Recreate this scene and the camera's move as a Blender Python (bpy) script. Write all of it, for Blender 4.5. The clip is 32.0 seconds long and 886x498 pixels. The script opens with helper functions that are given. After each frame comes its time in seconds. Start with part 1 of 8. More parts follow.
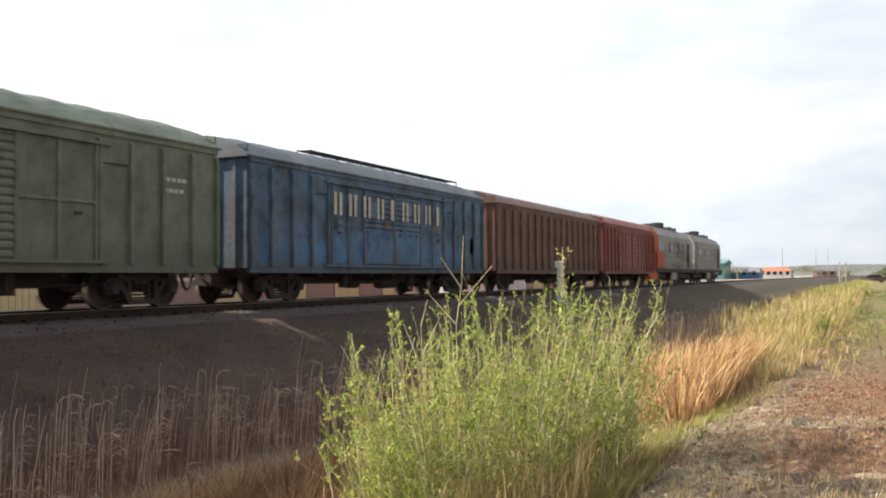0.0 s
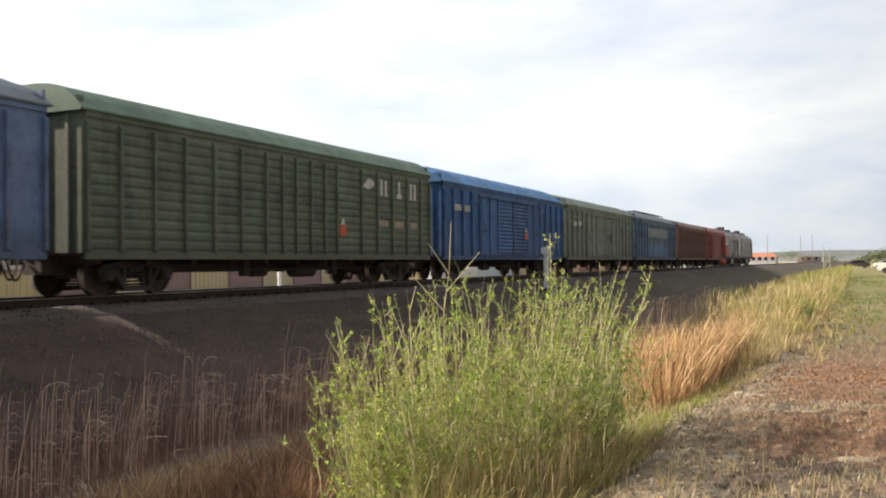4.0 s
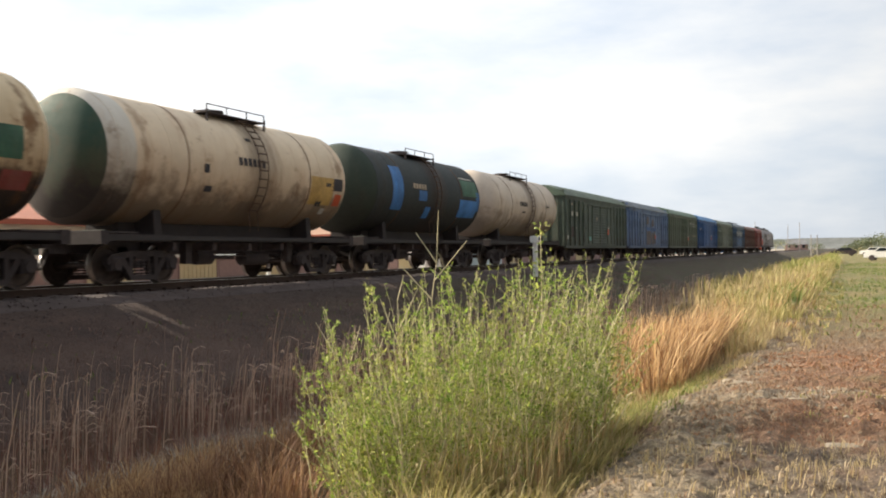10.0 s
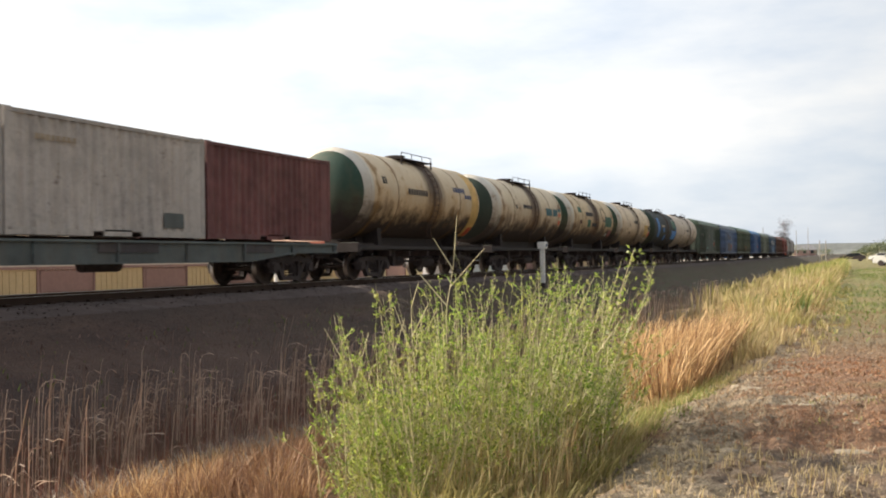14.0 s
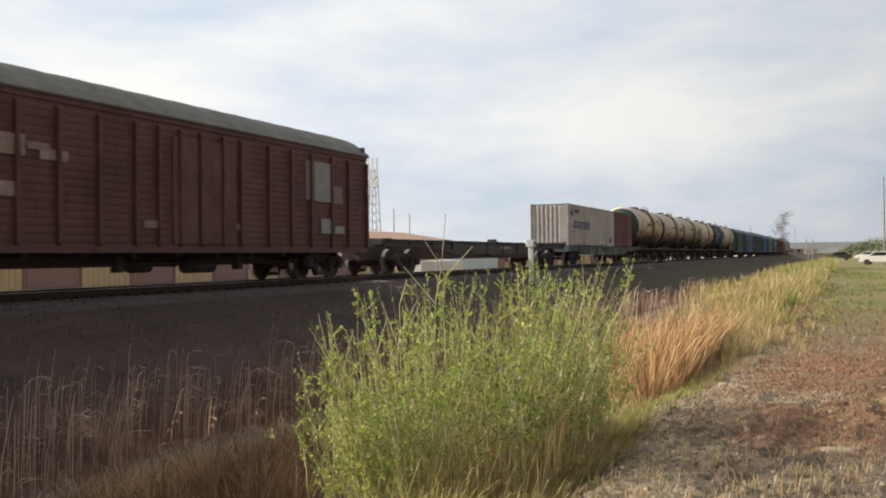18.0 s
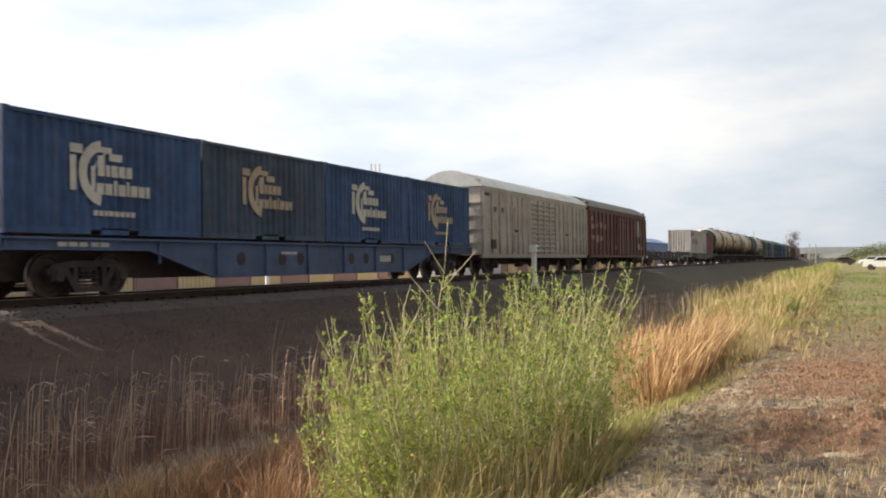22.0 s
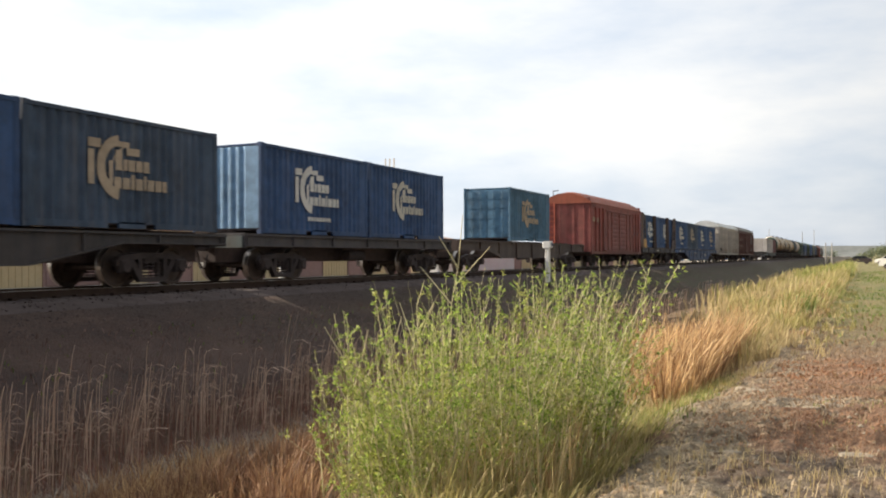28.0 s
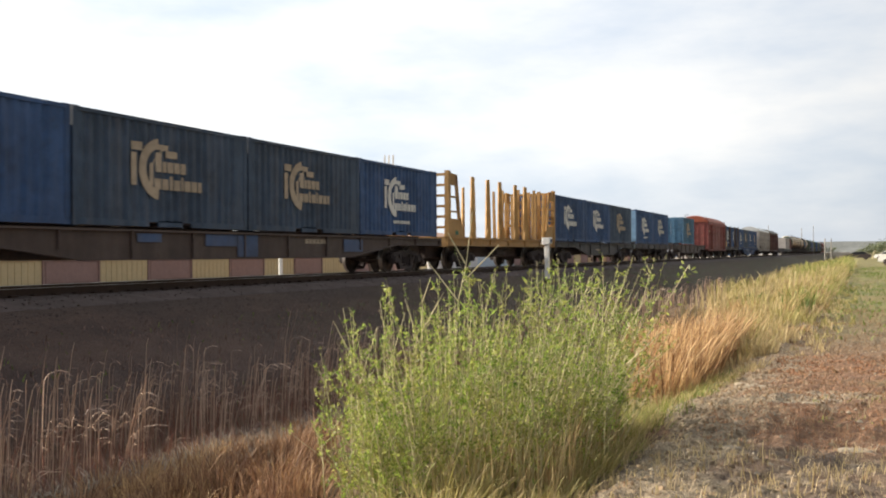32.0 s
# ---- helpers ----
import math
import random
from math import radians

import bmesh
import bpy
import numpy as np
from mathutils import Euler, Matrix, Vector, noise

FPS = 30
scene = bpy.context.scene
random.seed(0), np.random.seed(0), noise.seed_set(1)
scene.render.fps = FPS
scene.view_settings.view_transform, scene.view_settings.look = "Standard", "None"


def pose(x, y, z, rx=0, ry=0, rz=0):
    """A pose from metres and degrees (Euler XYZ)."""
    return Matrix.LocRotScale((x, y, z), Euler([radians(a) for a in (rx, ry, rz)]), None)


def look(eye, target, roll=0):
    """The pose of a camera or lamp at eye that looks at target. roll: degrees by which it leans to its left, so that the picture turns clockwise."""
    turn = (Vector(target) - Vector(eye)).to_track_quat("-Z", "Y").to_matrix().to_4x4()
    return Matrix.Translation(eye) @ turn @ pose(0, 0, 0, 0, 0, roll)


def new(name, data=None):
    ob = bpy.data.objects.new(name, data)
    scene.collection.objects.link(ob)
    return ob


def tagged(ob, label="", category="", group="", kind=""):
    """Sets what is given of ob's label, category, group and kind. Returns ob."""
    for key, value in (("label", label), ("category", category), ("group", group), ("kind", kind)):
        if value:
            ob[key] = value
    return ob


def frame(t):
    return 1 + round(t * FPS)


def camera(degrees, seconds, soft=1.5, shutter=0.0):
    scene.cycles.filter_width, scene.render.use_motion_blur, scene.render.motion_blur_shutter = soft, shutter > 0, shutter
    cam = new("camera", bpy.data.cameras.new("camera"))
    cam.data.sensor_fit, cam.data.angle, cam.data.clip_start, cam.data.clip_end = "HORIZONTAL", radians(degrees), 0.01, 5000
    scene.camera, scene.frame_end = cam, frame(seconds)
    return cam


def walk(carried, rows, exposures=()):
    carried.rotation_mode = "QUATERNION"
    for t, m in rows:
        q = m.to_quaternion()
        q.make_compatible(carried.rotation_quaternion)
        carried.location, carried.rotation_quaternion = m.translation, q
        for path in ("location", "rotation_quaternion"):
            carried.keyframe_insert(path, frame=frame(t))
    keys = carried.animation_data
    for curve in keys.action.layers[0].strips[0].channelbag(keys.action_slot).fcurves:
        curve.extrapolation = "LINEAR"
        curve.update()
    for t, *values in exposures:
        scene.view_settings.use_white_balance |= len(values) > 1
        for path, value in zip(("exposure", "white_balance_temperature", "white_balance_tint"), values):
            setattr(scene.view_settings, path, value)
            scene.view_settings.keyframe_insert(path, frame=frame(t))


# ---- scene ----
# Metres; the rails' top is z = 0, the track runs along +y at x = TX, the viewer stands over the origin.
TX, EYE, SPEED = -16.49, 0.667, 11.8
CAMERA_ROWS = [
    (0, 25.58, 1.82, -0.44), (0.5, 25.74, 2.05, -0.50), (1, 25.87, 2.12, -0.75), (1.5, 25.47, 1.73, -0.46),
    (2, 25.19, 1.35, -0.48), (2.5, 25.06, 1.32, -0.47), (3, 24.94, 1.24, -0.56), (3.5, 24.77, 0.97, -0.49),
    (5.5, 24.70, 0.92, -0.72), (6, 25.12, 0.71, -0.69), (6.5, 24.98, 0.72, -0.70), (7, 24.60, 0.63, -0.68),
    (7.5, 24.41, 0.59, -0.69), (8, 24.60, 0.48, -0.75), (8.5, 24.45, 0.45, -0.75), (9, 24.00, 0.41, -0.82),
    (9.5, 23.97, 0.33, -0.72), (10, 24.06, 0.22, -0.71), (10.5, 24.00, 0.51, -0.62), (11, 24.05, 0.54, -0.54),
    (11.5, 24.24, 0.56, -0.65), (12, 24.29, 0.36, -0.58), (12.5, 24.15, 0.35, -0.65), (13, 24.51, 0.35, -0.65),
    (13.5, 24.54, 0.32, -0.63), (14, 24.52, 0.63, -0.84), (14.5, 24.42, 0.74, -0.82), (16.5, 23.88, 0.66, -0.75),
    (17, 23.74, 0.56, -0.72), (17.5, 23.92, 0.66, -0.59), (18, 23.80, 0.47, -0.66), (18.5, 23.58, 0.26, -0.92),
    (19, 23.87, 0.45, -0.76), (19.5, 24.14, 0.32, -0.82), (20, 24.06, 0.50, -0.80), (20.5, 24.07, 0.32, -1.14),
    (21, 23.95, 0.36, -0.80), (21.5, 23.94, 0.73, -0.85), (22, 23.98, 0.82, -0.73), (22.5, 24.16, 0.63, -0.97),
    (23, 23.87, 0.78, -0.78), (23.5, 23.75, 0.81, -0.85), (24, 23.86, 1.06, -0.65), (24.5, 24.18, 1.07, -0.46),
    (25, 24.11, 1.00, -0.63), (25.5, 24.00, 1.10, -0.62), (27.5, 24.34, 0.80, -0.56), (28, 24.85, 0.52, -0.21),
    (28.5, 24.83, 0.68, -0.19), (29, 24.94, 0.70, -0.22), (29.5, 25.02, 0.86, -0.09), (30, 25.12, 0.77, -0.25),
    (30.5, 24.89, 0.43, -0.24), (31, 24.84, 0.45, -0.23), (31.5, 24.94, 0.25, -0.14), (32, 24.81, 0.30, -0.33),
]

cam = camera(52.35, 32.0, soft=1.95, shutter=0.2)
walk(cam, [(t, pose(0, 0, EYE, 90 + p, 0, y) @ pose(0, 0, 0, 0, 0, r)) for t, y, p, r in CAMERA_ROWS],
     exposures=[(0, 1.15), (1, 1.12), (2, 0.98), (3, 0.98), (6, 0.98), (14.5, 0.98), (16.5, 0.80), (17, 0.72), (18, 0.66), (19, 0.84), (20, 0.90), (27, 0.95), (30, 0.89), (32, 0.95)])

# ---------------------------------------------------------------- world and sun
SUN_FROM = Vector((-1.0, -0.12, 0.497)).normalized()
world = bpy.data.worlds.new("sky")
scene.world = world
world.use_nodes = True


def build_world():
    nt = world.node_tree
    nt.nodes.clear()
    N = nt.nodes.new
    out, bg = N("ShaderNodeOutputWorld"), N("ShaderNodeBackground")
    sky = N("ShaderNodeTexSky")
    sky.sky_type, sky.sun_disc = "NISHITA", False
    sky.sun_elevation = math.asin(SUN_FROM.z)
    sky.sun_rotation = math.atan2(SUN_FROM.x, SUN_FROM.y)
    sky.dust_density, sky.air_density = 2.0, 1.0
    dim = N("ShaderNodeVectorMath")
    dim.operation = "SCALE"
    dim.inputs["Scale"].default_value = 0.13
    nt.links.new(sky.outputs[0], dim.inputs[0])
    co, mp = N("ShaderNodeTexCoord"), N("ShaderNodeMapping")
    mp.inputs["Scale"].default_value = (1.0, 1.0, 3.2)
    mp.inputs["Location"].default_value = (3.1, 0.7, 0.25)
    nt.links.new(co.outputs["Generated"], mp.inputs[0])
    n1 = N("ShaderNodeTexNoise")
    n1.inputs["Scale"].default_value, n1.inputs["Detail"].default_value, n1.inputs["Roughness"].default_value = 1.7, 7, 0.55
    nt.links.new(mp.outputs[0], n1.inputs["Vector"])
    ramp = N("ShaderNodeValToRGB")
    ramp.color_ramp.elements[0].position, ramp.color_ramp.elements[1].position = 0.31, 0.58
    nt.links.new(n1.outputs[0], ramp.inputs[0])
    # the clouds are bright on the sun's side of the sky, which is deeper and clearer away from it
    dot = N("ShaderNodeVectorMath")
    dot.operation = "DOT_PRODUCT"
    nt.links.new(co.outputs["Generated"], dot.inputs[0])
    dot.inputs[1].default_value = Vector((-0.93, 0.10, 0.30)).normalized()
    glow = N("ShaderNodeMapRange")
    glow.interpolation_type = "SMOOTHSTEP"
    glow.inputs["From Min"].default_value, glow.inputs["From Max"].default_value = -0.85, 0.75
    glow.inputs["To Min"].default_value, glow.inputs["To Max"].default_value = 0.36, 1.0
    nt.links.new(dot.outputs["Value"], glow.inputs[0])
    veil = N("ShaderNodeMix")
    veil.data_type = "RGBA"
    veil.inputs[0].default_value = 0.75
    veil.inputs[7].default_value = (0.52, 0.65, 0.84, 1)
    nt.links.new(dim.outputs[0], veil.inputs[6])
    mix = N("ShaderNodeMix")
    mix.data_type = "RGBA"
    nt.links.new(ramp.outputs[0], mix.inputs[0])
    nt.links.new(veil.outputs[2], mix.inputs[6])
    mix.inputs[7].default_value = (0.98, 0.975, 0.955, 1)
    tint = N("ShaderNodeVectorMath")
    tint.operation = "SCALE"
    nt.links.new(mix.outputs[2], tint.inputs[0])
    nt.links.new(glow.outputs[0], tint.inputs["Scale"])
    nt.links.new(tint.outputs[0], bg.inputs[0])
    bg.inputs[1].default_value = 0.64
    nt.links.new(bg.outputs[0], out.inputs[0])


build_world()
sun = new("sun", bpy.data.lights.new("sun", "SUN"))
sun.data.energy, sun.data.angle, sun.data.color = 5.0, radians(1.2), (1.0, 0.88, 0.72)
sun.matrix_basis = look(SUN_FROM * 100, (0, 0, 0))


# ---------------------------------------------------------------- mesh kit
class Shape:
    """Vertices and faces of one part."""

    def __init__(self):
        self.v, self.f = [], []

    def add(self, verts, faces):
        n = len(self.v)
        self.v += [tuple(p) for p in verts]
        self.f += [tuple(n + i for i in f) for f in faces]
        return self

    def box(self, x0, x1, y0, y1, z0, z1):
        v = [(x, y, z) for x in (x0, x1) for y in (y0, y1) for z in (z0, z1)]
        return self.add(v, [(0, 1, 3, 2), (4, 6, 7, 5), (0, 4, 5, 1), (2, 3, 7, 6), (0, 2, 6, 4), (1, 5, 7, 3)])

    def block(self, x0, x1, y0, y1, z0, z1, b=0.02):
        """A box with its long edges cut off on the x faces."""
        v, f = [], []
        for x, s in ((x0, b), (x0 + b, 0), (x1 - b, 0), (x1, b)):
            v += [(x, y0 + s, z0 + s), (x, y1 - s, z0 + s), (x, y1 - s, z1 - s), (x, y0 + s, z1 - s)]
        for k in range(3):
            for i in range(4):
                j = (i + 1) % 4
                f.append((4 * k + i, 4 * k + j, 4 * k + 4 + j, 4 * k + 4 + i))
        f += [(3, 2, 1, 0), (12, 13, 14, 15)]
        return self.add(v, f)

    def beam(self, a, b, w, h=None, w2=None):
        """A square bar from a to b, w across, w2 at its far end."""
        a, b = Vector(a), Vector(b)
        d = (b - a).normalized()
        s = d.cross(Vector((0, 0, 1)))
        s = s.normalized() if s.length > 1e-4 else Vector((1, 0, 0))
        u = s.cross(d).normalized()
        h = h or w
        k = (w2 or w) / w
        v = []
        for p, q in ((a, 1), (b, k)):
            v += [p + s * (i * w / 2 * q) + u * (j * h / 2 * q) for i, j in ((-1, -1), (1, -1), (1, 1), (-1, 1))]
        return self.add(v, [(0, 1, 5, 4), (1, 2, 6, 5), (2, 3, 7, 6), (3, 0, 4, 7), (3, 2, 1, 0), (4, 5, 6, 7)])

    def rod(self, a, b, r, n=8, r2=None, caps=True):
        a, b = Vector(a), Vector(b)
        d = (b - a).normalized()
        s = d.cross(Vector((0, 0, 1)))
        s = s.normalized() if s.length > 1e-4 else Vector((1, 0, 0))
        u = s.cross(d)
        r2 = r if r2 is None else r2
        v = [p + (s * math.cos(2 * math.pi * i / n) + u * math.sin(2 * math.pi * i / n)) * q
             for p, q in ((a, r), (b, r2)) for i in range(n)]
        f = [(i, (i + 1) % n, n + (i + 1) % n, n + i) for i in range(n)]
        if caps:
            f += [tuple(range(n))[::-1], tuple(range(n, 2 * n))]
        return self.add(v, f)

    def path(self, pts, r, n=6):
        """One bent tube through the points."""
        pts = [Vector(p) for p in pts]
        m, v = len(pts), []
        for k, p in enumerate(pts):
            d = (pts[min(k + 1, m - 1)] - pts[max(k - 1, 0)]).normalized()
            a = d.cross(Vector((0, 1, 0)) if abs(d.y) < 0.9 else Vector((1, 0, 0))).normalized()
            b = d.cross(a)
            v += [p + (a * math.cos(2 * math.pi * i / n) + b * math.sin(2 * math.pi * i / n)) * r for i in range(n)]
        f = [(k * n + i, k * n + (i + 1) % n, (k + 1) * n + (i + 1) % n, (k + 1) * n + i) for k in range(m - 1) for i in range(n)]
        return self.add(v, f + [tuple(range(n))[::-1], tuple(range((m - 1) * n, m * n))])

    def lathe(self, profile, n=32, centre=(0, 0, 0)):
        """Profile of (y, r) turned about the y axis."""
        cx, cy, cz = centre
        v = []
        for y, r in profile:
            v += [(cx + r * math.cos(2 * math.pi * i / n), cy + y, cz + r * math.sin(2 * math.pi * i / n)) for i in range(n)]
        f = []
        for k in range(len(profile) - 1):
            for i in range(n):
                j = (i + 1) % n
                f.append((k * n + i, k * n + j, (k + 1) * n + j, (k + 1) * n + i)[::-1])
        return self.add(v, f)

    def extrude(self, outline, x0, x1):
        """An outline of (y, z) pushed from x0 to x1."""
        n = len(outline)
        v = [(x, y, z) for x in (x0, x1) for y, z in outline]
        f = [(i, (i + 1) % n, n + (i + 1) % n, n + i) for i in range(n)]
        return self.add(v, f + [tuple(range(n))[::-1], tuple(range(n, 2 * n))])

    def extrude_y(self, outline, y0, y1):
        """An outline of (x, z) pushed from y0 to y1."""
        n = len(outline)
        v = [(x, y, z) for y in (y0, y1) for x, z in outline]
        f = [(i, (i + 1) % n, n + (i + 1) % n, n + i)[::-1] for i in range(n)]
        return self.add(v, f + [tuple(range(n)), tuple(range(n, 2 * n))[::-1]])

    def sheet(self, grid):
        """Rows of points joined into a skin."""
        w = len(grid[0])
        v = [p for row in grid for p in row]
        f = [(a * w + b, a * w + b + 1, (a + 1) * w + b + 1, (a + 1) * w + b) for a in range(len(grid) - 1) for b in range(w - 1)]
        return self.add(v, f)

    def mesh(self, name, material, smooth=False):
        me = bpy.data.meshes.new(name)
        me.from_pydata(self.v, [], self.f)
        me.materials.append(material)
        if smooth:
            me.polygons.foreach_set("use_smooth", [True] * len(me.polygons))
            me.set_sharp_from_angle(angle=radians(38))
        me.update()
        return me


def part(name, shape, material, parent, label="", smooth=False):
    """One mesh object under a thing; shape is a Shape or a mesh that is shared."""
    me = shape.mesh(name, material, smooth) if isinstance(shape, Shape) else shape
    ob = new(name, me)
    ob.parent = parent
    if label:
        ob["label"] = label
    return ob


def solo(name, shape, material, label, category, group="", kind="", smooth=False):
    return tagged(new(name, shape.mesh(name, material, smooth)), label, category, group, kind)


def root(name, label, category, group="", kind=""):
    return tagged(new(name), label, category, group, kind)


# ---------------------------------------------------------------- materials
def nodes_of(name):
    m = bpy.data.materials.new(name)
    m.use_nodes = True
    nt = m.node_tree
    return m, nt, nt.nodes["Principled BSDF"], nt.nodes.new, nt.links.new


def noise_node(nt, coord, scale, detail=4, rough=0.6, stretch=(1, 1, 1)):
    mp, n = nt.nodes.new("ShaderNodeMapping"), nt.nodes.new("ShaderNodeTexNoise")
    mp.inputs["Scale"].default_value = stretch
    nt.links.new(coord, mp.inputs[0])
    nt.links.new(mp.outputs[0], n.inputs["Vector"])
    n.inputs["Scale"].default_value, n.inputs["Detail"].default_value, n.inputs["Roughness"].default_value = scale, detail, rough
    return n.outputs[0]


def ramp_node(nt, fac, stops):
    r = nt.nodes.new("ShaderNodeValToRGB")
    e = r.color_ramp.elements
    while len(e) < len(stops):
        e.new(0.5)
    for k, (p, c) in enumerate(stops):
        e[k].position = p
        e[k].color = (c, c, c, 1) if isinstance(c, (int, float)) else (*c, 1)
    nt.links.new(fac, r.inputs[0])
    return r.outputs[0]


def mix_node(nt, fac, a, b, blend="MIX"):
    m = nt.nodes.new("ShaderNodeMix")
    m.data_type, m.blend_type = "RGBA", blend
    for sock, val in ((m.inputs[0], fac), (m.inputs[6], a), (m.inputs[7], b)):
        if isinstance(val, (int, float)):
            sock.default_value = val
        elif isinstance(val, tuple):
            sock.default_value = (*val, 1)
        else:
            nt.links.new(val, sock)
    return m.outputs[2]


def bump_node(nt, bsdf, height, strength=0.3, distance=0.02):
    b = nt.nodes.new("ShaderNodeBump")
    b.inputs["Strength"].default_value, b.inputs["Distance"].default_value = strength, distance
    nt.links.new(height, b.inputs["Height"])
    nt.links.new(b.outputs[0], bsdf.inputs["Normal"])


def paint(name, colour, rust=0.25, dust=0.3, rough=0.6, fade=0.25, rust_colour=(0.085, 0.040, 0.024), splashed=True):
    """Weathered paint on steel: uneven fading, old touch-ups, grime and rust in blots and runs, dust."""
    m, nt, bsdf, N, link = nodes_of(name)
    co = N("ShaderNodeTexCoord").outputs["Object"]
    info = N("ShaderNodeObjectInfo").outputs["Random"]
    big = noise_node(nt, co, 0.6, 6, 0.65)
    blotch = noise_node(nt, co, 2.3, 7, 0.7)
    fine = noise_node(nt, co, 9.0, 7, 0.75)
    run = noise_node(nt, co, 1.9, 7, 0.7, (1.0, 1.7, 0.16))
    light = tuple(min(1, c * (1 + fade * 1.3) + 0.07 * fade) for c in colour)
    dark = tuple(c * (1 - fade * 1.2) for c in colour)
    base = mix_node(nt, ramp_node(nt, mix_node(nt, 0.5, big, blotch), [(0.38, 0.0), (0.62, 1.0)]), dark, light)
    shade = N("ShaderNodeMapRange")
    shade.inputs["To Min"].default_value, shade.inputs["To Max"].default_value = 0.84, 1.12
    link(info, shade.inputs[0])
    base = mix_node(nt, 1.0, base, shade.outputs[0], "MULTIPLY")
    base = mix_node(nt, ramp_node(nt, run, [(0.45, 0.0), (0.72, dust)]), base, (0.19, 0.155, 0.12))
    base = mix_node(nt, ramp_node(nt, mix_node(nt, 0.35, run, fine), [(0.34, 0.25 + 0.5 * rust), (0.50, 0.0)]), base, (0.030, 0.023, 0.020))
    blot = mix_node(nt, 0.5, fine, mix_node(nt, 0.5, run, blotch))
    lim = 0.62 - 0.16 * rust
    base = mix_node(nt, ramp_node(nt, blot, [(lim, 0.0), (lim + 0.07, min(1, 0.35 + rust))]), base, rust_colour)
    if splashed:
        splash = N("ShaderNodeSeparateXYZ")
        link(co, splash.inputs[0])
        reach = N("ShaderNodeMath")
        reach.operation = "MULTIPLY_ADD"
        link(mix_node(nt, 0.5, run, blotch), reach.inputs[0])
        reach.inputs[1].default_value = -2.6
        link(splash.outputs[2], reach.inputs[2])
        mud = N("ShaderNodeMapRange")
        mud.inputs["From Min"].default_value, mud.inputs["From Max"].default_value = -0.45, 0.25
        mud.inputs["To Min"].default_value, mud.inputs["To Max"].default_value = 0.38, 0.0
        link(reach.outputs[0], mud.inputs[0])
        base = mix_node(nt, mud.outputs[0], base, (0.050, 0.036, 0.030))
    link(base, bsdf.inputs["Base Color"])
    link(ramp_node(nt, fine, [(0.2, rough - 0.1), (0.8, rough + 0.2)]), bsdf.inputs["Roughness"])
    bump_node(nt, bsdf, mix_node(nt, 0.5, fine, blotch), 0.25, 0.02)
    return m


def plain(name, colour, rough=0.7, metal=0.0, vary=0.25, scale=6.0, bump=0.15):
    m, nt, bsdf, N, link = nodes_of(name)
    co = N("ShaderNodeTexCoord").outputs["Object"]
    n1, n2 = noise_node(nt, co, scale, 5, 0.65), noise_node(nt, co, scale * 0.13, 3, 0.5)
    both = mix_node(nt, 0.45, n1, n2)
    link(ramp_node(nt, both, [(0.3, tuple(c * (1 - vary) for c in colour)), (0.7, tuple(min(1, c * (1 + vary)) for c in colour))]), bsdf.inputs["Base Color"])
    bsdf.inputs["Roughness"].default_value, bsdf.inputs["Metallic"].default_value = rough, metal
    if bump:
        bump_node(nt, bsdf, n1, bump, 0.02)
    return m


def leafy(name, low, high, rough=0.55, through_light=0.35):
    """Blades and leaves: each island of the mesh its own shade, some light passes through."""
    m, nt, bsdf, N, link = nodes_of(name)
    rnd = N("ShaderNodeNewGeometry").outputs["Random Per Island"]
    co = N("ShaderNodeTexCoord").outputs["Object"]
    fac = mix_node(nt, 0.4, rnd, noise_node(nt, co, 1.1, 3))
    col = ramp_node(nt, fac, [(0.2, low), (0.8, high)])
    link(col, bsdf.inputs["Base Color"])
    bsdf.inputs["Roughness"].default_value = rough
    tr, add = N("ShaderNodeBsdfTranslucent"), N("ShaderNodeMixShader")
    link(col, tr.inputs[0])
    add.inputs[0].default_value = through_light
    link(bsdf.outputs[0], add.inputs[1])
    link(tr.outputs[0], add.inputs[2])
    link(add.outputs[0], nt.nodes["Material Output"].inputs[0])
    return m


def willow_leaf():
    """Young leaves in clumps of fresh green and of olive, each leaf its own shade."""
    m, nt, bsdf, N, link = nodes_of("willow_leaf")
    rnd = N("ShaderNodeNewGeometry").outputs["Random Per Island"]
    co = N("ShaderNodeNewGeometry").outputs["Position"]
    fresh = ramp_node(nt, rnd, [(0.15, (0.095, 0.185, 0.020)), (0.85, (0.40, 0.53, 0.10))])
    olive = ramp_node(nt, rnd, [(0.15, (0.155, 0.178, 0.034)), (0.85, (0.53, 0.52, 0.15))])
    col = mix_node(nt, ramp_node(nt, noise_node(nt, co, 3.2, 3, 0.6), [(0.40, 0.0), (0.62, 1.0)]), fresh, olive)
    link(col, bsdf.inputs["Base Color"])
    bsdf.inputs["Roughness"].default_value = 0.45
    tr, mx = N("ShaderNodeBsdfTranslucent"), N("ShaderNodeMixShader")
    link(col, tr.inputs[0])
    mx.inputs[0].default_value = 0.64
    link(bsdf.outputs[0], mx.inputs[1])
    link(tr.outputs[0], mx.inputs[2])
    link(mx.outputs[0], nt.nodes["Material Output"].inputs[0])
    return m


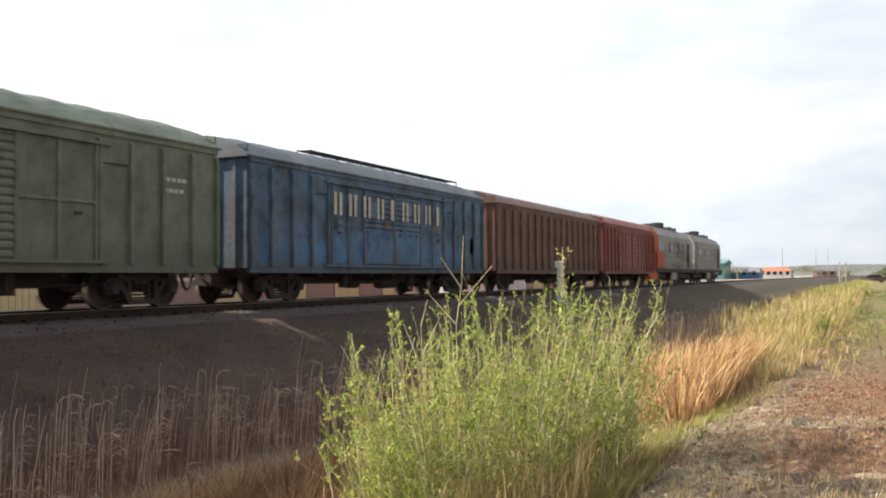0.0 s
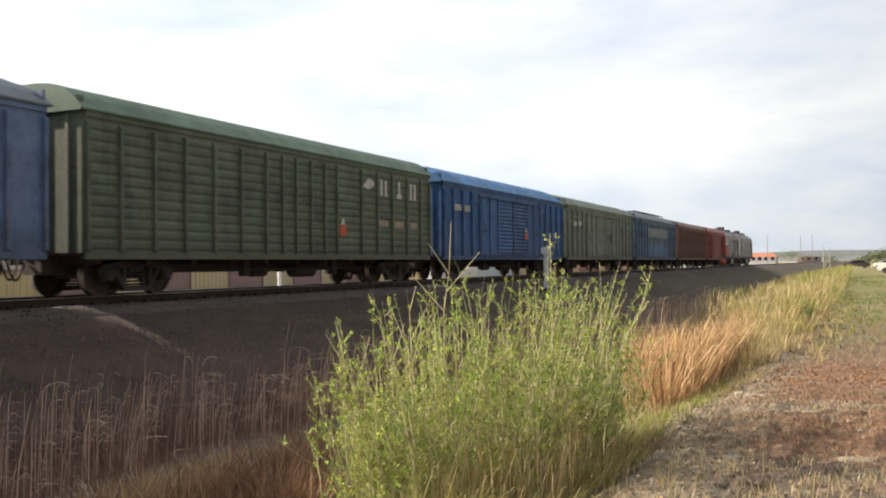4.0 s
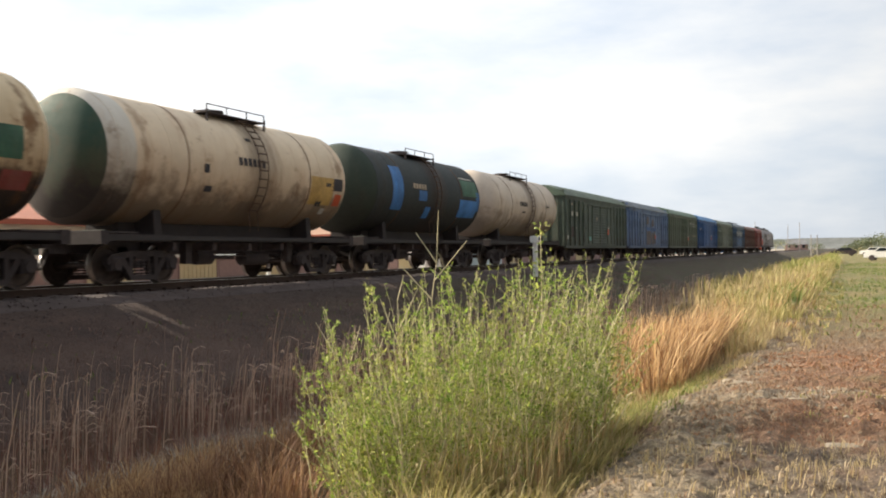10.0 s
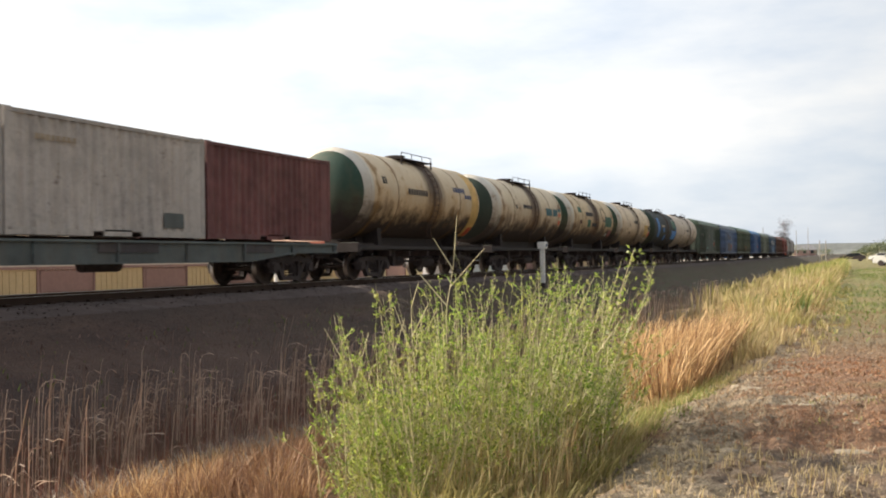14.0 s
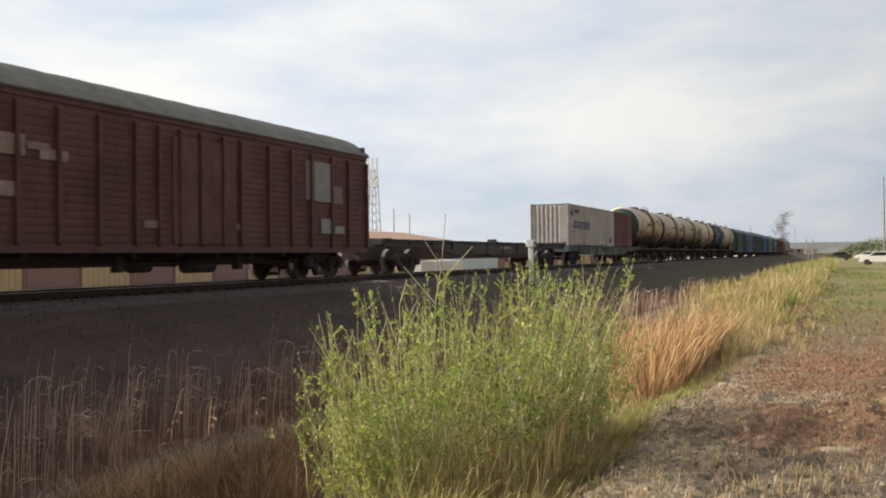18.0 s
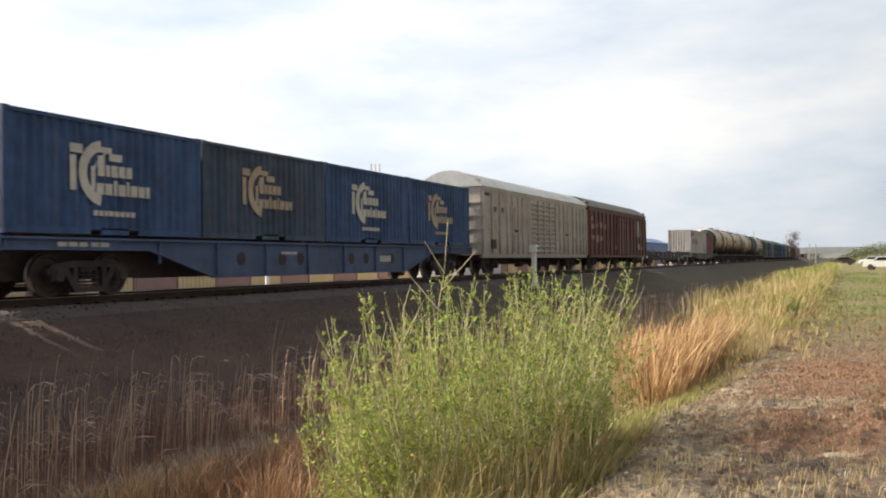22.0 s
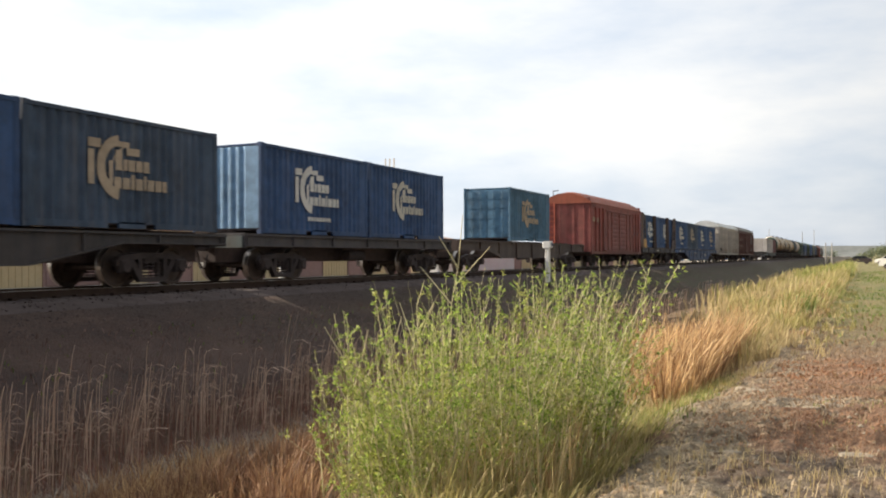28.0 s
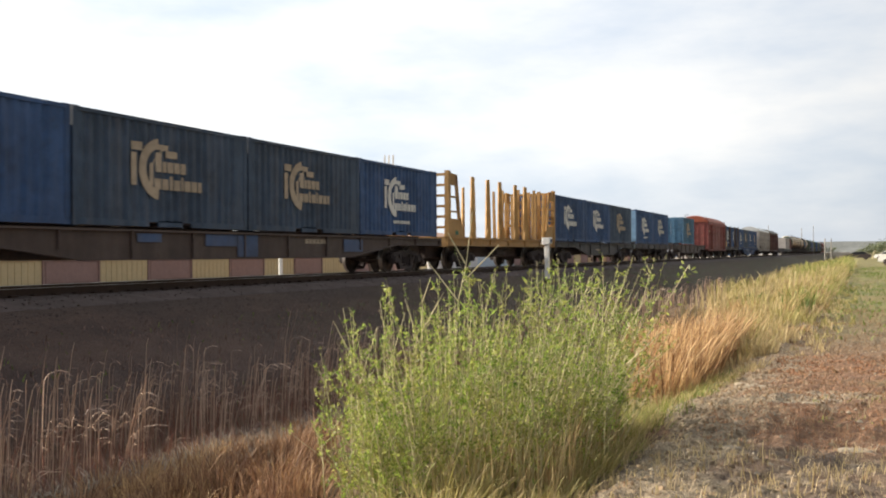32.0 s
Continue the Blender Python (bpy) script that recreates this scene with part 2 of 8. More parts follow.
def ground_material():
    """Soil, straw and short weeds by the lie of the land, with blots and grain."""
    m, nt, bsdf, N, link = nodes_of("ground_soil")
    co = N("ShaderNodeNewGeometry").outputs["Position"]
    sep = N("ShaderNodeSeparateXYZ")
    link(co, sep.inputs[0])
    big, mid, fine = noise_node(nt, co, 0.33, 5, 0.6), noise_node(nt, co, 1.0, 7, 0.68, (1.0, 0.55, 1.0)), noise_node(nt, co, 14.0, 5, 0.7)
    grain = noise_node(nt, co, 55.0, 3, 0.7)
    streak = noise_node(nt, co, 1.3, 5, 0.6, (1.2, 0.25, 1))
    # trodden ground: dusty tan with reddish dead weeds and some green
    tan = mix_node(nt, ramp_node(nt, fine, [(0.35, 0.0), (0.65, 1.0)]), (0.19, 0.14, 0.085), (0.52, 0.425, 0.295))
    red = mix_node(nt, ramp_node(nt, fine, [(0.35, 0.0), (0.65, 1.0)]), (0.17, 0.085, 0.048), (0.44, 0.255, 0.145))
    # across the path: cracked grey soil, reddish weeds, a pale worn crest, reddish weeds again, then green
    soil = mix_node(nt, ramp_node(nt, mix_node(nt, 0.5, fine, mid), [(0.38, 0.0), (0.60, 1.0)]), (0.060, 0.043, 0.036), (0.30, 0.225, 0.155))
    # pale crusted plates, long along the crest, parted by dark cracks
    warp = N("ShaderNodeVectorMath")
    warp.operation = "MULTIPLY_ADD"
    warp.inputs[1].default_value = (0.16, 0.16, 0.0)
    wn = N("ShaderNodeTexNoise")
    wn.inputs["Scale"].default_value, wn.inputs["Detail"].default_value = 6.0, 4
    link(co, wn.inputs["Vector"])
    link(wn.outputs["Color"], warp.inputs[0])
    link(co, warp.inputs[2])
    squash = N("ShaderNodeMapping")
    squash.inputs["Scale"].default_value, squash.inputs["Rotation"].default_value = (7.0, 2.8, 0.01), (0, 0, 0.25)
    link(warp.outputs[0], squash.inputs[0])
    cells, seams = N("ShaderNodeTexVoronoi"), N("ShaderNodeTexVoronoi")
    seams.feature = "DISTANCE_TO_EDGE"
    for v in (cells, seams):
        v.inputs["Scale"].default_value = 1.0
        link(squash.outputs[0], v.inputs["Vector"])
    shade = N("ShaderNodeSeparateColor")
    link(cells.outputs["Color"], shade.inputs[0])
    plate = mix_node(nt, fine, (0.20, 0.155, 0.11), (0.52, 0.42, 0.29))
    soil = mix_node(nt, ramp_node(nt, shade.outputs[0], [(0.50, 0.0), (0.80, 0.65)]), soil, plate)
    crack = ramp_node(nt, seams.outputs["Distance"], [(0.0, 0.8), (0.10, 0.0)])
    crack = mix_node(nt, 1.0, crack, ramp_node(nt, mid, [(0.40, 0.12), (0.58, 1.0)]), "MULTIPLY")
    soil = mix_node(nt, crack, soil, (0.055, 0.040, 0.032))
    wy = N("ShaderNodeMath")
    wy.operation = "MULTIPLY_ADD"
    link(mid, wy.inputs[0])
    wy.inputs[1].default_value = 4.0
    link(sep.outputs[1], wy.inputs[2])

    def strip(stops):
        r = N("ShaderNodeMapRange")
        r.inputs["From Min"].default_value, r.inputs["From Max"].default_value = 4.0, 24.0
        link(wy.outputs[0], r.inputs[0])
        return ramp_node(nt, r.outputs[0], [((p - 4.0) / 20.0, v) for p, v in stops])
    path = mix_node(nt, strip([(9.2, 0.0), (9.8, 0.9), (10.7, 0.95), (11.1, 0.1), (11.5, 0.1), (12.0, 1.0), (15.4, 0.9), (18.0, 0.35)]), soil, red)
    pale = mix_node(nt, ramp_node(nt, fine, [(0.35, 0.0), (0.65, 1.0)]), (0.27, 0.21, 0.145), (0.62, 0.53, 0.39))
    path = mix_node(nt, strip([(10.75, 0.0), (11.1, 1.0), (11.35, 1.0), (11.8, 0.0)]), path, pale)
    path = mix_node(nt, ramp_node(nt, mid, [(0.54, 0.0), (0.66, 0.4)]), path, red)
    green = mix_node(nt, fine, (0.10, 0.12, 0.035), (0.22, 0.23, 0.07))
    path = mix_node(nt, ramp_node(nt, big, [(0.55, 0.0), (0.70, 0.7)]), path, green)
    # far fields greener
    far = N("ShaderNodeMapRange")
    far.inputs["From Min"].default_value, far.inputs["From Max"].default_value = 13, 26
    link(sep.outputs[1], far.inputs[0])
    field = mix_node(nt, ramp_node(nt, streak, [(0.35, 0.0), (0.65, 1.0)]), (0.17, 0.19, 0.055), (0.30, 0.23, 0.09))
    path = mix_node(nt, far.outputs[0], path, field)
    straw = mix_node(nt, fine, (0.10, 0.06, 0.03), (0.30, 0.19, 0.09))
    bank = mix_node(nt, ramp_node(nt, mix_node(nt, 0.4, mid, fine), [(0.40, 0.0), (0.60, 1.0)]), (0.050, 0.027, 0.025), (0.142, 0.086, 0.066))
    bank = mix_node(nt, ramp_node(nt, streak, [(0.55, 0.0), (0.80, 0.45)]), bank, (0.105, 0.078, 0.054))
    mossy = N("ShaderNodeMapRange")
    mossy.inputs["From Min"].default_value, mossy.inputs["From Max"].default_value = 14, 45
    mossy.inputs["To Max"].default_value = 0.85
    link(sep.outputs[1], mossy.inputs[0])
    turf = mix_node(nt, fine, (0.042, 0.048, 0.022), (0.125, 0.125, 0.060))
    moss = N("ShaderNodeMath")
    moss.operation = "MULTIPLY"
    link(mossy.outputs[0], moss.inputs[0])
    link(ramp_node(nt, streak, [(0.38, 0.25), (0.58, 1.0)]), moss.inputs[1])
    bank = mix_node(nt, moss.outputs[0], bank, turf)
    wob = N("ShaderNodeMath")
    wob.operation = "MULTIPLY_ADD"
    link(mid, wob.inputs[0])
    wob.inputs[1].default_value = 2.2
    link(sep.outputs[0], wob.inputs[2])

    def edge(a, b):
        r = N("ShaderNodeMapRange")
        r.inputs["From Min"].default_value, r.inputs["From Max"].default_value = a, b
        link(wob.outputs[0], r.inputs[0])
        return r.outputs[0]
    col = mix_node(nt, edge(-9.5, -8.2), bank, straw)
    col = mix_node(nt, edge(-2.3, -1.0), col, path)
    # bare crumbling crest where the path breaks off to the ditch
    crest = N("ShaderNodeMath")
    crest.operation = "MULTIPLY"
    link(edge(-0.75, -0.45), crest.inputs[0])
    link(edge(0.55, 0.05), crest.inputs[1])
    col = mix_node(nt, ramp_node(nt, mix_node(nt, 0.3, crest.outputs[0], fine), [(0.40, 0.0), (0.75, 0.9)]), col, tan)
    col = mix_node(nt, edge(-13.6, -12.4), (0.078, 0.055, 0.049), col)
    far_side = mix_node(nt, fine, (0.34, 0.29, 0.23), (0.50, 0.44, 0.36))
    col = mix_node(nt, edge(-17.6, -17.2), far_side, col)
    col = mix_node(nt, ramp_node(nt, grain, [(0.32, 0.7), (0.62, 0.0)]), col, (0.06, 0.042, 0.03))
    link(col, bsdf.inputs["Base Color"])
    bsdf.inputs["Roughness"].default_value = 0.95
    bump_node(nt, bsdf, mix_node(nt, 0.35, mix_node(nt, 0.4, fine, grain), seams.outputs["Distance"]), 1.0, 0.14)
    return m


STEEL_DARK = plain("grimy_black_steel", (0.052, 0.040, 0.039), 0.8, 0.2, 0.45)
UNDER = plain("dusty_underframe", (0.076, 0.055, 0.051), 0.85, 0.1, 0.45)
WHEEL = plain("wheel_steel", (0.075, 0.056, 0.048), 0.6, 0.6, 0.4)
# the glint along the wheels' outer edge, put into a lighter rim colour
RIM = plain("wheel_rim_glint", (0.15, 0.125, 0.11), 0.5, 0.5, 0.3, bump=0)
TREAD = plain("bright_tread", (0.34, 0.31, 0.28), 0.32, 0.9, 0.15, bump=0)
RAIL = plain("rusty_rail", (0.055, 0.033, 0.024), 0.7, 0.5, 0.4)
RAIL_TOP = plain("polished_rail_head", (0.35, 0.33, 0.31), 0.35, 0.9, 0.2, bump=0)
CONCRETE = plain("weathered_concrete", (0.30, 0.28, 0.25), 0.9, 0, 0.25)
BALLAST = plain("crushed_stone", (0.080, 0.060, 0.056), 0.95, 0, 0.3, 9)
GROUND = ground_material()
WHITE_PAINT = plain("white_enamel", (0.72, 0.71, 0.68), 0.6, 0, 0.12)
MARK = plain("off_white_marking", (0.55, 0.53, 0.47), 0.75, 0, 0.28, 5)
MARK_WHITE = plain("white_marking", (0.66, 0.655, 0.63), 0.7, 0, 0.2, 5)
MARK_FADED = plain("faded_marking", (0.42, 0.34, 0.25), 0.8, 0, 0.3, 5)
MARK_DARK = plain("dark_stencil", (0.045, 0.04, 0.045), 0.8, 0, 0.3)
MARK_NAVY = plain("navy_stencil", (0.035, 0.055, 0.15), 0.7, 0, 0.35, 5)
ORANGE = plain("orange_red_mark", (0.55, 0.09, 0.03), 0.6, 0, 0.15)
GALVANISED = plain("dull_zinc", (0.32, 0.31, 0.29), 0.5, 0.5, 0.3)

# ---------------------------------------------------------------- train: shared running gear
TRAIN, WHEELSETS = [], []          # (thing, place along the track at 15 s); every wheelset


def wheelset_mesh():
    s = Shape()
    for side in (-1, 1):
        prof = [(0.045, 0.0), (0.045, 0.20), (0.03, 0.22), (0.03, 0.38), (0.065, 0.405), (0.065, 0.475), (-0.055, 0.485),
                (-0.07, 0.505), (-0.085, 0.495), (-0.085, 0.40), (-0.03, 0.36), (-0.03, 0.2), (-0.06, 0.17), (-0.06, 0.0)]
        n, base = 24, len(s.v)
        for k, (dx, r) in enumerate(prof):
            s.v += [(side * (0.765 + dx), r * math.cos(2 * math.pi * i / n), r * math.sin(2 * math.pi * i / n)) for i in range(n)]
        for k in range(len(prof) - 1):
            for i in range(n):
                j = (i + 1) % n
                q = (base + k * n + i, base + k * n + j, base + (k + 1) * n + j, base + (k + 1) * n + i)
                s.f.append(q if side < 0 else q[::-1])
        for a in range(3):
            c, d = math.cos(a * 2.094), math.sin(a * 2.094)
            s.rod((side * 0.80, c * 0.09, d * 0.09), (side * 0.822, c * 0.09, d * 0.09), 0.025, 6)
    s.rod((-1.05, 0, 0), (1.05, 0, 0), 0.075, 10)
    me = s.mesh("wheelset", WHEEL, True)
    me.materials.append(TREAD)
    me.materials.append(RIM)
    for p in me.polygons:
        r = math.hypot(p.center.y, p.center.z)
        if 0.47 < r and abs(p.center.x) > 0.70:
            p.material_index = 1
        if r > 0.44 and abs(p.center.x) > 0.82:
            p.material_index = 2
    return me


def bogie_mesh():
    s = Shape()
    for side in (-1, 1):
        x0, x1 = sorted((side * 0.94, side * 1.10))
        # cast side frame: top chord, sloping legs, bottom chord
        s.extrude([(-1.18, 0.60), (-1.05, 0.72), (-0.45, 0.80), (0.45, 0.80), (1.05, 0.72), (1.18, 0.60), (1.18, 0.48), (1.0, 0.55), (0.45, 0.66),
                   (-0.45, 0.66), (-1.0, 0.55), (-1.18, 0.48)], x0, x1)
        s.extrude([(-0.78, 0.60), (-0.62, 0.62), (-0.34, 0.22), (0.34, 0.22), (0.62, 0.62), (0.78, 0.60), (0.42, 0.10), (-0.42, 0.10)], x0, x1)
        for y in (-0.42, 0.42):
            s.box(x0, x1, y - 0.06, y + 0.06, 0.2, 0.7)
        for y in (-0.925, 0.925):
            s.block(x0 - 0.03, x1 + 0.05, y - 0.17, y + 0.17, 0.33, 0.64, 0.03)
            s.rod((side * 1.10, y, 0.475), (side * 1.19, y, 0.475), 0.13, 10)
        for y in (-0.2, 0.0, 0.2):
            for k in range(5):
                s.rod((side * 1.02, y, 0.23 + 0.075 * k), (side * 1.02, y, 0.275 + 0.075 * k), 0.085, 8)
    s.box(-1.05, 1.05, -0.24, 0.24, 0.58, 0.76)
    s.box(-0.3, 0.3, -0.3, 0.3, 0.76, 0.9)
    for y in (-0.45, 0.45):
        s.rod((-0.8, y, 0.42), (0.8, y, 0.42), 0.05, 6)
        for side in (-1, 1):
            s.box(side * 0.69, side * 0.83, y - 0.04, y + 0.1, 0.3, 0.62)
    return s.mesh("bogie", STEEL_DARK)


def coupler_mesh():
    s = Shape()
    s.box(-0.09, 0.09, -0.35, 0.42, 0.93, 1.13)
    s.extrude_y([(-0.24, 0.88), (0.2, 0.86), (0.24, 1.16), (-0.2, 1.2)], 0.36, 0.58)
    s.box(0.06, 0.24, 0.55, 0.70, 0.9, 1.14)
    s.box(-0.24, -0.16, 0.55, 0.66, 0.9, 1.14)
    return s.mesh("coupler", STEEL_DARK)


def hose_mesh():
    s = Shape()
    pts = [(0.35, 0.05 + 0.45 * k / 8, 0.85 - 0.42 * math.sin(math.pi * k / 8) - 0.08 * k / 8) for k in range(9)]
    return s.path(pts, 0.028, 6).mesh("brake_hose", STEEL_DARK, True)


MESH_WHEELSET, MESH_BOGIE, MESH_COUPLER, MESH_HOSE = wheelset_mesh(), bogie_mesh(), coupler_mesh(), hose_mesh()


def running_gear(thing, half, pivots, couple=True):
    """Two bogies with their wheelsets, couplers and hoses."""
    for y in pivots:
        b = part("bogie", MESH_BOGIE, None, thing)
        b.matrix_basis = pose(0, y, 0)
        for a in (-0.925, 0.925):
            w = part("wheelset", MESH_WHEELSET, None, b)
            w.matrix_parent_inverse = Matrix.Translation((0, a, 0.475))
            WHEELSETS.append(w)
    if couple:
        for y, turn in ((half, 0), (-half, 180)):
            part("coupler", MESH_COUPLER, None, thing).matrix_basis = pose(0, y, 0, 0, 0, turn)
            part("brake_hose", MESH_HOSE, None, thing).matrix_basis = pose(0, y, 0, 0, 0, turn)


def under_gear(thing, half, z=0.97, depth=0.42):
    """Centre sill, cross bearers, brake cylinder, air tank and rigging."""
    s = Shape().box(-0.28, 0.28, -half, half, z - depth, z)
    part("centre_sill", s, UNDER, thing)
    bearer = Shape().box(-1.35, 1.35, -0.06, 0.06, z - 0.2, z - 0.003).mesh("cross_bearer", UNDER)
    y = -half + 0.6
    while y < half - 0.4:
        part("cross_bearer", bearer, None, thing).location = (0, y, 0)
        y += 1.55
    s = Shape().rod((0.75, 0.4, z - 0.42), (0.75, 1.5, z - 0.42), 0.2, 12)
    s.box(0.7, 0.8, 0.6, 0.66, z - 0.3, z).box(0.7, 0.8, 1.25, 1.31, z - 0.3, z)
    part("air_reservoir", s, STEEL_DARK, thing, smooth=True)
    s = Shape().rod((0.55, -1.4, z - 0.4), (0.55, -0.75, z - 0.4), 0.18, 12).rod((0.55, -0.75, z - 0.4), (0.55, 0.3, z - 0.42), 0.035, 6)
    s.box(0.45, 0.65, -1.35, -1.2, z - 0.45, z)
    part("brake_cylinder", s, STEEL_DARK, thing, smooth=True)
    s = Shape().rod((0.95, -half + 2.5, z - 0.36), (0.95, half - 2.5, z - 0.36), 0.025, 6)
    for y in (-2.2, 2.4):
        s.box(0.85, 1.05, y - 0.12, y + 0.12, z - 0.55, z)
    part("brake_rigging", s, STEEL_DARK, thing)


def onto_train(thing, u):
    thing.matrix_basis = pose(TX, u, 0)
    TRAIN.append((thing, u))
    return thing


# ---------------------------------------------------------------- train: covered wagons


def roof_shape(half, halfw, eave, top, bumps=0.05, pitch=1.25, over=0.12, fall=2.1):
    """A vaulted roof of pressed sheets, with its end boards."""
    s, n, arc = Shape(), max(12, int(half * 2 * 5)), 12
    grid = []
    for k in range(n + 1):
        y = -half - over + (2 * half + 2 * over) * k / n
        b = 1.5 * bumps * abs(math.sin(math.pi * (y + half) / pitch)) ** 0.5 * max(0.0, min(1.0, (half - abs(y)) / 0.7))
        row = []
        for i in range(arc + 1):
            a = -1 + 2 * i / arc
            z = eave + (top - eave) * (1 - abs(a) ** fall)
            row.append((a * (halfw + 0.08), y, z + b * (1 - abs(a) ** 8)))
        grid.append(row)
    s.sheet(grid)
    for row in (grid[0], grid[-1]):
        s.add(row + [(row[-1][0], row[0][1], eave - 0.045), (row[0][0], row[0][1], eave - 0.045)], [tuple(range(arc + 3))])
    for side in (-1, 1):
        x = side * (halfw + 0.08)
        s.box(min(x, x - side * 0.05), max(x, x - side * 0.05), -half - over, half + over, eave - 0.045, eave + 0.002)
    return s


def slats(y0, y1, z0, z1, x, pitch=0.16, depth=0.035):
    """A panel pressed into level ribs, facing +x."""
    prof, z = [], z0
    while z < z1 - 0.01:
        q = min(pitch, z1 - z)
        prof += [(x, z), (x + depth, z + 0.3 * q), (x + depth, z + 0.7 * q), (x, z + q)]
        z += pitch
    s = Shape().sheet([[(px, y, pz) for px, pz in prof] for y in (y1, y0)])
    return s.box(x - 0.05, x - 0.005, y0, y1, z0, z1)


def covered_wagon(u0, u1, body, roof, label, doors="slats", ribs=None, bumps=0.05, eave=3.98, top=4.58, floor=0.97, sill=None, end="ladder", pitch=1.25, fall=2.1, boarded=0.0, ladder=None, leaf=3.95):
    """u0, u1: the rear and front end of the body along the train."""
    half, halfw = (u1 - u0) / 2, 1.56
    wagon = root("covered_wagon", label, "freight wagon", "wagons of the train")
    s = Shape()
    s.box(halfw - 0.05, halfw, -half, half, floor, eave)
    part("side_wall", s, body, wagon)
    s = Shape().box(-halfw, -halfw + 0.05, -half, half, floor, eave)
    part("side_wall", s, body, wagon)
    # end walls with their posts
    for sy in (-1, 1):
        s = Shape().box(-halfw + 0.05, halfw - 0.05, sy * half - 0.03, sy * half + 0.03, floor, eave + 0.3)
        wall = part("end_wall", s, body, wagon)
        if end == "steps":
            for k in range(4):
                z = floor + 0.5 + 0.62 * k
                part("ledge", Shape().box(-halfw, halfw, sy * (half + 0.055) - 0.025, sy * (half + 0.055) + 0.025, z, z + 0.05), body, wall)
        if end != "steps":
            for x in (-1.1, -0.45, 0.45, 1.1):
                part("end_post", Shape().box(x - 0.045, x + 0.045, min(sy * half, sy * (half + 0.06)), max(sy * half, sy * (half + 0.06)), floor, eave), body, wagon)
        s = Shape()
        for x in (-halfw + 0.12, -halfw + 0.52):
            s.box(x - 0.02, x + 0.02, sy * (half + 0.12) - 0.02, sy * (half + 0.12) + 0.02, floor - 0.1, eave)
        for k in range(10):
            z = floor + 0.1 + 0.3 * k
            s.box(-halfw + 0.12, -halfw + 0.52, sy * (half + 0.12) - 0.015, sy * (half + 0.12) + 0.015, z, z + 0.03)
        if ladder != "none" and (sy > 0 or ladder):
            part("ladder", s, ladder or body, wagon)
    part("roof", roof_shape(half, halfw, eave, top, bumps, pitch, 0.12, fall), roof, wagon)
    if boarded:
        part("boarding", slats(-half + 0.03, half - 0.03, floor + 0.06, eave - 0.26, halfw, 0.235 if boarded > 0.015 else 0.17, boarded), body, wagon)
    part("floor", Shape().box(-halfw, halfw, -half, half, floor - 0.05, floor - 0.004), UNDER, wagon)
    # side sill and top plate
    part("sill", Shape().box(halfw - 0.1, halfw + 0.03, -half, half, floor - 0.14, floor + 0.05), sill or body, wagon)
    part("sill", Shape().box(-halfw - 0.03, -halfw + 0.1, -half, half, floor - 0.14, floor + 0.05), sill or body, wagon)
    part("top_plate", Shape().box(halfw - 0.02, halfw + 0.04, -half, half, eave - 0.17, eave - 0.045), body, wagon)
    k = half * 2 / 16.0
    frac = ribs if ribs is not None else [0, 0.95, 1.95, 2.95, 3.85, 12.15, 13.05, 14.05, 15.05, 16.0]
    rib = Shape().extrude_y([(halfw, floor), (halfw + 0.015, floor), (halfw + 0.095, floor + 0.05), (halfw + 0.095, eave - 0.3), (halfw, eave - 0.24)], -0.045, 0.045).mesh("rib", body)
    for r in frac:
        y = min(max(-half + r * k, -half + 0.05), half - 0.05)
        part("rib", rib, None, wagon).location = (0, y, 0)
        part("rib", rib, None, wagon).matrix_basis = pose(0, -y, 0, 0, 0, 180)
    if doors in ("slats", "boards"):
        for hand in (0, 1):
            a, b = (-half + leaf * k, -0.03) if hand == 0 else (0.03, half - leaf * k)
            m = (a + b) / 2
            z0, z1, x = floor + 0.12, eave - 0.42, halfw + 0.05
            s = Shape()
            lo, hi = (m, b) if hand == 0 else (a, m)
            s.add(*(lambda q: (q.v, q.f))(slats(lo + 0.04, hi - 0.03, z0, z1, x, 0.17 if doors == "slats" else 0.28, 0.035 if doors == "slats" else 0.02)))
            lo2, hi2 = (a, m) if hand == 0 else (m, b)
            s.box(x - 0.05, x + 0.01, lo2, hi2, z0, z1)
            door = part("door", s, body, wagon)
            bar = Shape().box(x, x + 0.055, -0.035, 0.035, z0, z1).mesh("door_bar", body)
            for y in (a + 0.03, (lo2 + hi2) / 2, m, b - 0.03):
                part("door_bar", bar, None, door).location = (0, y, 0)
            part("door_bar", Shape().box(x, x + 0.045, lo2 + 0.065, hi2 - 0.065, floor + 1.32, floor + 1.38), body, door)
            y = (lo2 + hi2) / 2 + (0.5 if hand else -0.5)
            part("latch", Shape().block(x + 0.01, x + 0.08, y - 0.10, y + 0.08, floor + 1.08, floor + 1.13, 0.015), UNDER, door)
        part("door_rail", Shape().box(halfw, halfw + 0.14, -half + 3.6 * k, half - 3.6 * k, eave - 0.42, eave - 0.35), body, wagon)
        part("door_rail", Shape().box(halfw, halfw + 0.11, -half + 3.6 * k, half - 3.6 * k, floor + 0.05, floor + 0.12), body, wagon)
        for y in (-half + 2.95 * k + 0.1, half - 3.85 * k + 0.06):
            part("hatch", Shape().block(halfw, halfw + 0.05, y, y + 0.78 * k, eave - 0.78, eave - 0.27, 0.015), body, wagon)
    under_gear(wagon, half, floor - 0.05)
    running_gear(wagon, half, (-half + 2.05, half - 2.05))
    return onto_train(wagon, (u0 + u1) / 2)


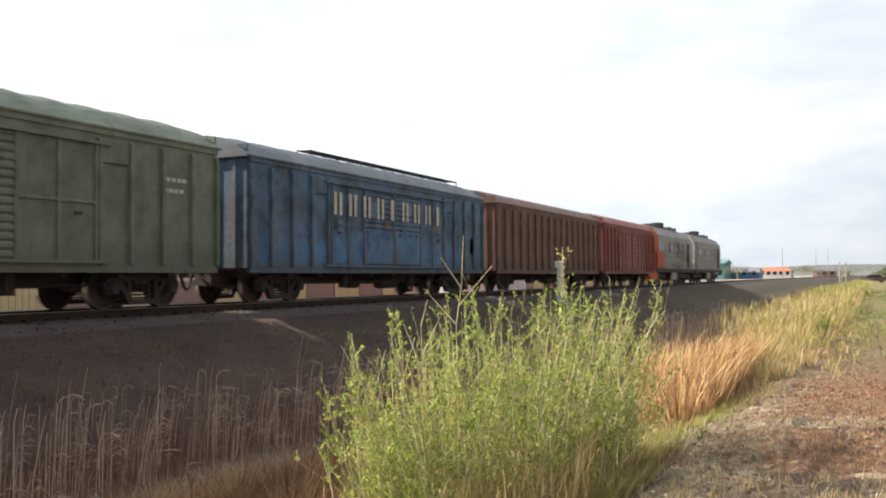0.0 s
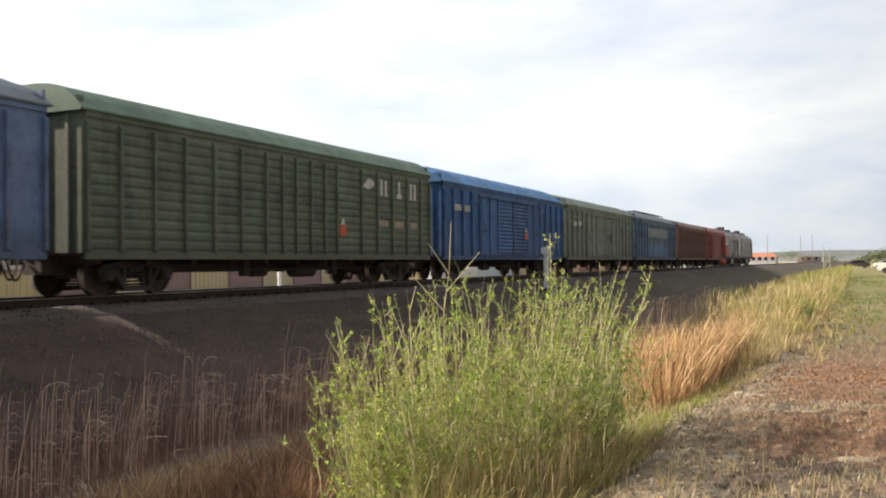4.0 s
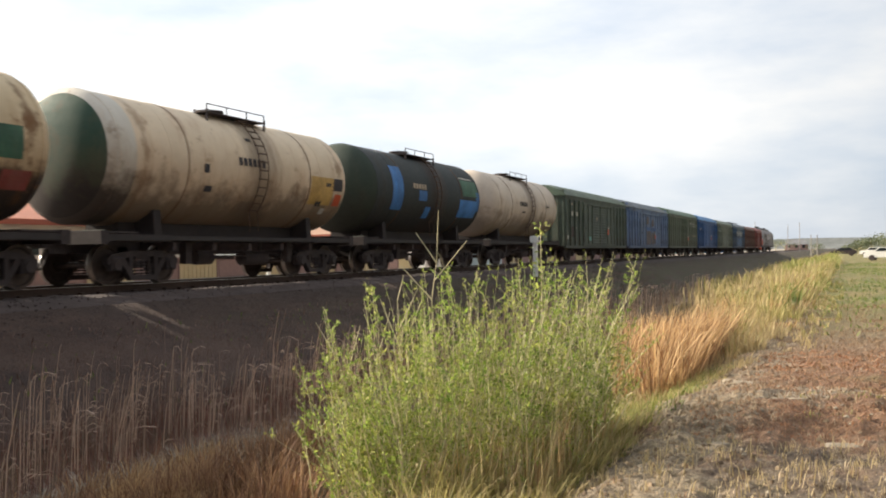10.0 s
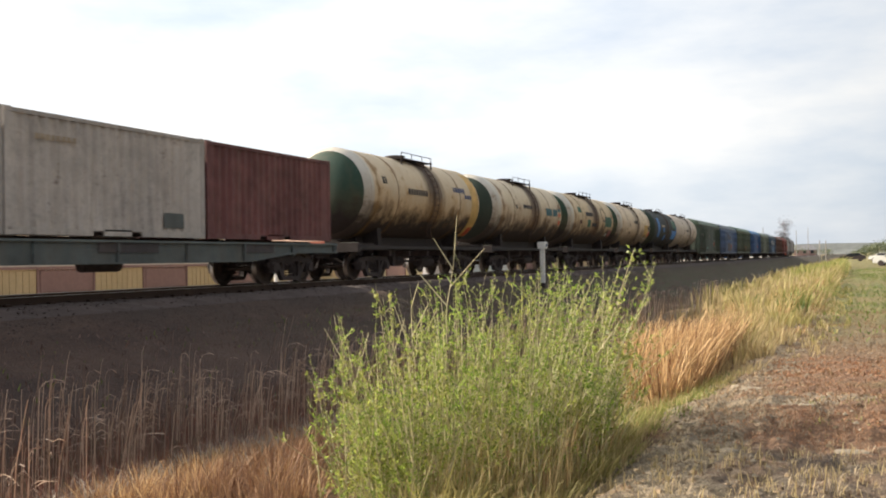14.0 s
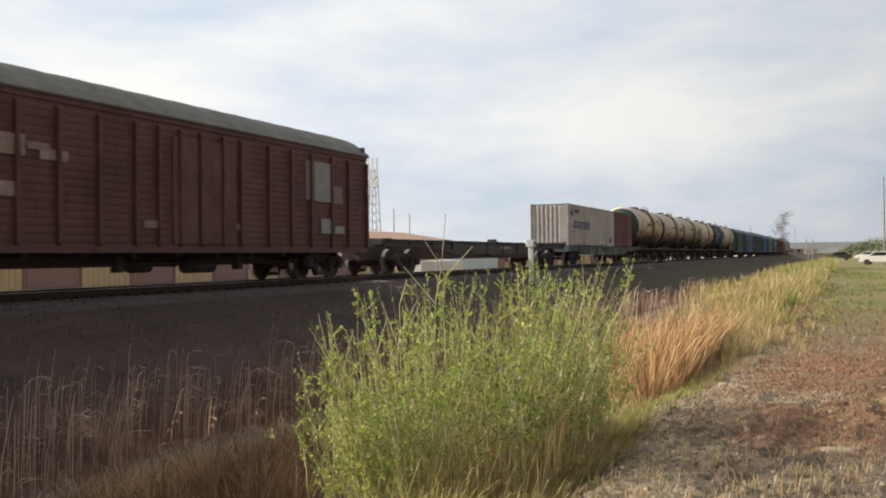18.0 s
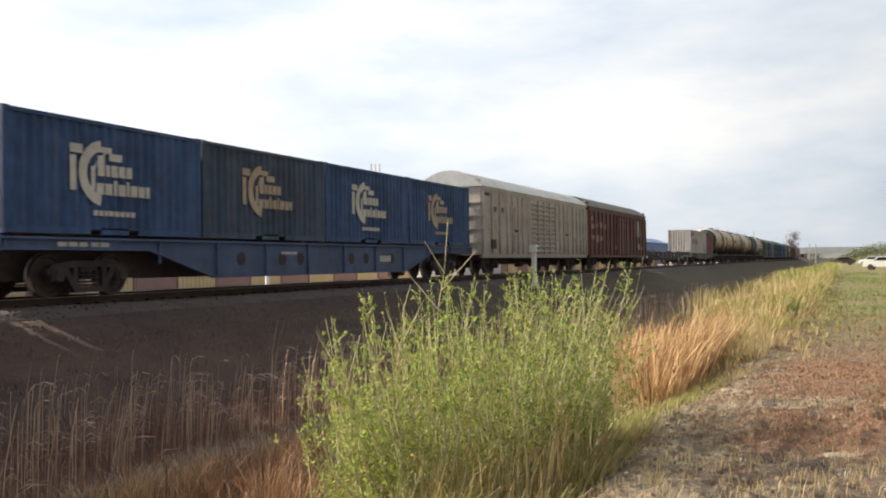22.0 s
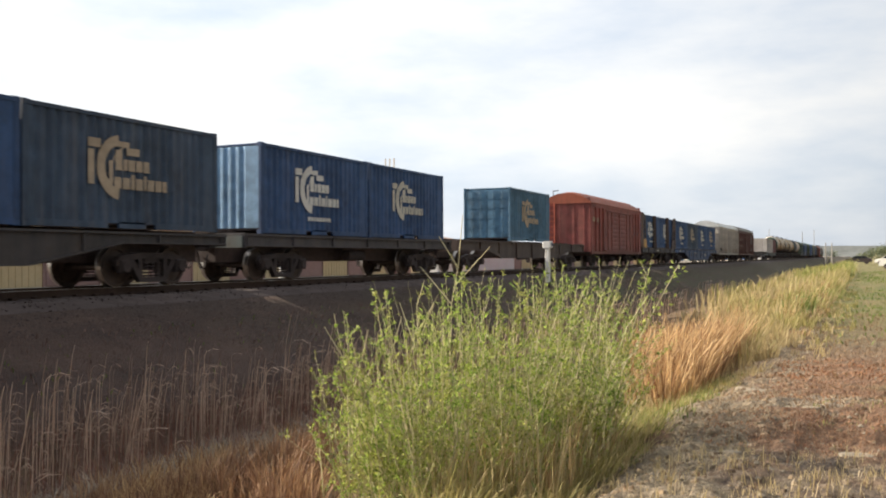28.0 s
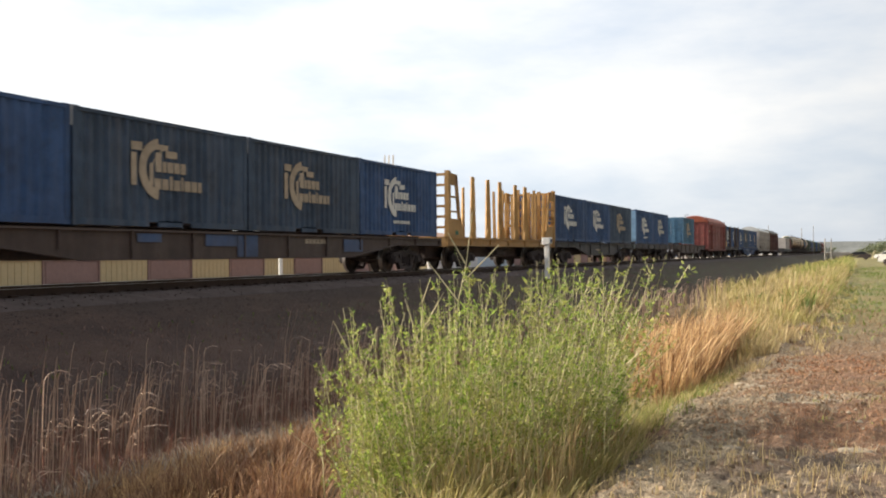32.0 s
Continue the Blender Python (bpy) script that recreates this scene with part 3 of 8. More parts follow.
def bars(parent, name, material, x, y, z, widths, h, gap=0.05, label=""):
    """Writing as plain bars on a side wall."""
    for w in widths:
        part(name, Shape().box(x, x + 0.006, y, y + w, z, z + h), material, parent, label)
        y += w + gap


def tag_mark(wagon, y, z, x=1.66):
    part("mark", Shape().box(x, x + 0.01, y + 0.06, y + 0.44, z, z + 0.33), ORANGE, wagon, "orange painted mark")
    part("mark", Shape().extrude([(y + 0.12, z + 0.36), (y + 0.38, z + 0.36), (y + 0.25, z + 0.58)], x, x + 0.01), MARK, wagon, "white painted triangle")


def patches(wagon, spots, material, x=1.567, label="whitewashed patch"):
    for y0, y1, z0, z1 in spots:
        part("patch", Shape().box(x, x + 0.006, y0, y1, z0, z1), material, wagon, label)


def ragged(wagon, spots, material, x, label):
    """Paint patches with uneven edges."""
    rnd = random.Random(31)
    for y0, y1, z0, z1 in spots:
        n, d = 9, 0.16 * (z1 - z0)
        pts = [(y0 + (y1 - y0) * k / n, z0 + rnd.uniform(-d, d)) for k in range(n + 1)] + [(y1 + (y0 - y1) * k / n, z1 + rnd.uniform(-d, d)) for k in range(n + 1)]
        part("patch", Shape().extrude(pts, x, x + 0.004), material, wagon, label)


RED_A = paint("faded_red_oxide", (0.26, 0.062, 0.052), 0.35, 0.35)
BROWN_A = paint("rust_brown", (0.165, 0.074, 0.054), 0.45, 0.45)
BLUE_OLD = paint("peeling_blue", (0.052, 0.115, 0.205), 0.40, 0.6, fade=0.45, rust_colour=(0.05, 0.035, 0.03))
GREY_ROOF = paint("grey_roof", (0.13, 0.165, 0.20), 0.25, 0.4)
GREEN_A = paint("grey_green", (0.160, 0.190, 0.145), 0.35, 0.3)
GREEN_ROOF = paint("sage_roof", (0.165, 0.205, 0.155), 0.3, 0.35)
BLUE_A = paint("strong_blue", (0.022, 0.095, 0.27), 0.22, 0.25)
BLUE_LOW = paint("lower_bright_blue", (0.055, 0.17, 0.34), 0.5, 0.5, fade=0.3)
BLUE_ROOF = paint("light_blue_roof", (0.055, 0.19, 0.41), 0.15, 0.25)
GREEN_B = paint("moss_green", (0.110, 0.142, 0.090), 0.45, 0.35)
GREEN_B_ROOF = paint("mint_roof", (0.085, 0.150, 0.095), 0.2, 0.3)
BLUE_GREY = paint("grey_blue", (0.098, 0.162, 0.300), 0.45, 0.35, fade=0.32)
GREEN_DARK = paint("bottle_green", (0.056, 0.083, 0.060), 0.45, 0.2)
GREEN_DARK_ROOF = paint("green_roof", (0.062, 0.10, 0.066), 0.2, 0.3)
BROWN_DARK = paint("dark_brown", (0.120, 0.034, 0.026), 0.5, 0.2)
TAN_ROOF = paint("tan_roof", (0.115, 0.105, 0.08), 0.3, 0.3)
CREAM_WAGON = paint("off_white", (0.54, 0.485, 0.425), 0.35, 0.35, fade=0.16, rust_colour=(0.20, 0.10, 0.055))
PALE_ROOF = paint("pale_roof", (0.58, 0.58, 0.55), 0.15, 0.25, fade=0.12)
RED_ROOF = paint("orange_red_roof", (0.29, 0.066, 0.03), 0.25, 0.12, fade=0.08)
RED_B = paint("brick_red", (0.25, 0.052, 0.042), 0.2, 0.3)
GREEN_TEAL_DARK = plain("dark_teal", (0.05, 0.13, 0.15), 0.7, 0, 0.3)
LIME = plain("grey_limewash", (0.33, 0.315, 0.315), 0.9, 0, 0.25, 4)
LIME_DIM = plain("dim_limewash", (0.24, 0.185, 0.17), 0.9, 0, 0.3, 4)
GREEN_TEAL = plain("pale_teal", (0.16, 0.33, 0.30), 0.7, 0, 0.2)
ORANGE_LADDER = paint("orange_red", (0.45, 0.10, 0.05), 0.1, 0.2)

EVEN = [0.0, 1.0, 2.0, 3.0, 4.0, 5.0, 6.0, 7.0, 8.0, 9.0, 10.0, 11.0, 12.0, 13.0, 14.0, 15.0, 16.0]
covered_wagon(231.0, 244.7, RED_A, RED_A, "faded red covered wagon behind the locomotives", "boards")
covered_wagon(213.6, 229.7, BROWN_A, BROWN_A, "rust-brown covered wagon with ribbed sides", "none", EVEN, 0.02)


def blue_worn():
    w = covered_wagon(196.3, 212.0, BLUE_OLD, GREY_ROOF, "worn blue covered wagon, grey roof, rust and faded lettering", "slats", bumps=0.03)
    y = -3.85
    for k, (wd, two) in enumerate(((0.45, 1), (0.45, 1), (0.45, 1), (0.45, 1), (0.42, 0), (0.45, 1), (0.45, 1), (0.45, 1), (0.40, 0))):
        s = Shape()
        x = 1.672
        if two:
            s.box(x, x + 0.006, y, y + 0.15, 2.62, 3.32).box(x, x + 0.006, y + wd - 0.15, y + wd, 2.62, 3.32)
        else:
            s.box(x, x + 0.006, y + 0.05, y + 0.28, 2.62, 3.32)
        part("lettering_bar", s, MARK, w, "off-white painted bar")
        y += 0.88
    s = Shape().rod((0.0, -3.4, 4.74), (0.0, 7.6, 4.74), 0.03, 6).rod((0.5, -3.4, 4.70), (0.5, 7.6, 4.70), 0.03, 6)
    for q in range(8):
        s.beam((0.0, -3.4 + q * 1.57, 4.55), (0.0, -3.4 + q * 1.57, 4.74), 0.04).beam((0.5, -3.4 + q * 1.57, 4.5), (0.5, -3.4 + q * 1.57, 4.7), 0.04)
    s.box(0.0, 0.5, -3.4, 7.6, 4.72, 4.735)
    part("roof_walk", s, STEEL_DARK, w)
    rnd = random.Random(5)
    # brighter blue left on the lower half, with a ragged upper edge
    for q, (y0, y1) in enumerate(((-7.7, -6.9), (-6.8, -5.9), (-5.8, -4.9), (-4.8, -4.0), (-3.8, -2.9), (-2.8, -2.15), (-2.0, -0.1), (0.1, 1.9), (2.1, 3.0), (3.1, 3.8), (4.0, 4.8), (4.95, 5.7))):
        x = 1.651 if abs(y0 + y1) < 4.0 else (1.624 if abs(y0) < 3.9 and abs(y1) < 3.9 else 1.5615)
        top = 1.75 + 0.5 * math.exp(-((y0 + 1.0) / 3.5) ** 2)
        n = 7
        pts = [(y0, 1.14), (y1, 1.14)] + [(y1 + (y0 - y1) * k / n, top + rnd.uniform(-0.22, 0.22)) for k in range(n + 1)]
        part("patch", Shape().extrude(pts, x, x + 0.003), BLUE_LOW, w, "brighter blue older paint")
    for q in range(20):
        y, hi = rnd.uniform(-7.7, 7.2), rnd.random() < 0.5
        z = rnd.uniform(2.2, 3.4) if hi else rnd.uniform(1.05, 2.1)
        inside = abs(y) < 3.9
        x = 1.626 if inside else 1.564
        if inside and abs(y) < 2.1:
            x = 1.651
        a, b = rnd.uniform(0.25, 0.7), rnd.uniform(0.15, 0.6)
        part("patch", Shape().extrude([(y, z), (y + a, z + rnd.uniform(-0.05, 0.05)), (y + a * rnd.uniform(0.7, 1.0), z + b), (y + a * rnd.uniform(0.0, 0.3), z + b * rnd.uniform(0.8, 1.1))], x, x + 0.004),
             (BROWN_A, BLUE_GREY, GREEN_A)[q % 3] if hi else (BLUE_A, BLUE_A, BLUE_GREY)[q % 3], w, "old uneven paint patch")
    return w


blue_worn()
w4 = covered_wagon(179.0, 195.0, GREEN_A, GREEN_ROOF, "grey-green covered wagon with a pressed sheet roof", bumps=0.05, pitch=1.1)
bars(w4, "lettering_bar", MARK, 1.567, 6.2, 2.98, [0.13, 0.13, 0.13, 0.13], 0.09)
bars(w4, "lettering_bar", MARK, 1.567, 6.1, 2.72, [0.13, 0.13, 0.13, 0.13], 0.09)
bars(w4, "lettering_bar", MARK_WHITE, 1.567, -6.75, 2.78, [0.16] * 4, 0.28, 0.05)
bars(w4, "lettering_bar", MARK_WHITE, 1.567, -5.7, 2.84, [0.15] * 4, 0.26, 0.05)
part("placard", Shape().block(1.70, 1.715, 1.2, 1.5, 1.95, 2.5, 0.006), MARK_DARK, w4, "dark placard on the door")
bars(w4, "lettering_bar", MARK_FADED, 1.567, -7.38, 3.32, [0.12] * 3, 0.11)
bars(w4, "lettering_bar", MARK_FADED, 1.567, -7.38, 3.02, [0.12] * 3, 0.11)
bars(w4, "lettering_bar", MARK_FADED, 1.567, -6.5, 3.3, [0.3, 0.2], 0.08)
bars(w4, "lettering_bar", MARK_FADED, 1.567, -5.7, 3.24, [0.3], 0.08)
w5 = covered_wagon(162.2, 177.85, BLUE_A, BLUE_ROOF, "bright blue covered wagon with a light blue roof", bumps=0.085, pitch=1.1)
bars(w5, "lettering_bar", MARK, 1.567, -6.65, 2.85, [0.14] * 4, 0.26)
bars(w5, "lettering_bar", MARK, 1.567, -5.6, 2.85, [0.14] * 3, 0.26)
tag_mark(w5, 1.35, 1.80, 1.715)
w6 = covered_wagon(144.0, 160.95, GREEN_B, GREEN_B_ROOF, "moss-green boarded covered wagon with white lettering", "none", [0, 0.95, 1.95, 2.95, 3.98, 5.02, 6.07, 6.81, 7.45, 8.20, 8.92, 9.6, 11.05, 12.07, 13.1, 14.16, 15.2, 16], 0.0, 4.06, 4.68, fall=3.2, boarded=0.022)
bars(w6, "lettering_bar", MARK, 1.587, 4.55, 3.02, [0.16, 0.16], 0.55, 0.16)
bars(w6, "lettering_bar", MARK, 1.587, 5.76, 3.0, [0.40], 0.16, 0.1)
bars(w6, "lettering_bar", MARK, 1.587, 5.88, 3.16, [0.16], 0.44, 0.1)
bars(w6, "lettering_bar", MARK, 1.587, 6.80, 3.0, [0.16, 0.16], 0.60, 0.16)
part("emblem_bar", Shape().extrude([(3.33, 3.25), (3.75, 3.18), (4.15, 3.36), (4.05, 3.50), (3.7, 3.55)], 1.587, 1.593), MARK, w6, "faded pale emblem")
bars(w6, "lettering_bar", MARK_FADED, 1.587, 4.45, 1.97, [0.18, 0.18, 0.18], 0.22)
bars(w6, "lettering_bar", MARK_FADED, 1.587, 5.6, 1.96, [0.18, 0.18, 0.18], 0.22)
bars(w6, "lettering_bar", MARK_FADED, 1.587, 6.85, 1.96, [0.14, 0.14, 0.14], 0.22)
tag_mark(w6, 1.7, 1.58, 1.66)
w7 = covered_wagon(127.0, 143.0, BLUE_GREY, GREY_ROOF, "grey-blue covered wagon with patched doors", bumps=0.06, pitch=0.8)
RUST_THIN = paint("thin_rust", (0.095, 0.075, 0.085), 0.75, 0.4, fade=0.4)
ragged(w7, [(-1.85, -0.1, 1.15, 2.25), (-1.8, -0.9, 2.75, 3.3), (0.15, 1.85, 1.2, 2.1), (0.3, 1.2, 2.6, 3.2)], RUST_THIN, 1.652, "rusty worn door paint")
ragged(w7, [(-1.9, -0.2, 2.28, 2.52), (0.1, 1.9, 2.25, 2.5)], BLUE_A, 1.656, "bright blue touched-up stripe")
tag_mark(w7, 1.15, 1.6, 1.72)
w8 = covered_wagon(110.0, 125.85, GREEN_DARK, GREEN_DARK_ROOF, "dark green covered wagon with a lumpy green roof", bumps=0.055, pitch=1.05, ladder=PALE_ROOF)
tag_mark(w8, 1.6, 1.74, 1.715)
bars(w8, "lettering_bar", MARK, 1.567, -6.8, 2.78, [0.15] * 3, 0.26)
bars(w8, "lettering_bar", MARK, 1.567, -5.94, 2.78, [0.15] * 4, 0.24)
bars(w8, "lettering_bar", MARK_FADED, 1.567, -6.7, 3.43, [0.45], 0.09)
bars(w8, "lettering_bar", MARK_FADED, 1.567, -5.95, 2.0, [0.16, 0.16], 0.09)
part("placard_frame", Shape().block(1.56, 1.585, -6.64, -6.16, 1.5, 2.15, 0.01), UNDER, w8, "dark placard frame")
bars(w8, "lettering_bar", MARK, 1.567, -7.8, 1.38, [0.30, 0.18], 0.2)
part("patch", Shape().box(1.653, 1.657, -2.98, -2.36, 1.31, 1.55), GREEN_TEAL, w8, "pale teal paint patch")
part("patch", Shape().box(1.70, 1.704, -1.2, -0.98, 2.62, 2.86), MARK_FADED, w8, "small chalk mark")
w17 = covered_wagon(-25.8, -8.05, BROWN_DARK, TAN_ROOF, "dark brown covered wagon with whitewashed panels", "none",
                    [0, 1.05, 2.05, 2.98, 3.92, 4.94, 5.95, 6.65, 7.34, 8.04, 8.87, 9.56, 10.74, 11.78, 12.76, 13.85, 14.82, 16.0], 0.012, 4.15, 4.88, boarded=0.009)
patches(w17, [(-8.6, -8.1, 3.25, 3.5), (-8.6, -7.35, 2.72, 3.0), (-7.2, -6.3, 2.85, 3.06), (-6.2, -5.35, 2.78, 3.2), (-5.0, -4.25, 2.75, 2.97),
              (-8.4, -7.5, 2.0, 2.3), (-7.2, -6.4, 1.85, 2.3), (-6.2, -5.6, 1.95, 2.25)], plain("old_limewash", (0.33, 0.235, 0.20), 0.9, 0, 0.35, 4), 1.586)
patches(w17, [(5.50, 6.62, 2.42, 3.66), (5.85, 6.5, 1.43, 1.9), (6.71, 7.3, 1.44, 1.68)], LIME, 1.592)
patches(w17, [(4.97, 5.48, 2.45, 3.66), (6.65, 7.18, 2.4, 2.97), (-5.3, -4.73, 2.93, 3.09), (-2.0, -1.45, 1.42, 1.6), (1.2, 1.72, 1.45, 1.6)], LIME_DIM, 1.588)
part("door", Shape().box(1.565, 1.61, -1.0, 1.5, 1.05, 3.7), BROWN_DARK, w17)
part("door_gap", Shape().box(1.61, 1.625, -0.06, 0.06, 1.05, 3.7), STEEL_DARK, w17, "dark gap between the door leaves")


def white_wagon():
    w = covered_wagon(-44.7, -26.72, CREAM_WAGON, PALE_ROOF, "off-white covered wagon with ribbed sides and pale roof", "none",
                      [0, 1.1, 2.0, 2.95, 3.6, 4.35, 5.0, 5.75, 10.8, 11.5, 12.3, 13.2, 14.0, 14.7, 15.35, 16.0], 0.0, 4.12, 4.85, end="steps")
    door = part("door", Shape().box(1.562, 1.59, -2.3, 2.25, 1.05, 3.85), CREAM_WAGON, w)
    slat = Shape().extrude_y([(1.59, 0.0), (1.67, 0.02), (1.67, 0.07), (1.59, 0.13)], -2.3, 2.25).mesh("slat", CREAM_WAGON)
    for k in range(11):
        part("slat", slat, None, door).location = (0, 0, 1.12 + 0.245 * k)
    for y in (-2.3, -1.0, 0.05, 1.1, 2.2):
        part("door_bar", Shape().box(1.59, 1.69, y - 0.05, y + 0.05, 1.05, 3.85), CREAM_WAGON, door)
    for y in (-5.6, 3.3):
        s = Shape()
        for a, b in ((y, y + 0.06), (y + 0.95, y + 1.01)):
            s.box(1.56, 1.63, a, b, 1.1, 3.35)
        s.box(1.56, 1.63, y, y + 1.0, 3.3, 3.36).box(1.56, 1.6, y, y + 1.0, 2.1, 2.14)
        part("side_hatch", s, CREAM_WAGON, w)
        part("latch", Shape().block(1.6, 1.72, y + 0.95, y + 1.2, 2.1, 2.2, 0.015), STEEL_DARK, w)
    part("vent_panel", Shape().block(1.57, 1.668, -7.88, -7.36, 1.25, 1.68, 0.01), UNDER, w, "dark vent panel")
    bars(w, "lettering_bar", MARK_DARK, 1.575, -7.75, 2.98, [0.11] * 4, 0.24, 0.06)
    bars(w, "lettering_bar", MARK_DARK, 1.575, -6.62, 2.98, [0.11] * 3, 0.24, 0.06)
    for k, (fy, fz) in enumerate(((-8.2, 2.95), (-8.2, 2.6), (-7.6, 2.5), (-6.7, 2.45), (-8.3, 2.1), (-6.6, 1.75))):
        bars(w, "lettering_bar", LIME, 1.566, fy, fz, [0.1, 0.14, 0.12], 0.07, 0.04)
    bars(w, "lettering_bar", MARK_DARK, 1.575, -8.6, 3.7, [0.1] * 4, 0.14, 0.05)
    for y in (6.3, 7.4):
        part("brace", Shape().beam((1.6, y, 2.0), (1.6, y + 0.75, 1.3), 0.07), CREAM_WAGON, w)
    # standing post at the end
    part("end_post", Shape().box(-0.75, -0.66, -9.35, -9.25, 0.9, 4.1), WHITE_PAINT, w)
    return w


white_wagon()


def red_wagon():
    w = covered_wagon(-99.55, -85.95, RED_B, RED_ROOF, "brick-red covered wagon with a vaulted roof", "boards", [1.05, 2.1, 3.1, 12.9, 13.9, 14.95], 0.07, 4.0, 4.62, ladder="none", leaf=3.2, pitch=0.95)
    patches(w, [(3.98, 4.68, 2.2, 3.0)], paint("blue_grey_patch", (0.17, 0.17, 0.19), 0.2, 0.3), label="grey-blue patch")
    patches(w, [(4.78, 6.22, 2.15, 2.45)], paint("purple_smear", (0.20, 0.075, 0.075), 0.2, 0.3), label="faint purple-grey smear")
    bars(w, "lettering_bar", MARK_FADED, 1.567, -6.5, 2.85, [0.13] * 4, 0.26)
    bars(w, "lettering_bar", MARK_FADED, 1.567, -5.65, 2.85, [0.13] * 3, 0.26)
    s = Shape()
    for x in (-1.45, -0.75):
        s.box(x - 0.03, x + 0.03, -6.96, -6.91, 1.0, 4.0)
    for k in range(9):
        s.box(-1.45, -0.75, -6.95, -6.92, 1.2 + 0.33 * k, 1.24 + 0.33 * k)
    part("ladder", s, ORANGE_LADDER, w)
    part("brake_mast", Shape().rod((-0.9, -6.7, 4.2), (-0.9, -6.7, 4.78), 0.025).rod((-0.9, -6.7, 4.76), (-0.55, -6.7, 4.8), 0.03), STEEL_DARK, w)
    return w


red_wagon()

# ---------------------------------------------------------------- train: tank wagons


def stain(nt, value, full, none, most):
    """How strongly a stain covers, from full strength at one value to none at another."""
    r = nt.nodes.new("ShaderNodeMapRange")
    r.inputs["From Min"].default_value, r.inputs["From Max"].default_value = full, none
    r.inputs["To Min"].default_value, r.inputs["To Max"].default_value = most, 0.0
    nt.links.new(value, r.inputs[0])
    return r.outputs[0]


def tank_paint(name, colour, spill, soot=0.5, run_colour=(0.29, 0.135, 0.045)):
    """Paint with oil runs under the hatch and soot on the belly: stains with a shape of their own."""
    m, nt, bsdf, N, link = nodes_of(name)
    co = N("ShaderNodeTexCoord").outputs["Object"]
    sep = N("ShaderNodeSeparateXYZ")
    link(co, sep.inputs[0])
    big, fine = noise_node(nt, co, 0.9, 6, 0.65), noise_node(nt, co, 7.0, 6, 0.7)
    run = noise_node(nt, co, 1.3, 6, 0.7, (0.5, 1.0, 0.22))
    blot = noise_node(nt, co, 1.5, 7, 0.68, (0.8, 0.8, 0.9))
    base = mix_node(nt, big, tuple(c * 0.78 for c in colour), tuple(min(1, c * 1.15) for c in colour))
    base = mix_node(nt, ramp_node(nt, run, [(0.52, 0.0), (0.74, 0.6)]), base, run_colour)
    # spill: |y| under about a metre, ragged
    ab = N("ShaderNodeMath")
    ab.operation = "ABSOLUTE"
    off = N("ShaderNodeMath")
    off.operation = "ADD"
    link(sep.outputs[1], off.inputs[0])
    off.inputs[1].default_value = -0.4
    link(off.outputs[0], ab.inputs[0])
    wob = N("ShaderNodeMath")
    wob.operation = "MULTIPLY_ADD"
    link(run, wob.inputs[0])
    wob.inputs[1].default_value = -1.5
    link(ab.outputs[0], wob.inputs[2])
    base = mix_node(nt, stain(nt, wob.outputs[0], -0.45, 0.22, spill), base, (0.058, 0.030, 0.020))
    low = N("ShaderNodeMath")
    low.operation = "MULTIPLY_ADD"
    link(blot, low.inputs[0])
    low.inputs[1].default_value = -2.4
    link(sep.outputs[2], low.inputs[2])
    for lo, hi, top, tone in ((1.1, 2.3, 0.62 * soot, run_colour), (0.88, 1.50, soot, (0.036, 0.024, 0.021))):
        rng = N("ShaderNodeMapRange")
        rng.inputs["From Min"].default_value, rng.inputs["From Max"].default_value = lo, hi
        rng.inputs["To Min"].default_value, rng.inputs["To Max"].default_value = top, 0.0
        link(low.outputs[0], rng.inputs[0])
        base = mix_node(nt, rng.outputs[0], base, tone)
    # rust eating out of the seams
    for seam in (-2.78, 2.78, -4.3, 4.5):
        d = N("ShaderNodeMath")
        d.operation = "SUBTRACT"
        link(sep.outputs[1], d.inputs[0])
        d.inputs[1].default_value = seam
        e = N("ShaderNodeMath")
        e.operation = "ABSOLUTE"
        link(d.outputs[0], e.inputs[0])
        f = N("ShaderNodeMath")
        f.operation = "MULTIPLY_ADD"
        link(blot, f.inputs[0])
        f.inputs[1].default_value = -1.4
        link(e.outputs[0], f.inputs[2])
        base = mix_node(nt, stain(nt, f.outputs[0], -0.74, -0.54, 0.8 * min(1.0, spill + 0.1)), base, tuple(q * 0.5 for q in run_colour))
    base = mix_node(nt, ramp_node(nt, blot, [(0.60, 0.0), (0.68, 0.72 * soot)]), base, tuple(q * 0.6 for q in run_colour))
    base = mix_node(nt, ramp_node(nt, fine, [(0.64, 0.0), (0.74, 0.6)]), base, tuple(q * 0.35 for q in run_colour))
    link(base, bsdf.inputs["Base Color"])
    link(ramp_node(nt, fine, [(0.2, 0.62), (0.8, 0.85)]), bsdf.inputs["Roughness"])
    bump_node(nt, bsdf, fine, 0.1, 0.01)
    return m


GRIME = plain("rusty_seam", (0.17, 0.095, 0.055), 0.85, 0, 0.4)
SILL_GREY = plain("dusty_grey_sill", (0.040, 0.034, 0.033), 0.85, 0, 0.3)
CREAM_A = tank_paint("cream_tank", (0.68, 0.575, 0.42), 0.95, 0.97)
CREAM_CLEAN = tank_paint("smooth_cream_tank", (0.74, 0.61, 0.45), 0.5, 0.62, (0.40, 0.215, 0.10))
CREAM_B = tank_paint("ochre_tank", (0.64, 0.51, 0.33), 0.95, 0.97)
CREAM_C = tank_paint("ochre_bellied_tank", (0.66, 0.54, 0.38), 0.95, 0.97, (0.46, 0.245, 0.07))
PINKISH = tank_paint("pinkish_white_tank", (0.64, 0.55, 0.46), 0.45, 0.5, (0.42, 0.29, 0.19))
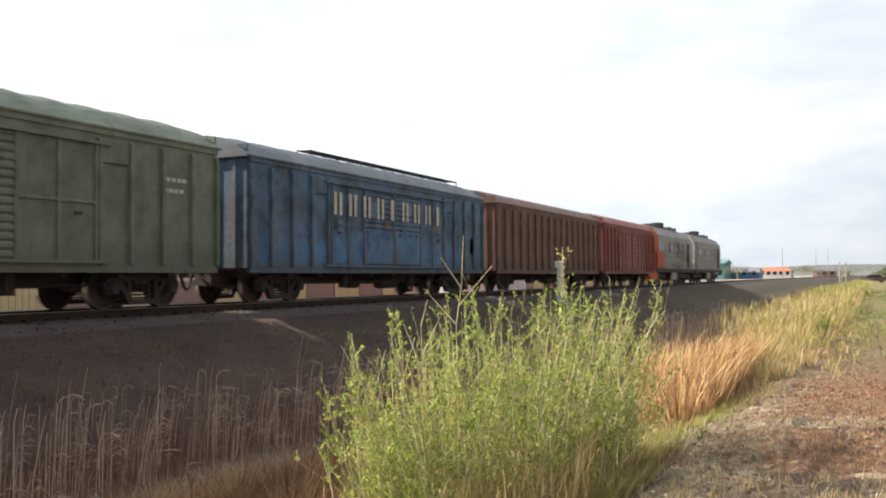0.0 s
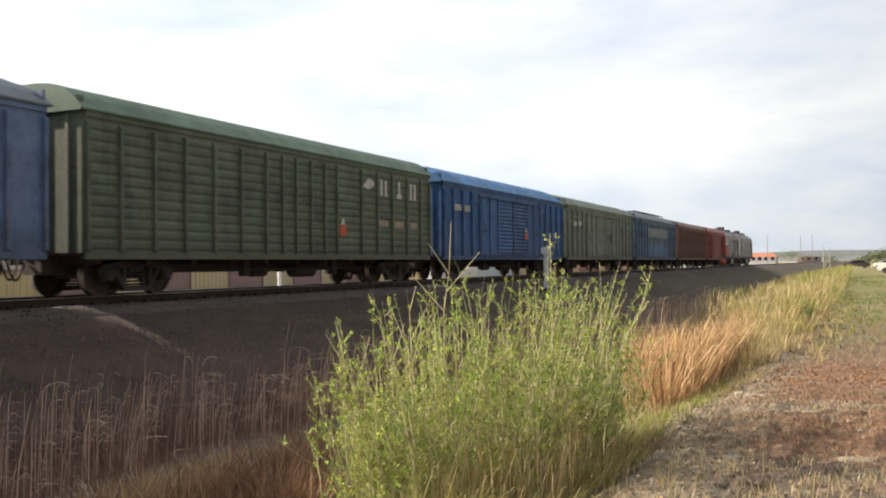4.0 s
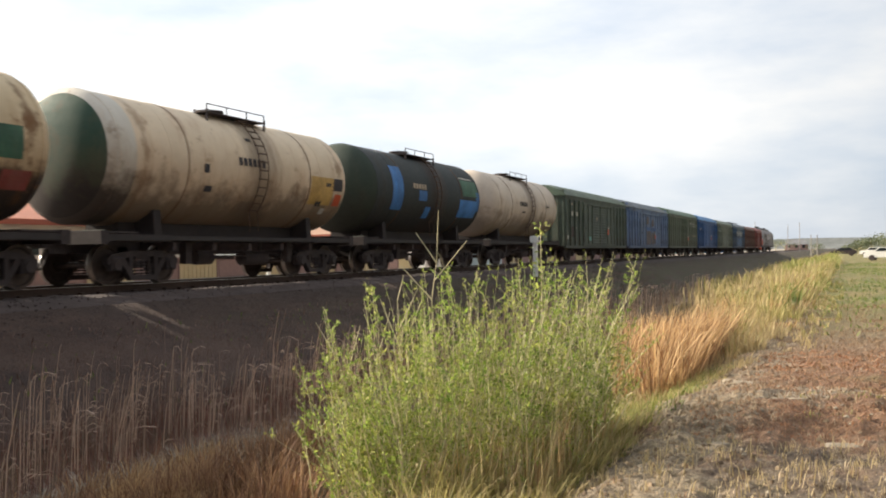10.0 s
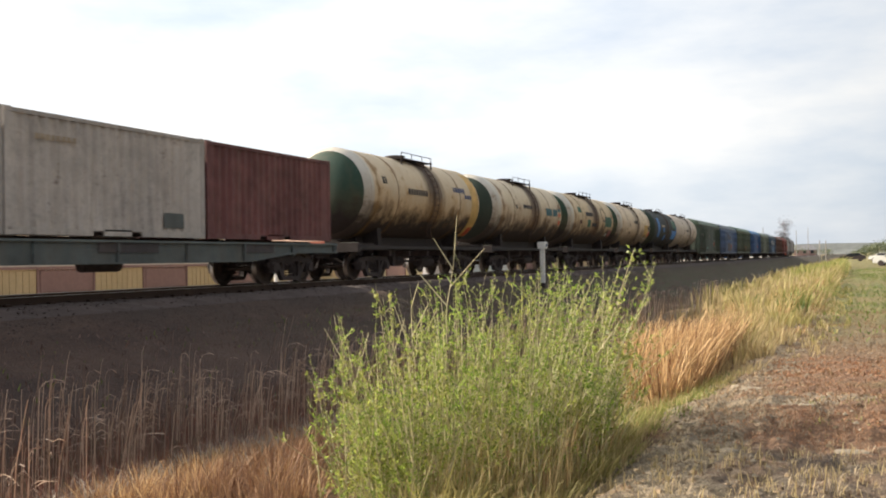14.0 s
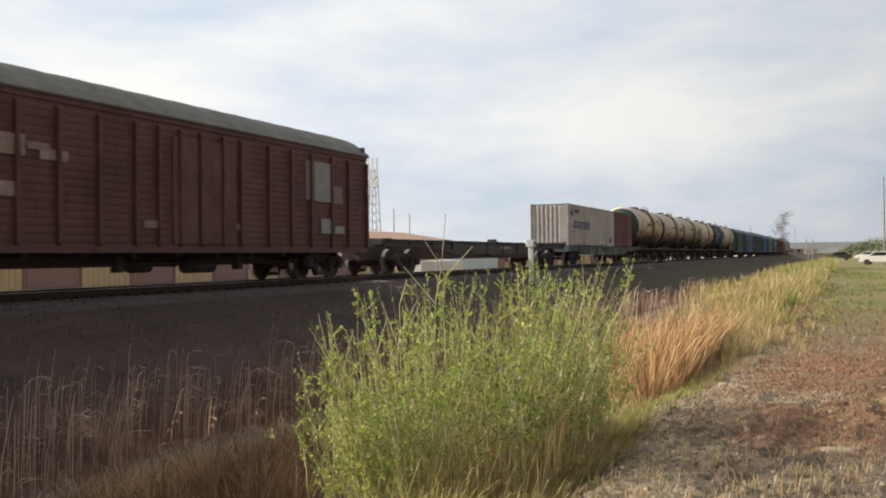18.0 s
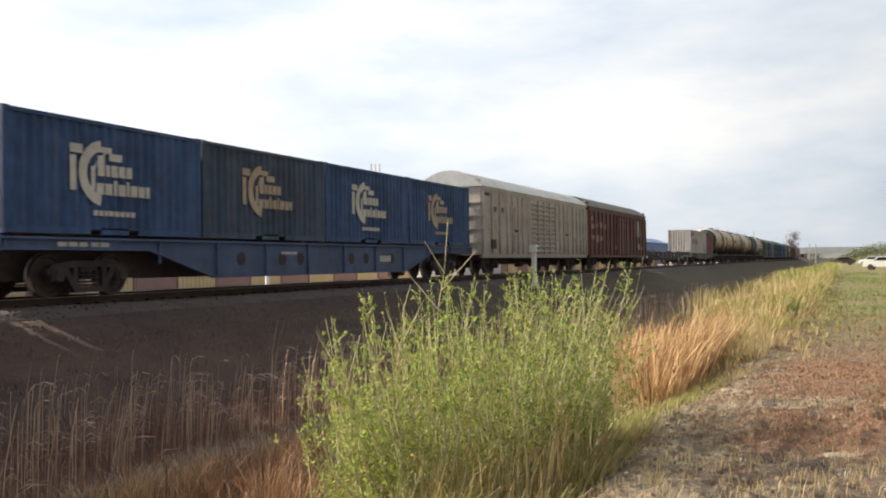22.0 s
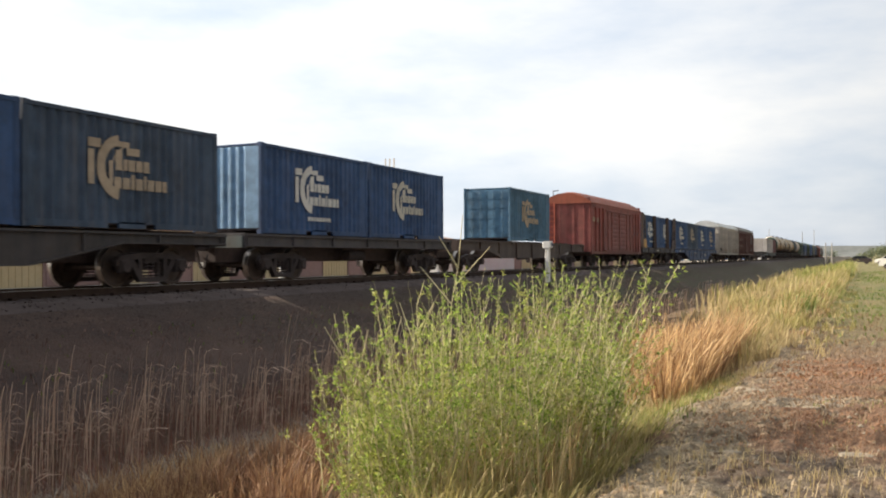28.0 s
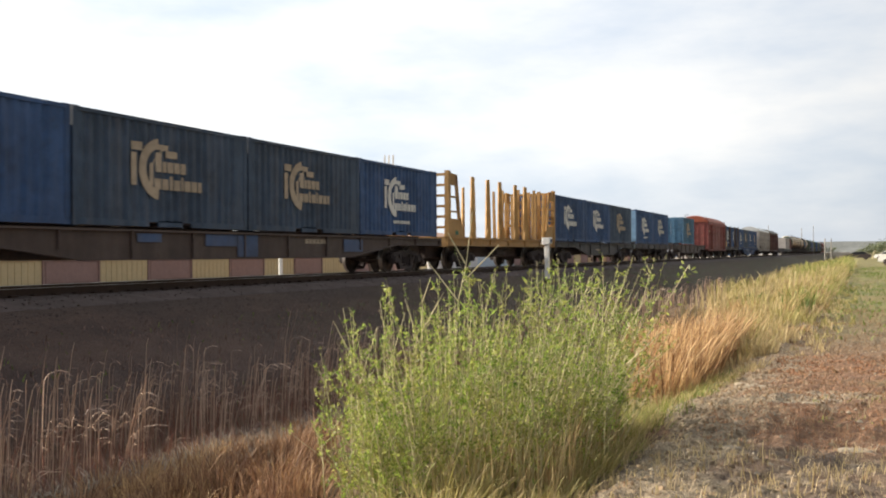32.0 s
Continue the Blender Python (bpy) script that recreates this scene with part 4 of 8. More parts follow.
BLACK_TANK = tank_paint("black_tank", (0.018, 0.027, 0.030), 0.5, 0.3, (0.040, 0.036, 0.030))
CAP_GREEN = tank_paint("green_tank_end", (0.020, 0.058, 0.038), 0.0, 0.95, (0.11, 0.09, 0.045))
CAP_BLACK = tank_paint("dark_tank_end", (0.028, 0.045, 0.032), 0.0, 0.4, (0.06, 0.06, 0.04))
RING_WHITE = tank_paint("dirty_ring_white", (0.62, 0.585, 0.52), 0.0, 0.9, (0.36, 0.24, 0.14))
BLUE_PATCH = paint("bright_blue_patch", (0.03, 0.17, 0.47), 0.1, 0.2)
GREEN_PATCH = paint("green_patch", (0.03, 0.12, 0.07), 0.1, 0.2)
END_PALE = paint("pale_end_board", (0.20, 0.21, 0.18), 0.3, 0.4)
OILY = plain("oily_black_steel", (0.026, 0.019, 0.018), 0.8, 0, 0.4)
LADDER_RUST = plain("rusty_ladder", (0.085, 0.050, 0.034), 0.85, 0, 0.4)
TZ, TR = 3.01, 1.59


def on_shell(y0, y1, a0, a1, r=TR + 0.012, n=0):
    """A patch that lies on the tank, between two angles (0 faces the viewer, 90 is the top)."""
    rows, n = [], n or max(3, int(abs(a1 - a0) / 4))
    for k in range(n + 1):
        a = radians(a0 + (a1 - a0) * k / n)
        rows.append([(r * math.cos(a), y, TZ + r * math.sin(a)) for y in (y0, y1)])
    return Shape().sheet(rows)


def tank_wagon(u0, u1, shell, cap, label, ring=None, half_shell=5.35, longer=0.36):
    c, half = (u0 + u1) / 2, (u1 - u0) / 2 - 0.55
    w = root("tank_wagon", label, "tank wagon", "wagons of the train")
    cyl = half_shell - 0.55
    back = cyl + (longer if ring else 0.0)
    part("tank", Shape().lathe([(-back, TR), (-cyl * 0.5, TR), (0, TR), (cyl * 0.5, TR), (cyl, TR)], 48, (0, 0, TZ)), shell, w, smooth=True)
    for s in (-1, 1):
        end = back if s < 0 else cyl
        deep = 0.42 if ring and s < 0 and longer else 0.55
        prof = [(s * end, TR)] + [(s * (end + deep * math.sin(a)), TR * math.cos(a) ** 0.75) for a in (0.25, 0.5, 0.75, 1.0, 1.2, 1.38, 1.48)] + [(s * (end + deep), 0.0)]
        rim, face = (prof[:3], prof[2:]) if ring else (None, prof)
        part("tank_end", Shape().lathe(face if s > 0 else face[::-1], 40, (0, 0, TZ)), cap if s < 0 else shell, w, smooth=True)
        if rim:
            part("end_rim", Shape().lathe(rim if s > 0 else rim[::-1], 40, (0, 0, TZ)), ring if s < 0 else shell, w, "whitish painted rim" if s < 0 else "", smooth=True)
    for y in (-back + 0.02, -cyl * 0.58, cyl * 0.58, cyl - 0.02):
        part("weld_band", Shape().lathe([(y - 0.016, TR), (y - 0.016, TR + 0.010), (y + 0.016, TR + 0.010), (y + 0.016, TR)], 40, (0, 0, TZ)), ring if ring and y < -back + 0.1 else (GRIME if abs(y) < cyl * 0.7 else shell), w, smooth=True)
    if ring:
        part("painted_ring", Shape().lathe([(-back + 0.05, TR + 0.006), (-back + 0.2 + longer, TR + 0.006)], 40, (0, 0, TZ)), ring, w, "white painted ring", smooth=True)
    # hatch dome, walkway and rails
    part("hatch_dome", Shape().rod((0, 0, TZ + TR - 0.1), (0, 0, TZ + TR + 0.12), 0.36, 20).rod((0, 0, TZ + TR + 0.12), (0, 0, TZ + TR + 0.16), 0.40, 20), STEEL_DARK, w, smooth=True)
    s = Shape()
    for x in (-0.95, 0.55):
        s.box(x, x + 0.42, -1.35, 1.35, TZ + TR - 0.10, TZ + TR - 0.07)
    for x in (-0.95, -0.55, 0.55, 0.95):
        for y in (-1.3, 1.3):
            s.beam((x, y, TZ + TR - 0.45), (x, y, TZ + TR), 0.05)
    part("walkway", s, STEEL_DARK, w)
    for x in (-0.95, 0.95):
        s = Shape()
        for y in (-1.3, -0.45, 0.45, 1.3):
            s.rod((x, y, TZ + TR - 0.1), (x, y, TZ + TR + 0.13), 0.016, 6)
        s.rod((x, -1.3, TZ + TR + 0.13), (x, 1.3, TZ + TR + 0.13), 0.016, 6)
        part("handrail", s, STEEL_DARK, w)
    s = Shape()
    pts = [((TR + 0.13) * math.cos(a), TZ + (TR + 0.13) * math.sin(a)) for a in (radians(q) for q in range(-40, 62, 8))]
    for y in (0.02, 0.42):
        s.path([(x, y, z) for x, z in pts], 0.017, 6)
        s.path([(TR - 0.25, y, 1.3), (pts[0][0], y, pts[0][1])], 0.014, 6)
    for x, z in pts:
        s.box(x - 0.05, x + 0.02, 0.02, 0.42, z - 0.012, z + 0.012)
    part("ladder", s, LADDER_RUST, w)
    for y in (-3.4, 3.4):
        s = Shape().extrude_y([(-1.12, 1.16), (1.12, 1.16), (1.08, 1.80), (0.8, 1.63), (0.4, 1.47), (-0.4, 1.47), (-0.8, 1.63), (-1.08, 1.80)], y - 0.13, y + 0.13)
        part("saddle", s, OILY, w)
        part("strap", Shape().lathe([(y - 0.04, TR + 0.001), (y - 0.04, TR + 0.006), (y + 0.04, TR + 0.006), (y + 0.04, TR + 0.001)], 40, (0, 0, TZ)), shell, w, smooth=True)
    s = Shape().box(-0.3, 0.3, -half, half, 0.75, 1.2)
    for q in (-1, 1):
        s.box(-1.45, 1.45, q * half - 0.12, q * half + 0.12, 0.95, 1.25)
        s.box(-1.4, 1.4, min(q * half, q * (half - 1.1)), max(q * half, q * (half - 1.1)), 1.2, 1.24)
        s.beam((1.35, q * half, 1.1), (1.35, q * (half - 2.2), 1.1), 0.16)
        s.beam((-1.35, q * half, 1.1), (-1.35, q * (half - 2.2), 1.1), 0.16)
    part("frame", s, STEEL_DARK, w)
    part("end_board", Shape().block(0.75, 1.42, -half - 0.02, -half + 0.03, 1.02, 1.27, 0.01), END_PALE, w, "pale greenish end board")
    s = Shape().box(-0.2, 0.2, -0.25, 0.25, 1.35, 1.7).rod((0, 0, 0.75), (0, 0, 1.4), 0.12, 10)
    part("drain_valve", s, OILY, w)
    part("cradle", Shape().extrude_y([(-0.5, 1.1), (0.5, 1.1), (0.5, 1.50), (0.3, 1.45), (-0.3, 1.45), (-0.5, 1.50)], -half + 1.4, half - 1.4), OILY, w)
    part("side_walk", Shape().box(1.0, 1.42, -half + 0.1, half - 0.1, 1.13, 1.16).box(1.38, 1.44, -half + 0.1, half - 0.1, 1.04, 1.16), SILL_GREY, w, "dusty grey sill")
    under_gear(w, half - 1.8, 1.0, 0.3)
    running_gear(w, half, (-half + 1.6, half - 1.6))
    return onto_train(w, c)


def shell_bars(w, y, a, widths, h_deg, material, gap=0.06, name="lettering_bar"):
    for wd in widths:
        part(name, on_shell(y, y + wd, a, a + h_deg, TR + 0.01, 3), material, w)
        y += wd + gap


tw = tank_wagon(97.6, 109.5, PINKISH, PINKISH, "pinkish-white tank wagon with rust runs", half_shell=5.2)
shell_bars(tw, -1.6, -2, [0.18] * 5, 8, MARK_DARK)
shell_bars(tw, -1.2, -14, [0.5], 3, MARK_DARK)
shell_bars(tw, 2.6, 0, [0.12] * 4, 4, MARK_DARK)
tw = tank_wagon(85.6, 97.65, BLACK_TANK, CAP_BLACK, "black tank wagon with bright blue painted patches")
for y0, y1, a0, a1 in ((-3.6, -2.75, -28, 32), (-1.4, -0.7, -12, 2), (2.6, 4.5, -32, -4), (-0.7, -0.2, -38, -20), (4.4, 4.75, -20, 10)):
    part("painted_patch", on_shell(y0, y1, a0, a1), BLUE_PATCH, tw, "bright blue painted patch")
part("painted_patch", on_shell(2.9, 4.6, 2, 28), GREEN_PATCH, tw, "green painted patch")
shell_bars(tw, -1.9, 4, [0.18] * 5, 7, MARK_FADED)
shell_bars(tw, 2.95, 30, [0.14] * 7, 3, MARK)
tw = tank_wagon(73.7, 85.75, CREAM_CLEAN, CAP_GREEN, "cream tank wagon with green ends and white ring", RING_WHITE)
shell_bars(tw, -0.75, 3, [0.15] * 6, 8, MARK_DARK)
shell_bars(tw, -2.2, -8, [0.2], 8, MARK_DARK)
OCHRE = paint("ochre_patch", (0.58, 0.36, 0.10), 0.25, 0.3)
for y0, y1, a0, a1, mm, lab in ((2.85, 4.15, -30, 2, OCHRE, "ochre painted patch"), (3.3, 3.62, -32, -25, MARK_DARK, "dark painted mark"), (4.1, 4.7, -12, 2, MARK_DARK, "dark painted block"), (3.7, 4.0, -8, -4, MARK_DARK, "dark painted mark"),
                                (4.3, 4.7, -30, -16, ORANGE, "red painted mark"), (3.75, 4.0, -42, -34, MARK, "white painted mark"), (-2.1, -1.8, -26, -20, MARK_DARK, "dark stencil"), (-0.2, 0.05, 30, 34, MARK_DARK, "dark stencil")):
    part("painted_patch", on_shell(y0, y1, a0, a1), mm, tw, lab)
tw = tank_wagon(61.65, 73.7, CREAM_B, CAP_GREEN, "cream tank wagon with repainted patches and green ends", RING_WHITE)
for y0, y1, a0, a1, mm in ((-3.6, -2.9, 12, 24, GREEN_PATCH), (-2.0, -0.4, 6, 15, MARK_DARK), (-1.0, -0.3, 15, 32, MARK_FADED), (-1.6, -0.9, -18, -2, GREEN_PATCH), (-0.6, 0.6, -16, -8, MARK_DARK),
                       (2.6, 4.3, -14, 10, GREEN_PATCH), (-3.4, -2.9, -12, -4, BROWN_DARK), (3.9, 4.6, -38, -22, RED_B), (3.4, 3.7, -38, -30, MARK)):
    part("painted_patch", on_shell(y0, y1, a0, a1), mm, tw, "old repainted patch")
rows = []
for k in range(25):
    q = k * math.pi / 12
    rows.append([((TR + 0.012) * math.cos(a), y, TZ + (TR + 0.012) * math.sin(a)) for f in (0.82, 1.0) for y, a in [(2.3 + 0.62 * f * math.cos(q), radians(14 + 17 * f * math.sin(q)))]])
rs = Shape().sheet(rows)
part("emblem", rs, MARK_DARK, tw, "dark oval emblem")
tw = tank_wagon(49.7, 61.7, CREAM_A, CAP_BLACK, "pale cream tank wagon with dark stains", RING_WHITE)
shell_bars(tw, -1.5, 4, [0.16] * 6, 7, MARK_DARK)
shell_bars(tw, 2.1, -4, [1.0, 0.75], 14, GREEN_TEAL_DARK, 0.18)
shell_bars(tw, 4.3, -20, [0.3], 9, ORANGE, 0.1, "painted_patch")
shell_bars(tw, 4.25, -4, [0.34], 7, ORANGE, 0.1, "painted_patch")
shell_bars(tw, 4.1, 6, [0.6], 6, GREEN_TEAL_DARK, 0.1, "painted_patch")
shell_bars(tw, -2.6, 2, [0.2], 7, MARK_DARK)
tw = tank_wagon(37.5, 49.5, CREAM_C, CAP_GREEN, "ochre-stained cream tank wagon with a green end", RING_WHITE, longer=0.0)
shell_bars(tw, -2.0, 2, [0.15] * 8, 8, MARK_DARK)
shell_bars(tw, -3.9, 12, [0.12, 0.12], 10, MARK_DARK)
shell_bars(tw, 2.2, 14, [0.14, 0.2, 0.2, 0.2, 0.2], 8, MARK_NAVY)
shell_bars(tw, 3.3, 6, [0.18, 0.18, 0.18, 0.18], 6, MARK_NAVY)
part("painted_patch", on_shell(4.0, 4.76, -58, 55), OCHRE, tw, "ochre painted band")
part("painted_patch", on_shell(4.25, 4.7, -56, -38, TR + 0.018), ORANGE, tw, "red painted mark")

# ---------------------------------------------------------------- train: containers
CON_BLUE = paint("container_blue", (0.0145, 0.062, 0.178), 0.12, 0.22, splashed=False)
CON_DARK = paint("container_faded_blue", (0.026, 0.056, 0.106), 0.15, 0.3, splashed=False)
CON_BRIGHT = paint("container_light_blue", (0.055, 0.16, 0.27), 0.15, 0.25, splashed=False)
# container blue paled for one rear end, sunlight put into its colour
CON_SUNLIT = paint("container_sunlit_blue", (0.17, 0.31, 0.48), 0.1, 0.2, splashed=False)
CON_WHITE = paint("container_dirty_white", (0.50, 0.46, 0.43), 0.42, 0.45, fade=0.15, splashed=False)
CON_RED = paint("container_maroon", (0.15, 0.045, 0.045), 0.15, 0.3, splashed=False)
CON_LEN, CON_HALF, CON_H = 6.058, 1.219, 2.591


def corrugated(length, height, depth=0.045, pitch=0.28, margin=0.16):
    """A pressed wall in the y-z plane that faces +x."""
    pts, y = [(0.0, -length / 2)], -length / 2 + margin
    while y + pitch <= length / 2 - margin + 1e-6:
        pts += [(0.0, y), (-depth, y + 0.07), (-depth, y + 0.14), (0.0, y + 0.21)]
        y += pitch
    pts.append((0.0, length / 2))
    return Shape().sheet([[(x, q, 0.0) for x, q in pts], [(x, q, height) for x, q in pts]])


def container_meshes(m):
    wall_h, z0 = CON_H - 0.26, 0.16
    side = corrugated(CON_LEN - 0.2, wall_h)
    side.v = [(x + CON_HALF - 0.015, y, z + z0) for x, y, z in side.v]
    far = Shape().add([(-x, -y, z) for x, y, z in side.v], side.f)
    end = corrugated(2 * CON_HALF - 0.2, wall_h)
    endm = Shape().add([(y, -(x + CON_LEN / 2 - 0.02), z + z0) for x, y, z in end.v], [f for f in end.f])
    endp = Shape().add([(-y, (x + CON_LEN / 2 - 0.02), z + z0) for x, y, z in end.v], [f for f in end.f])
    doors = Shape()
    for k in (0, 1):
        a, b = (-CON_HALF + 0.1, -0.01) if k == 0 else (0.01, CON_HALF - 0.1)
        for q in range(5):
            zz = z0 + wall_h * q / 5
            doors.box(a, b, -CON_LEN / 2 + 0.02, -CON_LEN / 2 + 0.05, zz, zz + wall_h / 5 - 0.06)
        doors.box(a, b, -CON_LEN / 2 + 0.05, -CON_LEN / 2 + 0.07, z0, z0 + wall_h)
        for q in (0.3, 0.7):
            x = a + (b - a) * q
            doors.rod((x, -CON_LEN / 2 - 0.01, 0.14), (x, -CON_LEN / 2 - 0.01, CON_H - 0.12), 0.02, 6)
            for zz in (0.5, 1.0, 1.6, 2.1):
                doors.box(x - 0.07, x + 0.07, -CON_LEN / 2 - 0.03, -CON_LEN / 2 + 0.02, zz, zz + 0.06)
    roof = Shape().box(-CON_HALF + 0.05, CON_HALF - 0.05, -CON_LEN / 2 + 0.1, CON_LEN / 2 - 0.1, CON_H - 0.06, CON_H - 0.015)
    post = Shape().block(-0.075, 0.0, -0.08, 0.08, 0.1, CON_H - 0.1, 0.012)
    rail = Shape().box(CON_HALF - 0.07, CON_HALF, -CON_LEN / 2 + 0.1, CON_LEN / 2 - 0.1, CON_H - 0.11, CON_H - 0.02)
    sill = Shape()
    for a, b in ((-CON_LEN / 2 + 0.1, -0.75), (-0.42, 0.42), (0.75, CON_LEN / 2 - 0.1)):
        sill.box(CON_HALF - 0.06, CON_HALF, a, b, 0.02, 0.165)
    sill.box(CON_HALF - 0.06, CON_HALF, -0.75, 0.75, 0.13, 0.165)
    cast = Shape().block(-0.16, 0.0, -0.09, 0.09, 0.0, 0.12, 0.015)
    return {"side_panel": [side.mesh("side_panel", m), far.mesh("side_panel", m)], "end_panel": endp.mesh("end_panel", m), "end_rear": endm.mesh("end_panel", m),
            "doors": doors.mesh("doors", m), "roof": roof.mesh("roof_panel", m), "post": post.mesh("corner_post", m), "rail": rail.mesh("top_rail", m),
            "sill": sill.mesh("bottom_rail", m), "cast": cast.mesh("corner_casting", m)}


CON_SETS = {}


def container(u, z, m, label, rear_doors=False, rear=None):
    """A 20 foot container; u is its middle along the train, z its underside."""
    if m.name not in CON_SETS:
        CON_SETS[m.name] = container_meshes(m)
    k = CON_SETS[m.name]
    c = root("shipping_container", label, "container", "containers on the train")
    for me in k["side_panel"]:
        part("side_panel", me, None, c)
    part("end_panel", k["end_panel"], None, c)
    if rear_doors:
        part("door_panel", k["doors"], None, c)
    else:
        if rear and rear.name not in CON_SETS:
            CON_SETS[rear.name] = container_meshes(rear)
        part("end_panel", CON_SETS[rear.name]["end_rear"] if rear else k["end_rear"], None, c, "blue corrugated end, paled as if sunlit" if rear else "")
    part("roof_panel", k["roof"], None, c)
    for sx in (1, -1):
        for name, key in (("top_rail", "rail"), ("bottom_rail", "sill")):
            part(name, k[key], None, c).matrix_basis = pose(0, 0, 0, 0, 0, 0 if sx > 0 else 180)
        for sy in (1, -1):
            p = part("corner_post", k["post"], None, c)
            p.matrix_basis = pose(sx * CON_HALF, sy * (CON_LEN / 2 - 0.08), 0, 0, 0, 0 if sx > 0 else 180)
            for zz in (0.0, CON_H - 0.12):
                q = part("corner_casting", k["cast"], None, c)
                q.matrix_basis = pose(sx * (CON_HALF + 0.004), sy * (CON_LEN / 2 - 0.09), zz, 0, 0, 0 if sx > 0 else 180)
    part("floor", Shape().box(-CON_HALF + 0.06, CON_HALF - 0.06, -CON_LEN / 2 + 0.05, CON_LEN / 2 - 0.05, 0.1, 0.16), UNDER, c)
    c.matrix_basis = pose(TX, u, z)
    TRAIN.append((c, u))
    return c


def arc_band(y, z, r0, r1, a0, a1, x, n=12):
    rows = []
    for k in range(n + 1):
        a = radians(a0 + (a1 - a0) * k / n)
        rows.append([(x, y + r * math.cos(a), z + r * math.sin(a)) for r in (r0, r1)])
    return Shape().sheet(rows)


def arc_logo(c, m, small=False, dy=0.0):
    """The carrier's mark as plain shapes: blocks, a crescent and rows of bars."""
    x, left, top = CON_HALF + 0.003, -1.33 + dy, 2.0

    def block(u0, u1, v0, v1, proud=0.0):
        part("emblem_bar", Shape().box(x + proud, x + proud + 0.003, left + u0, left + u1, top - v1, top - v0), m, c, "pale painted bar")
    for u0, u1, v0, v1 in ((0.0, 0.36, 0.0, 0.20), (0.0, 0.17, 0.25, 1.02), (0.62, 1.22, 0.0, 0.13), (1.14, 1.54, 0.13, 0.30), (0.80, 1.0, 0.20, 0.66), (0.60, 0.72, 0.46, 1.0)):
        block(u0, u1, v0, v1)
    part("emblem_arc", arc_band(left + 0.98, top - 0.60, 0.50, 0.74, 98, 262, x + 0.004, 18), m, c, "pale painted crescent")
    part("emblem_arc", arc_band(left + 1.34, top - 0.74, 0.66, 0.70, 105, 190, x + 0.004, 14), m, c, "pale painted arc")
    u = 1.04
    for w in (0.13, 0.20, 0.20, 0.18):
        block(u, u + w, 0.40, 0.66)
        u += w + 0.035
    u = 0.76
    for k, w in enumerate((0.22, 0.22, 0.11, 0.22, 0.08, 0.22, 0.21, 0.13)):
        block(u, u + w, 0.74 if k in (2, 4) else 0.82, 1.08)
        u += w + 0.04
    if small:
        bars(c, "lettering_bar", m, x, left + 0.66, 0.44, [0.13, 0.12, 0.1, 0.13, 0.15, 0.12, 0.13, 0.12], 0.12, 0.04)


# ---------------------------------------------------------------- train: flat wagons
FRAME_BROWN = paint("brown_frame", (0.070, 0.042, 0.036), 0.4, 0.35)
FRAME_GREEN = paint("faded_green_frame", (0.11, 0.145, 0.15), 0.3, 0.45)
FRAME_BLUE = paint("blue_frame", (0.058, 0.122, 0.275), 0.2, 0.25)
FRAME_DARK = paint("dark_frame", (0.043, 0.043, 0.052), 0.3, 0.3)
FRAME_GREY = paint("grey_blue_frame", (0.056, 0.052, 0.063), 0.35, 0.35)
STAKE_YELLOW = paint("ochre_yellow", (0.44, 0.245, 0.07), 0.3, 0.3)
STAKE_BROWN = paint("dark_brown_stake", (0.060, 0.035, 0.030), 0.3, 0.2)


